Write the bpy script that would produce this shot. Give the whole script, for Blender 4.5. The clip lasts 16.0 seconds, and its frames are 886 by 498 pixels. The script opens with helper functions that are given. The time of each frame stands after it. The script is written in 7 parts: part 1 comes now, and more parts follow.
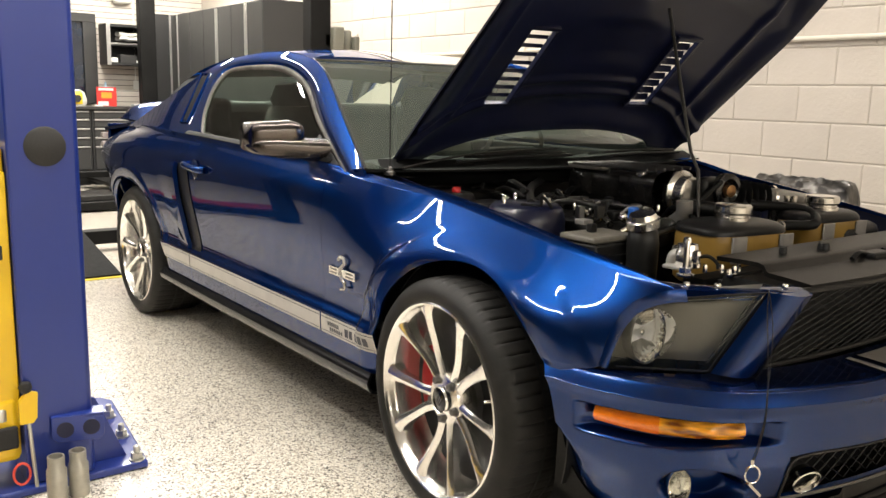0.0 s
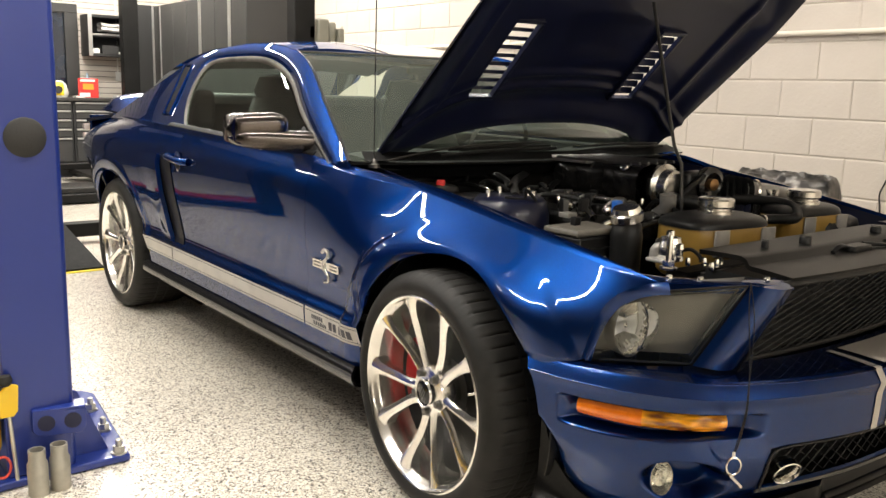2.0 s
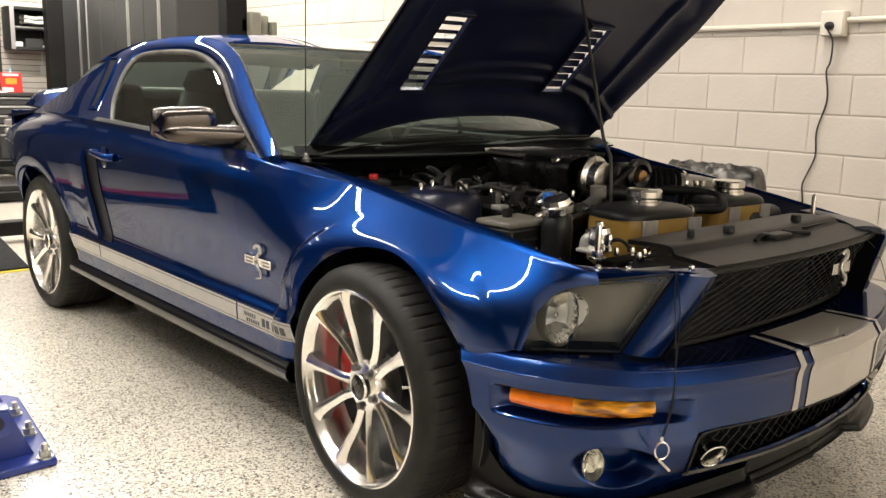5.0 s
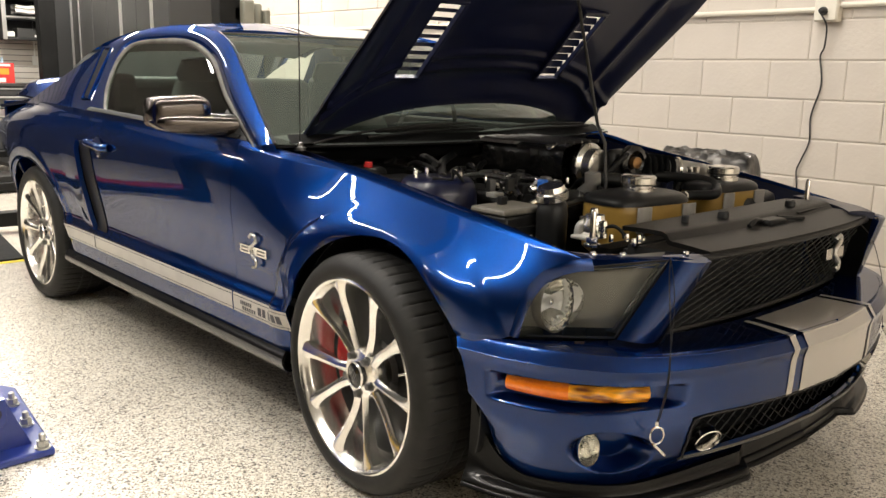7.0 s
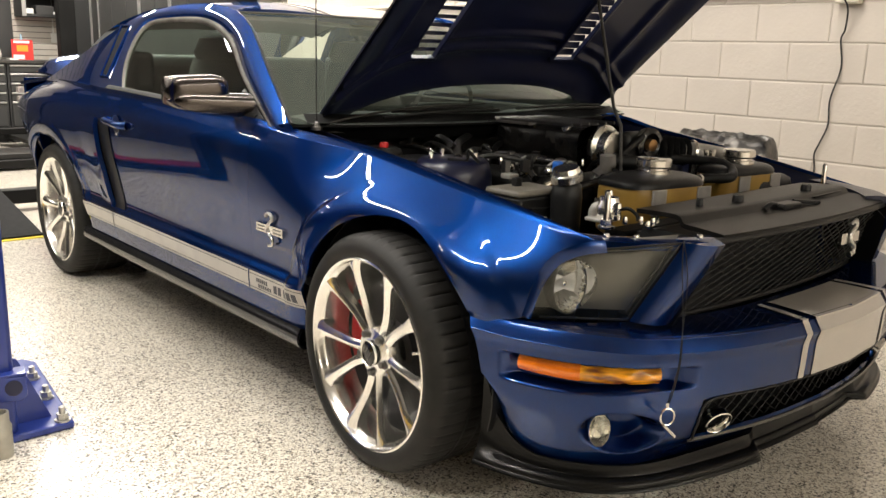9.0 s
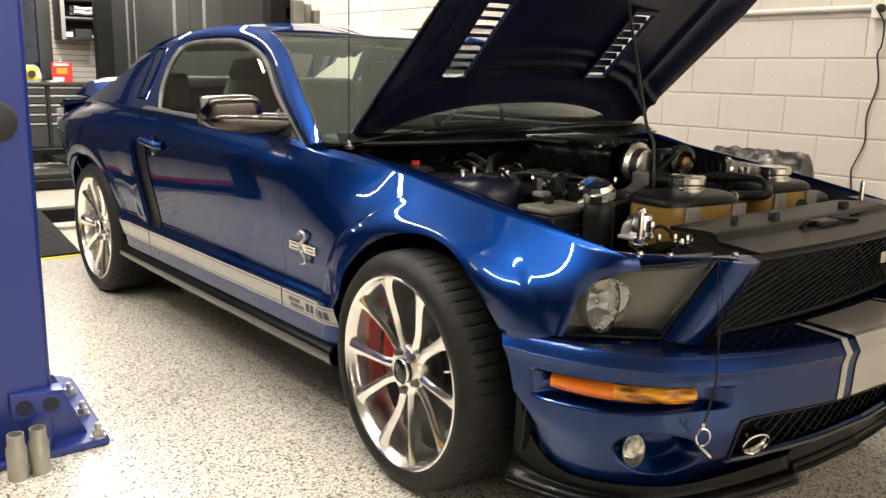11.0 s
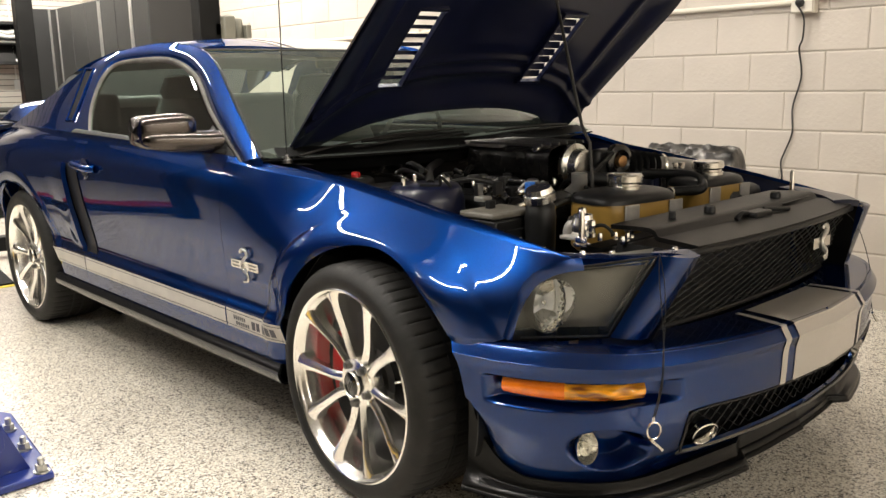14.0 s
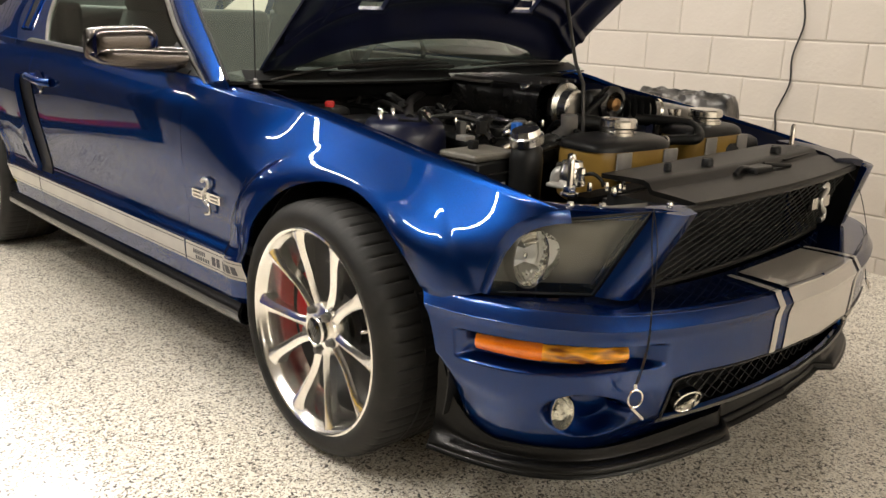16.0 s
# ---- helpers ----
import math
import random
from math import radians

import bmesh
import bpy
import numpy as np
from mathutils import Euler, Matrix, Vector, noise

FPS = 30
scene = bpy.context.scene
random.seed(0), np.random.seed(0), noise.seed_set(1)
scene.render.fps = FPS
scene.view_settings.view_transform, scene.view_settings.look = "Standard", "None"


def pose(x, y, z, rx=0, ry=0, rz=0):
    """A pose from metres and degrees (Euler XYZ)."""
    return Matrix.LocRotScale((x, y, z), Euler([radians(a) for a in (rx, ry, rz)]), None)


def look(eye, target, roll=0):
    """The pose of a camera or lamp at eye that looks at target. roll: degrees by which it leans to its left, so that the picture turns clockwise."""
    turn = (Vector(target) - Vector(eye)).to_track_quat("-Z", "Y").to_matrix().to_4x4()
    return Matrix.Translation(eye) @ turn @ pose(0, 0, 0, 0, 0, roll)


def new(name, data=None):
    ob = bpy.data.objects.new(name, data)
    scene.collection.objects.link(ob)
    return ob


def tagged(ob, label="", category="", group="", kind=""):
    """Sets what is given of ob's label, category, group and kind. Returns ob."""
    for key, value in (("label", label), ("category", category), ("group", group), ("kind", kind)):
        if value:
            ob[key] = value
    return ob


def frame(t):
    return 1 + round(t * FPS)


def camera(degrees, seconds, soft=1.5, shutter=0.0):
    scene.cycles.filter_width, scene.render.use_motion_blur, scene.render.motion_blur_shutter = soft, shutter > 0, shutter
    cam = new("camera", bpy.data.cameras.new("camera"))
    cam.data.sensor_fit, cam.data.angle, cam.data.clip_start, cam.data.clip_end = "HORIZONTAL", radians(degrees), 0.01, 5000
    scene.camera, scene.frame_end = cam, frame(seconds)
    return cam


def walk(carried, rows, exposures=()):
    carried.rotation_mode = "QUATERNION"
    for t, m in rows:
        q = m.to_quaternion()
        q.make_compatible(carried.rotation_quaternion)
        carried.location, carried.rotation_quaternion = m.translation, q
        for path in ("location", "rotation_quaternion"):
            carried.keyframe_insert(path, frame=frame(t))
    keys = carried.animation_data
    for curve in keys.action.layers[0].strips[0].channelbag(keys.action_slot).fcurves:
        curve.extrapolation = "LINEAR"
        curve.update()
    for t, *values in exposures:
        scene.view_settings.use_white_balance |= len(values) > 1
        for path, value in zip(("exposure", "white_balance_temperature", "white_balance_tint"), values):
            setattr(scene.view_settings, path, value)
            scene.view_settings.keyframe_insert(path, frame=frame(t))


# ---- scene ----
cam = camera(55.3, 16.0)
PATH = [
    (0, (1.822, -2.279, 1.184), (0.247, -1.097, 0.83), 1.4),
    (0.5, (1.821, -2.275, 1.183), (0.248, -1.092, 0.823), 1.4),
    (1, (1.823, -2.277, 1.183), (0.263, -1.084, 0.806), 1.5),
    (1.5, (1.822, -2.278, 1.183), (0.27, -1.075, 0.803), 1.7),
    (2, (1.822, -2.277, 1.182), (0.272, -1.068, 0.814), 1.7),
    (2.5, (1.824, -2.277, 1.182), (0.277, -1.06, 0.827), 1.8),
    (3, (1.823, -2.272, 1.182), (0.293, -1.033, 0.83), 1.9),
    (3.5, (1.825, -2.268, 1.18), (0.319, -1.002, 0.821), 1.8),
    (4, (1.829, -2.261, 1.18), (0.346, -0.971, 0.809), 1.7),
    (4.5, (1.833, -2.261, 1.179), (0.368, -0.951, 0.805), 1.7),
    (7, (1.84, -2.263, 1.178), (0.394, -0.943, 0.775), 1.3),
    (7.5, (1.839, -2.259, 1.18), (0.402, -0.939, 0.74), 1.0),
    (8, (1.847, -2.263, 1.181), (0.415, -0.948, 0.711), 0.6),
    (8.5, (1.846, -2.263, 1.184), (0.411, -0.949, 0.722), 0.5),
    (9, (1.852, -2.272, 1.181), (0.39, -0.983, 0.732), 1.7),
    (9.2, (1.858, -2.277, 1.184), (0.366, -1.025, 0.731), 2.1),
    (11.3, (1.845, -2.274, 1.177), (0.332, -1.031, 0.772), 1.1),
    (11.5, (1.842, -2.263, 1.174), (0.346, -1.003, 0.758), 0.4),
    (12, (1.841, -2.262, 1.176), (0.394, -0.968, 0.695), -0.3),
    (12.5, (1.84, -2.262, 1.177), (0.431, -0.909, 0.751), -0.6),
    (13, (1.842, -2.261, 1.179), (0.435, -0.896, 0.784), -0.9),
    (13.5, (1.849, -2.272, 1.181), (0.424, -0.924, 0.789), -1.0),
    (14, (1.849, -2.27, 1.18), (0.415, -0.932, 0.791), -1.1),
    (14.5, (1.853, -2.262, 1.179), (0.414, -0.93, 0.782), -0.8),
    (15, (1.853, -2.268, 1.18), (0.411, -0.945, 0.766), 0.1),
    (15.5, (1.842, -2.263, 1.187), (0.416, -0.927, 0.763), 1.3),
    (16, (1.729, -2.151, 1.17), (0.359, -0.798, 0.628), 2.1),
]
walk(cam, [(t, look(eye, target, roll)) for t, eye, target, roll in PATH])

# ---- world, light ----
world = bpy.data.worlds.new("world")
scene.world = world
world.use_nodes = True
world.node_tree.nodes["Background"].inputs[0].default_value = (0.9, 0.93, 1.0, 1)
world.node_tree.nodes["Background"].inputs[1].default_value = 0.02
CEILING = 3.45


DROP = 0.30


def tube_light(x, y, z, power, up, turn):
    lamp = bpy.data.lights.new("ceiling_tube", "AREA")
    lamp.shape, lamp.size, lamp.size_y = "RECTANGLE", 0.07, 1.9
    lamp.energy, lamp.color = power, (1.0, 0.945, 0.86)
    ob = new("ceiling_tube", lamp)
    ob.matrix_world = pose(x, y, z, 180 if up else 0, 0, turn)


# all out of view; row 6.4 and the tube at -8.5 are added as fill
TUBES = [(x, y) for x in (-7.6, -5.1, -2.7, -0.3, 6.4) for y in (-3.2, -1.2, 0.8)]
TUBES[0], TUBES[1], TUBES[4], TUBES[8], TUBES[9] = (-8.5, 1.15), (-7.6, -5.4), (-5.1, -0.25), (-4.1, 0.8), (-0.45, -2.95)
TUBE_TURN = [90 if t == (-0.45, -2.95) else 0 for t in TUBES]
ROW_POWER = {-8.5: 50, -4.1: 45, -7.6: 100, -5.1: 56, -2.7: 54, -0.3: 55, -0.45: 55, 6.4: 70}
for (x, y), turn in zip(TUBES, TUBE_TURN):
    tube_light(x, y, CEILING - DROP - 0.045, (0.75 if y < -3 and x < -1 else 0.9 if x == -0.3 and y > 0 else 1.27) * ROW_POWER[x], False, turn)
    # weak upward lamp, added to lighten the ceiling and upper walls
    tube_light(x, y, CEILING - DROP + 0.008, 2 if x > 1 else 6 if x > -1 else 4 if x > -4 else 3, True, turn)


# ---- small tools ----
def curve(x, *keys):
    """A smooth line through (x, value) keys in rising x, held flat past its ends."""
    if x <= keys[0][0]:
        return keys[0][1]
    if x >= keys[-1][0]:
        return keys[-1][1]
    slopes = [(b[1] - a[1]) / (b[0] - a[0]) for a, b in zip(keys, keys[1:])]
    tang = [slopes[0]] + [0.0 if p * q <= 0 else 2 * p * q / (p + q) for p, q in zip(slopes, slopes[1:])] + [slopes[-1]]
    for n, (a, b) in enumerate(zip(keys, keys[1:])):
        if x <= b[0]:
            h = b[0] - a[0]
            t = (x - a[0]) / h
            return (a[1] * (2 * t**3 - 3 * t * t + 1) + b[1] * (3 * t * t - 2 * t**3)
                    + h * tang[n] * (t**3 - 2 * t * t + t) + h * tang[n + 1] * (t**3 - t * t))


def spline(points, t):
    """Catmull-Rom through points, t from 0 to 1 over all of them."""
    n = len(points) - 1
    k = min(int(t * n), n - 1)
    u = t * n - k
    p1, p2 = Vector(points[k]), Vector(points[k + 1])
    p0 = Vector(points[k - 1]) if k else 2 * p1 - p2
    p3 = Vector(points[k + 2]) if k + 2 <= n else 2 * p2 - p1
    return 0.5 * (2 * p1 + (p2 - p0) * u + (2 * p0 - 5 * p1 + 4 * p2 - p3) * u * u + (3 * p1 - p0 - 3 * p2 + p3) * u**3)


def mix(a, b, t):
    return a + (b - a) * t


def smooth(t):
    t = max(0.0, min(1.0, t))
    return t * t * (3 - 2 * t)


def part(name, bm, material, parent=None, label="", flat=False, bevel=0.0, thick=0.0, offset=-1.0, weld=True):
    """Links a bmesh as one mesh object, under parent if one is given."""
    if weld:
        bmesh.ops.remove_doubles(bm, verts=bm.verts, dist=1e-5)
    bmesh.ops.recalc_face_normals(bm, faces=bm.faces) if not thick else None
    me = bpy.data.meshes.new(name)
    if not flat:
        for f in bm.faces:
            f.smooth = True
    bm.to_mesh(me)
    bm.free()
    for m in material if isinstance(material, (list, tuple)) else [material]:
        me.materials.append(m)
    ob = new(name, me)
    if parent is not None:
        ob.parent = parent
    if thick:
        mod = ob.modifiers.new("thickness", "SOLIDIFY")
        mod.thickness, mod.offset = thick, offset
        if not flat:
            mod = ob.modifiers.new("crisp_rim", "EDGE_SPLIT")
            mod.split_angle, mod.use_edge_sharp = radians(50), False
    if bevel:
        mod = ob.modifiers.new("bevel", "BEVEL")
        mod.width, mod.segments, mod.limit_method, mod.angle_limit = bevel, 2, "ANGLE", radians(40)
        mod.harden_normals = False
    if not flat and bevel:
        me.set_sharp_from_angle(angle=radians(45))
    elif not flat:
        me.set_sharp_from_angle(angle=radians(50))
    if label:
        ob["label"] = label
    return ob


def thing(name, label, category, group="", kind="", at=(0, 0, 0)):
    ob = new(name)
    ob.location = at
    return tagged(ob, label, category, group, kind)


def sheet(fn, nu, nv, bm=None, keep=None):
    """A grid of faces from fn(u, v), u and v from 0 to 1. keep: tells by a face's middle whether it stays."""
    bm = bm or bmesh.new()
    vs = [[bm.verts.new(fn(i / nu, j / nv)) for j in range(nv + 1)] for i in range(nu + 1)]
    for i in range(nu):
        for j in range(nv):
            q = (vs[i][j], vs[i + 1][j], vs[i + 1][j + 1], vs[i][j + 1])
            if keep is None or keep(sum((v.co for v in q), Vector()) / 4):
                bm.faces.new(q)
    if keep:
        for v in [v for v in bm.verts if not v.link_faces]:
            bm.verts.remove(v)
    return bm


def box(bm, lo, hi, m=None):
    """An axis-parallel box from corner lo to corner hi, moved by m."""
    lo, hi = Vector(lo), Vector(hi)
    verts = [Vector((x, y, z)) for x in (lo.x, hi.x) for y in (lo.y, hi.y) for z in (lo.z, hi.z)]
    vs = [bm.verts.new(m @ v if m else v) for v in verts]
    for f in ((0, 1, 3, 2), (4, 6, 7, 5), (0, 4, 5, 1), (2, 3, 7, 6), (0, 2, 6, 4), (1, 5, 7, 3)):
        bm.faces.new([vs[i] for i in f])
    return bm


def boxed(lo, hi, m=None):
    return box(bmesh.new(), lo, hi, m)


def lathe(profile, n=32, m=None, bm=None, closed=False, caps=True):
    """Turns a profile of (radius, height) round z, then moves it by m."""
    bm = bm or bmesh.new()
    m = m or Matrix()
    rings = []
    for r, h in profile:
        rings.append([bm.verts.new(m @ Vector((r * math.cos(2 * math.pi * k / n), r * math.sin(2 * math.pi * k / n), h))) for k in range(n)])
    pairs = list(zip(rings, rings[1:])) + ([(rings[-1], rings[0])] if closed else [])
    for a, b in pairs:
        for k in range(n):
            bm.faces.new((a[k], a[(k + 1) % n], b[(k + 1) % n], b[k]))
    if not closed and caps:
        for ring in (rings[0], rings[-1]):
            if (ring[0].co - ring[n // 2].co).length > 1e-4:
                bm.faces.new(ring)
    return bm


def pipe(points, radius, n=8, steps=0, bm=None, taper=1.0):
    """A round tube along points (smoothed if steps is given)."""
    bm = bm or bmesh.new()
    pts = [spline(points, k / steps) for k in range(steps + 1)] if steps else [Vector(p) for p in points]
    rings, up = [], None
    for k, p in enumerate(pts):
        d = (pts[min(k + 1, len(pts) - 1)] - pts[max(k - 1, 0)]).normalized()
        if up is None:
            up = d.cross((0, 0, 1)) if abs(d.z) < 0.9 else d.cross((1, 0, 0))
        up = (up - d * up.dot(d)).normalized()
        side = d.cross(up)
        r = radius * mix(1, taper, k / max(1, len(pts) - 1))
        rings.append([bm.verts.new(p + r * (math.cos(a) * up + math.sin(a) * side)) for a in (2 * math.pi * i / n for i in range(n))])
    for a, b in zip(rings, rings[1:]):
        for k in range(n):
            bm.faces.new((a[k], a[(k + 1) % n], b[(k + 1) % n], b[k]))
    bm.faces.new(rings[0]), bm.faces.new(rings[-1])
    return bm


def along(p, q):
    """The pose that lays z on the way from p to q, with its origin in p."""
    return Matrix.Translation(p) @ (Vector(q) - Vector(p)).to_track_quat("Z", "Y").to_matrix().to_4x4()


def rod(p, q, r, n=16, bm=None, r2=None):
    return lathe([(r, 0), (r if r2 is None else r2, (Vector(q) - Vector(p)).length)], n, along(p, q), bm)


def outline(points, depth, m=None, bm=None):
    """A plate: a flat outline of (x, y), made depth thick along z."""
    bm = bm or bmesh.new()
    m = m or Matrix()
    a = [bm.verts.new(m @ Vector((x, y, 0))) for x, y in points]
    b = [bm.verts.new(m @ Vector((x, y, depth))) for x, y in points]
    bm.faces.new(a[::-1]), bm.faces.new(b)
    for k in range(len(points)):
        bm.faces.new((a[k], a[(k + 1) % len(a)], b[(k + 1) % len(a)], b[k]))
    return bm


# ---- materials ----
def material(name, color, rough=0.5, metal=0.0, coat=0.0, second=None, scale=8.0, amount=0.5, grain=0.0, grain_scale=120.0, rough_var=0.0, spec=0.5, detail=6.0, coat_rough=0.03):
    """A painted or plain surface: two colours blended by coarse noise, fine relief, roughness that varies."""
    m = bpy.data.materials.new(name)
    m.use_nodes = True
    t = m.node_tree
    b = t.nodes["Principled BSDF"]
    b.inputs["Roughness"].default_value, b.inputs["Metallic"].default_value = rough, metal
    b.inputs["Coat Weight"].default_value, b.inputs["Coat Roughness"].default_value = coat, coat_rough
    b.inputs["Specular IOR Level"].default_value = spec
    b.inputs["Base Color"].default_value = (*color, 1)
    co = t.nodes.new("ShaderNodeTexCoord")
    if second or rough_var:
        n = t.nodes.new("ShaderNodeTexNoise")
        n.inputs["Scale"].default_value, n.inputs["Detail"].default_value = scale, detail
        t.links.new(co.outputs["Object"], n.inputs["Vector"])
        if second:
            r = t.nodes.new("ShaderNodeValToRGB")
            r.color_ramp.elements[0].position, r.color_ramp.elements[1].position = 0.5 - 0.25 * amount, 0.5 + 0.25 * amount
            r.color_ramp.elements[0].color, r.color_ramp.elements[1].color = (*color, 1), (*second, 1)
            t.links.new(n.outputs["Fac"], r.inputs["Fac"])
            t.links.new(r.outputs["Color"], b.inputs["Base Color"])
        if rough_var:
            mr = t.nodes.new("ShaderNodeMapRange")
            mr.inputs["To Min"].default_value, mr.inputs["To Max"].default_value = max(0, rough - rough_var), rough + rough_var
            t.links.new(n.outputs["Fac"], mr.inputs["Value"])
            t.links.new(mr.outputs["Result"], b.inputs["Roughness"])
    if grain:
        g = t.nodes.new("ShaderNodeTexNoise")
        g.inputs["Scale"].default_value, g.inputs["Detail"].default_value = grain_scale, 3
        t.links.new(co.outputs["Object"], g.inputs["Vector"])
        bu = t.nodes.new("ShaderNodeBump")
        bu.inputs["Strength"].default_value, bu.inputs["Distance"].default_value = grain, 0.002
        t.links.new(g.outputs["Fac"], bu.inputs["Height"])
        t.links.new(bu.outputs["Normal"], b.inputs["Normal"])
    return m


def glass(name, tint, gloss_rough=0.0, ior=1.5, film=0.0):
    m = bpy.data.materials.new(name)
    m.use_nodes = True
    t = m.node_tree
    t.nodes.clear()
    out, clear, gloss = (t.nodes.new("ShaderNode" + k) for k in ("OutputMaterial", "BsdfTransparent", "BsdfGlossy"))
    fres, blend = t.nodes.new("ShaderNodeFresnel"), t.nodes.new("ShaderNodeMixShader")
    clear.inputs["Color"].default_value, gloss.inputs["Roughness"].default_value = (*tint, 1), gloss_rough
    fres.inputs["IOR"].default_value = ior
    # pale diffuse share in the colour, in place of light reflected off the pane
    haze, over = t.nodes.new("ShaderNodeBsdfDiffuse"), t.nodes.new("ShaderNodeMixShader")
    haze.inputs["Color"].default_value, over.inputs[0].default_value = (0.60, 0.72, 0.60, 1), film
    t.links.new(clear.outputs[0], over.inputs[1]), t.links.new(haze.outputs[0], over.inputs[2])
    t.links.new(fres.outputs[0], blend.inputs[0]), t.links.new(over.outputs[0], blend.inputs[1])
    t.links.new(gloss.outputs[0], blend.inputs[2]), t.links.new(blend.outputs[0], out.inputs[0])
    return m


def flake_floor():
    """Epoxy floor: pale base strewn with grey, tan and black chips, under a clear coat."""
    m = material("epoxy_flake_floor", (0.6, 0.57, 0.52), rough=0.3, coat=0.6, coat_rough=0.12)
    t, b = m.node_tree, m.node_tree.nodes["Principled BSDF"]
    co = t.nodes.new("ShaderNodeTexCoord")
    warp = t.nodes.new("ShaderNodeTexNoise")
    warp.inputs["Scale"].default_value, warp.inputs["Detail"].default_value = 90, 2
    t.links.new(co.outputs["Object"], warp.inputs["Vector"])
    add = t.nodes.new("ShaderNodeVectorMath")
    add.operation = "MULTIPLY_ADD"
    add.inputs[1].default_value = (0.007, 0.007, 0)
    t.links.new(warp.outputs["Color"], add.inputs[0]), t.links.new(co.outputs["Object"], add.inputs[2])
    cells = []
    for scale in (155, 270):
        v = t.nodes.new("ShaderNodeTexVoronoi")
        v.inputs["Scale"].default_value = scale
        t.links.new(add.outputs[0], v.inputs["Vector"])
        sep = t.nodes.new("ShaderNodeSeparateColor")
        t.links.new(v.outputs["Color"], sep.inputs[0])
        ramp = t.nodes.new("ShaderNodeValToRGB")
        ramp.color_ramp.interpolation = "CONSTANT"
        els = ramp.color_ramp.elements
        stops = ((0, (0.84, 0.785, 0.68)), (0.34, (0.60, 0.545, 0.45)), (0.56, (0.31, 0.265, 0.205)), (0.71, (0.05, 0.044, 0.036)), (0.835, (0.87, 0.83, 0.75)))
        els[0].position, els[0].color = 0, (*stops[0][1], 1)
        els[1].position, els[1].color = stops[1][0], (*stops[1][1], 1)
        for p, c in stops[2:]:
            els.new(p).color = (*c, 1)
        t.links.new(sep.outputs[0], ramp.inputs["Fac"])
        cells.append((ramp, sep))
    blend = t.nodes.new("ShaderNodeMix")
    blend.data_type = "RGBA"
    pick = t.nodes.new("ShaderNodeMath")
    pick.operation = "GREATER_THAN"
    pick.inputs[1].default_value = 0.5
    t.links.new(cells[0][1].outputs[1], pick.inputs[0])
    t.links.new(pick.outputs[0], blend.inputs["Factor"])
    t.links.new(cells[0][0].outputs[0], blend.inputs[6]), t.links.new(cells[1][0].outputs[0], blend.inputs[7])
    t.links.new(blend.outputs[2], b.inputs["Base Color"])
    big = t.nodes.new("ShaderNodeTexNoise")
    big.inputs["Scale"].default_value = 2.2
    t.links.new(co.outputs["Object"], big.inputs["Vector"])
    mr = t.nodes.new("ShaderNodeMapRange")
    mr.inputs["To Min"].default_value, mr.inputs["To Max"].default_value = 0.22, 0.42
    t.links.new(big.outputs["Fac"], mr.inputs["Value"]), t.links.new(mr.outputs[0], b.inputs["Roughness"])
    bu = t.nodes.new("ShaderNodeBump")
    bu.inputs["Strength"].default_value, bu.inputs["Distance"].default_value = 0.25, 0.002
    t.links.new(warp.outputs["Fac"], bu.inputs["Height"]), t.links.new(bu.outputs["Normal"], b.inputs["Normal"])
    t.links.new(bu.outputs["Normal"], b.inputs["Coat Normal"])
    return m


def block_paint():
    """Cream masonry paint over concrete block: each block a little off in tone, pitted face."""
    m = material("cream_block_paint", (0.60, 0.54, 0.475), rough=0.55, second=(0.53, 0.473, 0.412), scale=4.5, amount=1.8, grain=0.8, grain_scale=55)
    t, b = m.node_tree, m.node_tree.nodes["Principled BSDF"]
    info, hsv = t.nodes.new("ShaderNodeObjectInfo"), t.nodes.new("ShaderNodeHueSaturation")
    mr = t.nodes.new("ShaderNodeMapRange")
    mr.inputs["To Min"].default_value, mr.inputs["To Max"].default_value = 0.965, 1.02
    t.links.new(info.outputs["Random"], mr.inputs["Value"]), t.links.new(mr.outputs[0], hsv.inputs["Value"])
    old = b.inputs["Base Color"].links[0].from_socket
    t.links.new(old, hsv.inputs["Color"]), t.links.new(hsv.outputs[0], b.inputs["Base Color"])
    return m


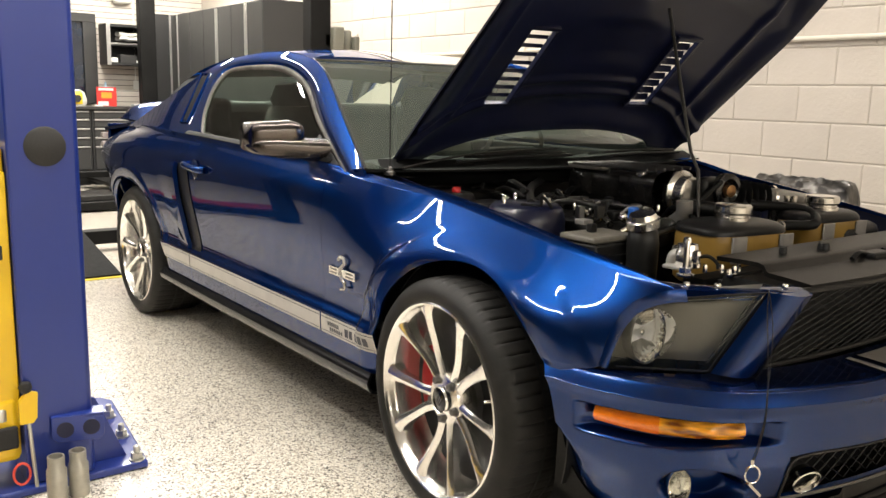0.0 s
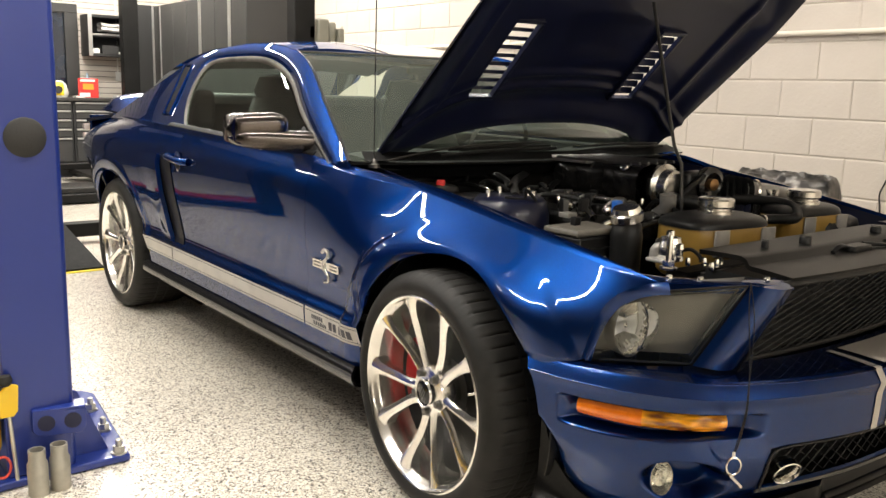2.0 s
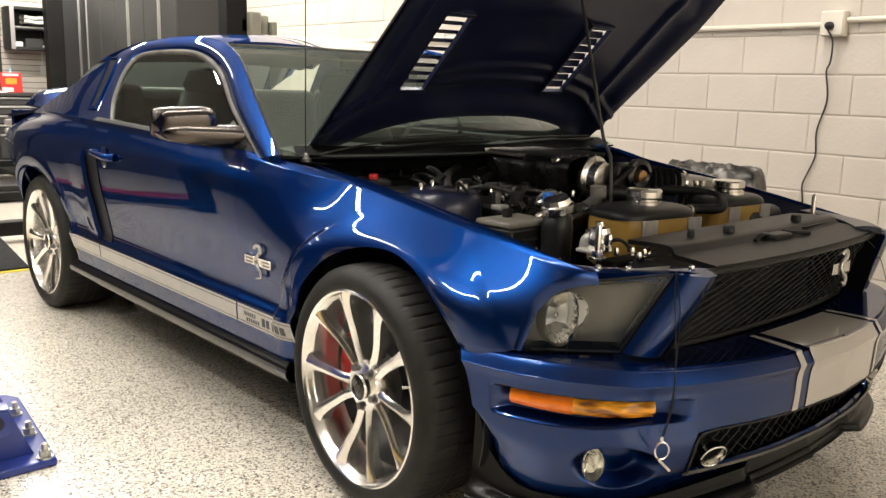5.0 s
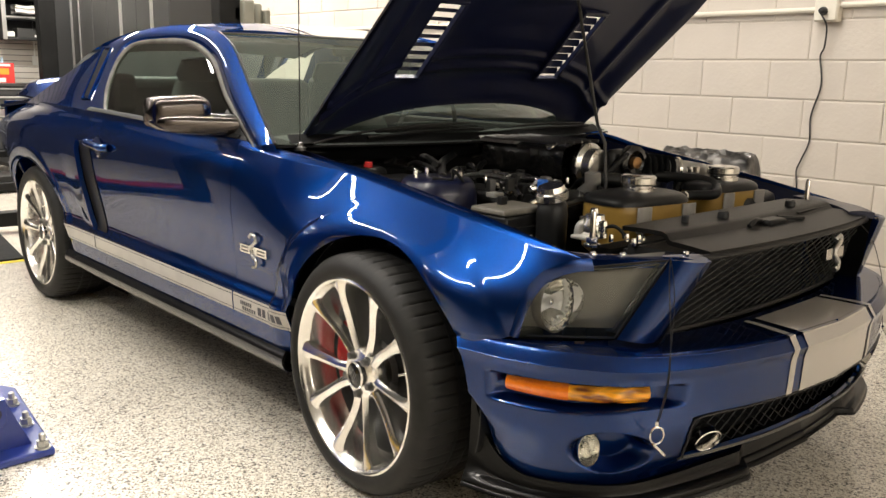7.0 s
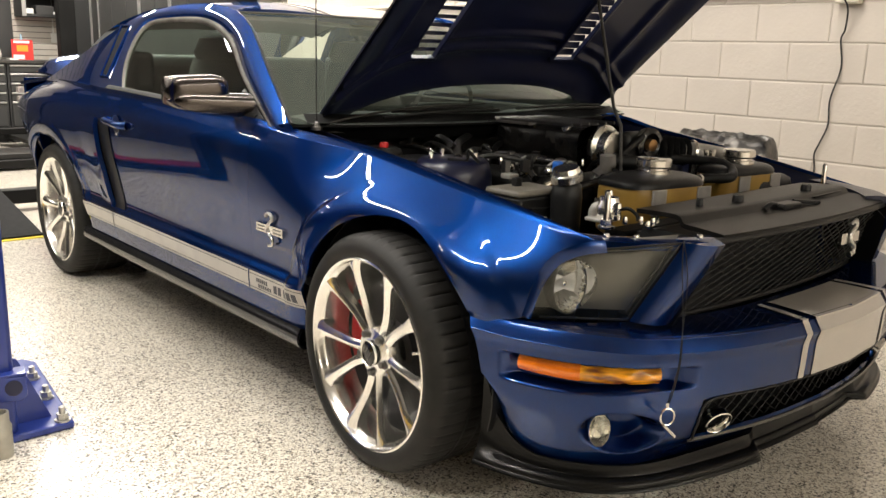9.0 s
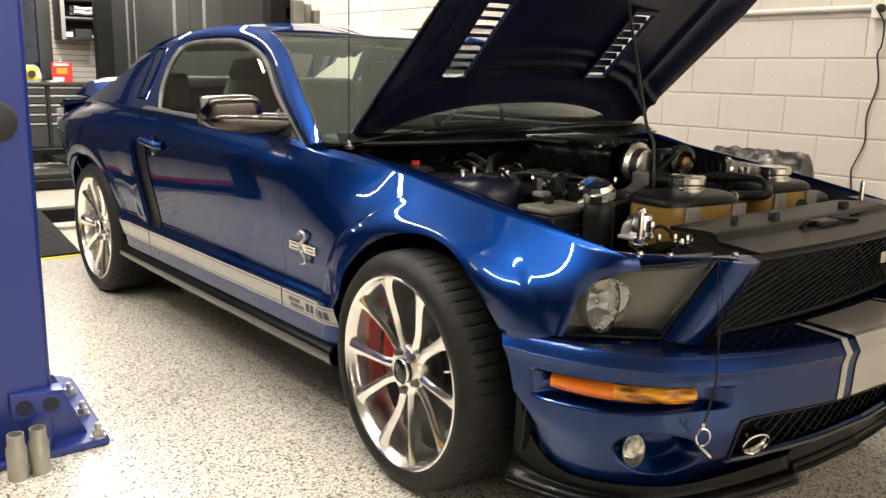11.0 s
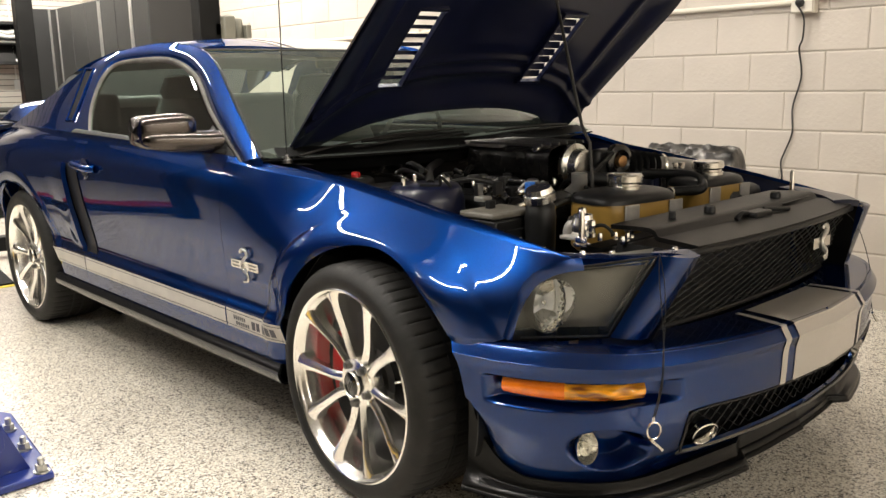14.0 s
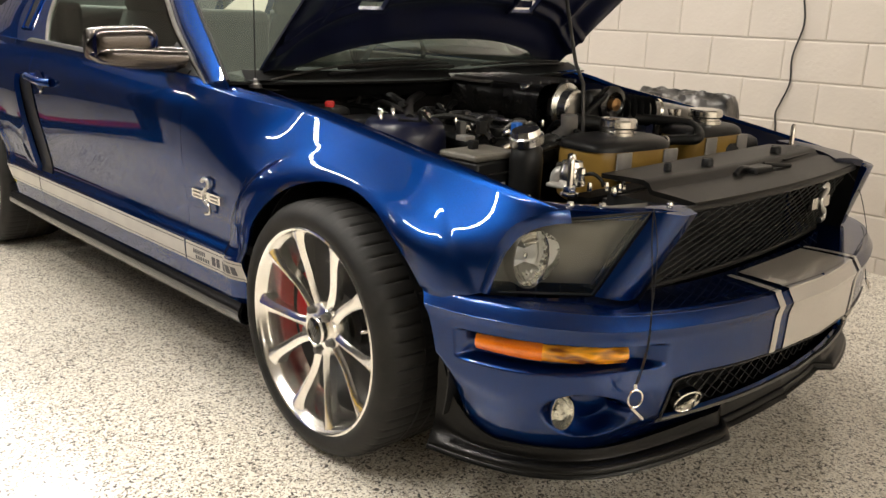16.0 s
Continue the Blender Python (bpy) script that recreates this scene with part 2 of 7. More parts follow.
def metallic_paint(name, body, flake, rough=0.38, graze=0.35):
    """Car paint: dark pigment and a lobe of fine bright flake under a clear coat."""
    m = material(name, body, rough=0.6, spec=0.0, coat=1.0, coat_rough=0.012)
    m.node_tree.nodes["Principled BSDF"].inputs["Coat IOR"].default_value = 1.48
    t, b = m.node_tree, m.node_tree.nodes["Principled BSDF"]
    co, v = t.nodes.new("ShaderNodeTexCoord"), t.nodes.new("ShaderNodeTexVoronoi")
    v.inputs["Scale"].default_value = 1400
    t.links.new(co.outputs["Object"], v.inputs["Vector"])
    sep = t.nodes.new("ShaderNodeSeparateColor")
    t.links.new(v.outputs["Color"], sep.inputs[0])
    mx, lobe, both = t.nodes.new("ShaderNodeMix"), t.nodes.new("ShaderNodeBsdfGlossy"), t.nodes.new("ShaderNodeAddShader")
    mx.data_type = "RGBA"
    mx.inputs[6].default_value, mx.inputs[7].default_value = (*[0.6 * c for c in flake], 1), (*[1.4 * c for c in flake], 1)
    lobe.inputs["Roughness"].default_value = rough
    t.links.new(sep.outputs[0], mx.inputs["Factor"])
    # the flake's gloss dies away at a grazing angle
    lay, fade, dim = t.nodes.new("ShaderNodeLayerWeight"), t.nodes.new("ShaderNodeMapRange"), t.nodes.new("ShaderNodeMix")
    fade.inputs["From Min"].default_value, fade.inputs["From Max"].default_value = 0.45, 0.80
    fade.inputs["To Min"].default_value, fade.inputs["To Max"].default_value = 0.70, graze
    dim.data_type, dim.inputs[6].default_value = "RGBA", (0, 0, 0, 1)
    t.links.new(lay.outputs["Facing"], fade.inputs["Value"]), t.links.new(fade.outputs[0], dim.inputs["Factor"])
    t.links.new(mx.outputs[2], dim.inputs[7]), t.links.new(dim.outputs[2], lobe.inputs["Color"])
    t.links.new(b.outputs[0], both.inputs[0]), t.links.new(lobe.outputs[0], both.inputs[1])
    t.links.new(both.outputs[0], t.nodes["Material Output"].inputs["Surface"])
    return m


BLUE = metallic_paint("deep_blue_metallic", (0.0006, 0.003, 0.018), (0.0018, 0.031, 0.160), 0.31)
BLUE_INNER = material("blue_inner_paint", (0.0040, 0.0060, 0.024), rough=0.36, coat=0.35, spec=0.3, coat_rough=0.12, second=(0.0055, 0.008, 0.030), scale=6)
SILVER = metallic_paint("silver_stripe_paint", (0.30, 0.28, 0.255), (0.26, 0.245, 0.225), 0.42, 0.9)
STRIPE_GREY = material("grey_stripe_vinyl", (0.52, 0.49, 0.44), rough=0.4, second=(0.47, 0.44, 0.4), scale=12)
STRIPE_DARK = material("dark_stripe_vinyl", (0.03, 0.03, 0.04), rough=0.4)
BLACK = material("black_plastic", (0.009, 0.009, 0.0092), rough=0.4, spec=0.3, second=(0.012, 0.012, 0.012), scale=20, grain=0.15, grain_scale=300)
BLACK_MATT = material("matt_black_plastic", (0.006, 0.006, 0.006), rough=0.6, spec=0.07, second=(0.009, 0.009, 0.009), scale=12, grain=0.3, grain_scale=260)
BLACK_GLOSS = material("gloss_black", (0.005, 0.005, 0.006), rough=0.2, spec=0.4, coat=0.4)
GREY_PLASTIC = material("dark_grey_plastic", (0.022, 0.021, 0.0195), rough=0.48, spec=0.35, second=(0.030, 0.028, 0.026), scale=9, grain=0.2, grain_scale=260)
CARBON = material("carbon_splitter", (0.003, 0.0029, 0.0027), rough=0.32, spec=0.15, coat=0.14, second=(0.006, 0.0058, 0.0055), scale=160, amount=0.4)
RUBBER = material("tyre_rubber", (0.0105, 0.0100, 0.0093), rough=0.58, spec=0.28, second=(0.017, 0.016, 0.015), scale=14, grain=0.25, grain_scale=220)
CHROME = material("polished_alloy", (0.95, 0.93, 0.89), rough=0.19, metal=1.0, rough_var=0.03, scale=18)
BILLET = material("machined_aluminium", (0.80, 0.78, 0.74), rough=0.16, metal=1.0, rough_var=0.06, scale=40)
CAST = material("cast_aluminium", (0.40, 0.385, 0.36), rough=0.45, metal=0.4, second=(0.28, 0.27, 0.255), scale=14, grain=0.4, grain_scale=160)
ENGINE_DARK = material("dark_engine_casting", (0.014, 0.0135, 0.013), rough=0.26, metal=0.3, second=(0.026, 0.025, 0.024), scale=18, grain=0.3)
STEEL = material("dark_steel", (0.18, 0.175, 0.17), rough=0.4, metal=1.0, rough_var=0.1)
SMOKED_CHROME = material("smoked_chrome_mirror_cap", (0.100, 0.088, 0.082), rough=0.20, metal=1.0, rough_var=0.03)
RED_CALIPER = material("red_caliper_paint", (0.42, 0.015, 0.015), rough=0.35, coat=0.4, second=(0.35, 0.01, 0.01), scale=9)
GLASS_CLEAR = glass("clear_car_glass", (0.74, 0.86, 0.77), ior=1.6, film=0.055)
GLASS_SIDE = glass("tinted_side_glass", (0.40, 0.52, 0.44), ior=1.36)
GLASS_LAMP = glass("lamp_lens", (0.92, 0.92, 0.90), film=0.012)
FLOOR = flake_floor()
BLOCK = block_paint()
MORTAR = material("painted_mortar", (0.52, 0.47, 0.41), rough=0.6, second=(0.57, 0.52, 0.445), scale=6, grain=0.4)
WALL = material("cream_wall_paint", (0.70, 0.65, 0.56), rough=0.6, second=(0.65, 0.60, 0.52), scale=1.5, grain=0.3)
CEIL = material("white_enamel", (0.78, 0.76, 0.72), rough=0.6, second=(0.72, 0.70, 0.66), scale=2)
CEIL_GREY = material("grey_ceiling_paint", (0.42, 0.41, 0.39), rough=0.8, second=(0.36, 0.35, 0.335), scale=2)
WALL_DARK = material("dark_grey_wall_paint", (0.035, 0.034, 0.033), rough=0.6, second=(0.045, 0.043, 0.041), scale=1.5, grain=0.3)
REFLECTOR = material("satin_reflector", (0.97, 0.96, 0.93), rough=0.06, metal=1.0, rough_var=0.03)

# ---- setting ----
X0, X1, Y0, Y1 = -9.72, 7.4, -9.0, 2.17
COURSE, BLOCK_L = 0.203, 0.406
bm = sheet(lambda u, v: (mix(X0, X1, u), mix(Y0, Y1, v), 0), 6, 4)
tagged(part("floor", bm, FLOOR, flat=True, thick=0.15), "speckled grey and white epoxy flake garage floor", "floor", kind="structure")
bm = boxed((X0 - 0.2, Y0 - 0.2, CEILING), (X1 + 0.2, Y1 + 0.2, CEILING + 0.15))
tagged(part("ceiling", bm, CEIL_GREY, flat=True), "plain grey painted garage ceiling", "ceiling", kind="structure")
WALL_N = part("wall_north", boxed((X0 - 0.2, Y1 + 0.006, -0.15), (X1 + 0.2, Y1 + 0.25, CEILING)), MORTAR, flat=True)
tagged(WALL_N, "cream painted concrete block wall", "wall", kind="structure")
tagged(part("wall_west", boxed((X0 - 0.2, Y0, -0.15), (X0, Y1 + 0.006, CEILING)), WALL_DARK, flat=True), "dark painted rear wall of the garage", "wall", kind="structure")
tagged(part("wall_east", boxed((X1, Y0, -0.15), (X1 + 0.2, Y1 + 0.006, CEILING)), WALL, flat=True), "plain cream painted garage wall", "wall", kind="structure")
tagged(part("wall_south", boxed((X0 - 0.2, Y0 - 0.2, -0.15), (X1 + 0.2, Y0, CEILING)), WALL_DARK, flat=True), "plain painted garage wall", "wall", kind="structure")

# housings and hangers, also for the tubes added as fill
for (x, y), turn in zip(TUBES, TUBE_TURN):
    lamp = thing("ceiling_light", "slim white tube light hung below the ceiling", "ceiling light", "ceiling lights", at=(x, y, CEILING))
    lamp.rotation_euler = (0, 0, radians(turn))
    part("housing", boxed((-0.05, -0.97, -DROP - 0.04), (0.05, 0.97, -DROP + 0.004)), CEIL, lamp, bevel=0.008)
    for k in (-0.8, 0.8):
        part("hanger", rod((0, k, -DROP), (0, k, 0), 0.006, 6), CEIL, lamp)

# ---- car: shape of the body ----
CAR = thing("car", "deep blue metallic sports coupe with silver stripes and raised hood", "car")
R_ARCH, ARCH_F, ARCH_R = 0.392, (0.05, 0.352), (-2.685, 0.337)


def flare(x, z):
    """How far the wheel-arch flares stand out from the side."""
    out = 0.0
    for cx, cz in (ARCH_F, ARCH_R):
        d = math.hypot(x - cx, z - cz) - R_ARCH
        band = 0.098 + 0.022 * smooth((x - cx) / 0.30) if cx > -1 else 0.09
        ridge = 0.024 * (0.45 * (1 - 0.7 * smooth((x - cx) / 0.34)) * smooth((band - d) / 0.022) + 0.55 * max(0.0, min(1.0, (band - d) / band)) ** 0.8) * smooth((z - 0.36) / 0.12)
        ridge *= 1 - 0.5 * smooth(((z - cz) / (d + R_ARCH) - 0.50) / 0.5)
        swell = ridge + 0.014 * (1 - smooth(abs(x - cx) / (0.64 if x < cx else 1.1))) ** 0.8 * smooth((z - 0.40) / 0.2) * (1 - 0.5 * smooth((z - 0.78) / 0.12))
        out += swell - 0.018 * max(0.0, 1 - max(0.0, d) / 0.075) ** 2
    return out


def top_edge(x):
    return curve(x, (-3.85, 0.93), (-3.3, 0.985), (-2.6, 1.0), (-1.9, 0.988), (-1.3, 0.973), (-0.72, 0.956), (-0.26, 0.908), (0.25, 0.838), (0.66, 0.767))


def lean(t):
    """Upright below, then leaning in along a nearly flat slope."""
    return math.hypot(t - 0.45, 0.16) + t - 0.45


def side(x, v):
    """The body's side (half-width, height) at x, v from 0 at the sill to 1 at the belt or the hood's edge."""
    zt = top_edge(x)
    nose = 0.20 * max(0.0, (x - 0.12) / 0.54) ** 2.3
    tail = curve(x, (-3.85, 0.17), (-3.6, 0.09), (-3.3, 0.035), (-3.0, 0.0))
    hip = curve(x, (-3.5, 0.0), (-2.7, 0.03), (-2.1, 0.01), (-1.8, 0.0))
    inner = curve(x, (-3.8, 0.74), (-2.6, 0.855), (-2.1, 0.888), (-1.9, 0.893), (-1.1, 0.893), (-0.65, 0.872), (-0.45, 0.835), (-0.2, 0.752), (0.3, 0.738), (0.66, 0.735))
    # a crease runs along the fender beside the hood, and dies out in the door
    w = smooth((x + 1.05) / 0.9)
    yc, zc = inner + 0.045 * w * (1 - 0.25 * smooth((x - 0.25) / 0.4)), zt - mix(0.02, 0.013, w)
    keys = ((0.915, 0.315), (0.925, 0.39), (0.927, 0.455), (0.911, 0.50), (0.917, 0.60), (0.928, mix(0.5, zt, 0.45)), (0.928, zt - 0.125), (mix(0.928, yc, 0.42), mix(zt - 0.125, zc, 0.60)), (yc, zc))
    flat_front = 0.8 * smooth((x - 0.05) / 0.4)
    if flat_front:
        keys = keys[:5] + tuple((mix(a, mix(0.922, yc, ((z - 0.60) / (zc - 0.60)) ** 1.5), flat_front), z) for a, z in keys[5:8]) + keys[8:]
    if v <= 0.9:
        p = spline(keys, v / 0.9)
        w2, t = smooth((x + 0.80) / 0.5), (p[1] - 0.56) / (zc - 0.56)
        if t > 0 and w2:
            p = Vector((mix(p[0], yc + (0.917 - yc) * (1 - (lean(t) - lean(0)) / (lean(1) - lean(0))), w2), p[1]))
    else:
        k = (v - 0.9) / 0.1
        p = Vector((mix(yc, inner, k), mix(zc, zt, k) + 0.003 * w * math.sin(math.pi * k)))
    y = p[0] - nose * max(0, p[0] - inner) / (0.93 - inner) - tail - 0.10 * smooth((0.80 - p[1]) / 0.4) * smooth((-3.02 - x) / 0.25) + hip * smooth((p[1] - 0.45) / 0.3) * (1 - 0.7 * smooth(v * 5 - 4))
    return y + flare(x, p[1]) * (1 - smooth((p[1] - zc + 0.165) / 0.16)), p[1]


def side_panel(xa, xb, nu, nv, s, front=None, lower=0.0):
    """A piece of the side between xa and xb, with its lower edge arched over the wheels. front: the far end's x by v."""
    xs = {mix(xa, xb, k / nu) for k in range(nu + 1)}
    for cx, cz in (ARCH_F, ARCH_R):
        xs = {x for x in xs if abs(x - cx) > R_ARCH + 0.004}
        xs |= {x for x in (cx - (R_ARCH + 0.0015) * math.cos(math.pi * k / 44) for k in range(45)) if xa <= x <= xb} | {xa, xb}
    xs = sorted(xs)

    def at(x, w):
        if front and x > 0.2:
            x = 0.2 + (x - 0.2) * (front(w) - 0.2) / (xb - 0.2)
        y, z = side(x, w)
        return Vector((x, s * y, z))

    def clear(p):
        return all(math.hypot(p.x - cx, p.z - cz) >= R_ARCH for cx, cz in (ARCH_F, ARCH_R)) and not (p.x > 0.37 and p.z < 0.546) 

    def foot(x):
        lo, hi = lower, 0.8
        if clear(at(x, lo)) and x < 0.37 and not any(abs(x - c[0]) < R_ARCH for c in (ARCH_F, ARCH_R)):
            return lo
        for _ in range(22):
            m = (lo + hi) / 2
            lo, hi = (lo, m) if clear(at(x, m)) else (m, hi)
        return hi

    bm, rows = bmesh.new(), []
    for x in xs:
        f = foot(x)
        rows.append([bm.verts.new(at(x, mix(f, 0.9, j / (nv - 8)) if j <= nv - 8 else mix(0.9, 1, (j - nv + 8) / 8))) for j in range(nv + 1)])
    for p, q in zip(rows, rows[1:]):
        for j in range(nv):
            bm.faces.new((p[j], q[j], q[j + 1], p[j + 1]) if s < 0 else (p[j], p[j + 1], q[j + 1], q[j]))
    return bm


DOOR_F, DOOR_R = -0.665, -1.905


def fender_end(v):
    """Where the fender ends: along the headlamp, with a brow over its upper corner."""
    z = side(0.56, v)[1]
    if z < 0.57:
        return curve(z, (0.43, 0.44), (0.545, 0.47), (0.57, 0.519))
    return curve(z, (0.57, 0.519), (0.62, 0.526), (0.665, 0.537), (0.70, 0.555), (0.725, 0.574), (0.745, 0.597), (0.762, 0.640))


for s in (-1, 1):
    part("front_fender", side_panel(DOOR_F + 0.0008, 0.66, 170, 100, s, fender_end), BLUE, CAR, thick=0.014)
    part("door_panel", side_panel(DOOR_R + 0.0008, DOOR_F - 0.0008, 50, 44, s), BLUE, CAR, thick=0.014)
    part("quarter_panel", side_panel(-3.80, DOOR_R - 0.0008, 70, 44, s), BLUE, CAR, thick=0.014)


def skirt(s):
    keys = lambda x: ((0.912, 0.318), (0.917, 0.308), (0.924, 0.294), (0.922, 0.276), (0.90, 0.258), (0.80, 0.248))
    def fn(u, v):
        x = mix(-2.30, -0.35, u)
        p = spline(keys(x), v)
        return Vector((x, s * p[0], p[1]))
    return sheet(fn, 30, 14)


for s in (-1, 1):
    part("side_skirt", skirt(s), BLACK_GLOSS, CAR, "gloss black side skirt", thick=0.01)


def side_y(x, z):
    """The body's half-width at x and height z."""
    lo, hi = 0.0, 1.0
    for _ in range(24):
        m = (lo + hi) / 2
        lo, hi = (m, hi) if side(x, m)[1] < z else (lo, m)
    return side(x, lo)[0]


# stripe along the sill, laid just proud of the doors
def decal(xa, xb, za, zb, lift, s=-1, nu=60, nv=4):
    def height(x, z):
        lo, hi = 0.0, 0.45
        for _ in range(24):
            m = (lo + hi) / 2
            if side(x, m)[1] < z:
                lo = m
            else:
                hi = m
        return side(x, lo)[0]
    def fn(u, v):
        x, z = mix(xa, xb, u), mix(za, zb, v)
        return Vector((x, s * (height(x, z) + lift), z))
    return sheet(fn, nu, nv)


for s in (-1, 1):
    for a, b in ((-2.30, DOOR_R - 0.004), (DOOR_R + 0.004, DOOR_F - 0.004), (DOOR_F + 0.005, -0.325)):
        part("sill_stripe", decal(a, b, 0.388, 0.452, 0.0018, s), STRIPE_GREY, CAR, "pale grey sill stripe")
        part("sill_pinstripe", decal(a, b, 0.442, 0.4445, 0.0026, s), STRIPE_DARK, CAR, "dark pinstripe")
        part("sill_pinstripe", decal(a, b, 0.3955, 0.398, 0.0026, s), STRIPE_DARK, CAR, "dark pinstripe")


# ---- greenhouse ----
def glass_y(z):
    return 0.86 - 0.78 * (z - 0.96)


OUTER = ((-0.50, 0.955), (-0.88, 1.125), (-1.18, 1.262), (-1.40, 1.330), (-1.75, 1.368), (-2.20, 1.352), (-2.44, 1.30), (-2.66, 1.19), (-2.88, 1.07), (-3.03, 0.985))
INNER = ((-0.580, 0.938), (-0.960, 1.085), (-1.275, 1.225), (-1.59, 1.298), (-1.93, 1.309), (-2.185, 1.290), (-2.230, 1.215), (-2.135, 1.10), (-2.015, 1.02), (-1.935, 0.982))
PANE = ((-0.615, 0.938), (-0.985, 1.072), (-1.29, 1.205), (-1.59, 1.273), (-1.92, 1.285), (-2.155, 1.272), (-2.198, 1.207), (-2.11, 1.10), (-1.995, 1.02), (-1.919, 0.982))


def on_side(p, s, out=0.0):
    return Vector((p[0], s * (glass_y(p[1]) + out), p[1]))


def band(a, b, s, n=72, m=6, bulge=0.0, out_a=0.0, out_b=0.0, start=0.0):
    def fn(u, v):
        u = mix(start, 1, u)
        p, q = spline(a, u), spline(b, u)
        return on_side(p.lerp(q, v), s, mix(out_a, out_b, v) + bulge * math.sin(math.pi * v))
    return sheet(fn, n, m)


for s in (-1, 1):
    part("roof_pillar", band(OUTER, INNER, s, bulge=0.012, start=0.0 if s < 0 else 0.15), BLUE, CAR, thick=0.02)
    part("window_trim", band(INNER, PANE, s, bulge=0.006, m=3, out_a=0.003, out_b=-0.008), material("warm_grey_window_trim", (0.045, 0.040, 0.034), rough=0.5, spec=0.25, second=(0.11, 0.1, 0.088)) if s < 0 else bpy.data.materials["warm_grey_window_trim"], CAR, "warm grey window surround", thick=0.012)
    base = [(mix(PANE[0][0], PANE[-1][0], k / 9), mix(PANE[0][1], PANE[-1][1], k / 9)) for k in range(10)]
    part("side_window", band(PANE, base, s, m=10, bulge=0.006, out_a=-0.002, out_b=-0.020), GLASS_SIDE, CAR, "tinted side window").visible_shadow = False
    qa, qb = ((-2.455, 1.262), (-2.385, 1.18), (-2.275, 1.045)), ((-2.375, 1.262), (-2.315, 1.18), (-2.215, 1.045))
    part("quarter_window", band(qa, qb, s, n=10, m=2, out_a=0.012, out_b=0.012), BLACK_MATT, CAR, "dark louvred quarter window", thick=0.008)
    ring = [on_side(p, s, 0.014) for p in ((-2.470, 1.275), (-2.365, 1.272), (-2.305, 1.18), (-2.200, 1.035), (-2.280, 1.033), (-2.395, 1.178), (-2.470, 1.275), (-2.42, 1.274))]
    part("quarter_window_frame", pipe(ring, 0.006, 6), BLUE, CAR)


for s in (-1, 1):
    def foot_skirt(u, v, s=s):
        q = on_side(Vector(OUTER[0]).lerp(Vector(INNER[0]), u), s, 0.0)
        return Vector((q.x + 0.02 * v * (1 - u), q.y, mix(q.z, top_edge(q.x) - 0.02, v)))
    if s < 0:
        part("pillar_foot", sheet(foot_skirt, 10, 5), BLUE, CAR, thick=0.008)
    part("belt_mould", sheet(lambda u, v: Vector((mix(-2.02, -0.70, u), s * mix(side_y(mix(-2.02, -0.70, u), top_edge(mix(-2.02, -0.70, u)) - 0.001) + 0.001, 0.852, v), top_edge(mix(-2.02, -0.70, u)) + 0.002 + 0.012 * math.sin(math.pi * min(1, v * 0.8)))), 40, 5), BLACK_MATT, CAR, "black belt moulding", thick=0.004)


def rail_z(x):
    return curve(x, (-2.78, 1.19), (-2.52, 1.30), (-2.22, 1.352), (-1.75, 1.368), (-1.40, 1.330), (-1.18, 1.262))


def roof_fn(u, v):
    e = mix(-1, 1, v)
    x = mix(-2.56, mix(-1.17, -1.40, abs(e) ** 2.2), u)
    crown = curve(x, (-2.5, 0.03), (-1.75, 0.024), (-1.42, 0.036), (-1.17, 0.058))
    y = (glass_y(rail_z(min(x, -1.40))) + 0.002) * e
    return Vector((x, y, mix(rail_z(x), rail_z(min(x, -1.40)), abs(e) ** 2.4) + crown * (1 - abs(e) ** 2.4)))


part("roof", sheet(roof_fn, 24, 32), BLUE, CAR, thick=0.03)


def roof_strip(ya, yb, lift):
    def fn(u, v):
        y = mix(ya, yb, v)
        e = y / 0.57
        p = roof_fn(u, (e + 1) / 2)
        return Vector((p.x, p.y, p.z + lift))
    return sheet(fn, 24, 6)


for ya, yb, mt in ((-0.235, 0.235, SILVER), (-0.285, -0.262, SILVER), (0.262, 0.285, SILVER)):
    part("roof_stripe", roof_strip(ya, yb, 0.0018), mt, CAR, "silver roof stripe")


def screen_fn(u, v):
    """Windscreen: u across, v from the cowl to the roof."""
    e = mix(-1, 1, u)
    edge = spline(OUTER[:4], v)
    p = on_side(edge, 1, -0.004)
    mid = Vector((-0.36, 0, 0.950)).lerp(roof_fn(1, 0.5), v) + Vector((0.02, 0, 0.03)) * math.sin(math.pi * v)
    k = abs(e) ** 2.2
    return Vector((mix(mid.x, p.x, k), p.y * e, mix(mid.z, p.z - 0.004, k)))


part("windscreen", sheet(lambda u, v: screen_fn(u, v), 24, 14), GLASS_CLEAR, CAR, "clear windscreen").visible_shadow = False
part("windscreen_frit", sheet(lambda u, v: screen_fn(0.03 + 0.94 * u, 0.05 * v) + Vector((0.003, 0, 0.003)), 24, 3), BLACK_MATT, CAR, "black band along the windscreen foot")
part("windscreen_surround", pipe([screen_fn(0, k / 10) + Vector((0.004, 0.003, 0.0)) for k in range(11)], 0.006, 6), BLACK, CAR)
part("windscreen_surround", pipe([screen_fn(1, k / 10) + Vector((0.004, -0.003, 0.0)) for k in range(4, 11)], 0.006, 6), BLACK, CAR)
part("windscreen_surround", pipe([screen_fn(k / 16, 1) + Vector((0.006, 0, -0.002)) for k in range(17)], 0.006, 6), BLACK, CAR)


def rear_glass(u, v):
    e = mix(-1, 1, u)
    top = roof_fn(0, (e + 1) / 2)
    foot = Vector((-3.28, 0.62 * e, 1.02))
    return top.lerp(foot, v) + Vector((0, 0, 0.03)) * math.sin(math.pi * v)


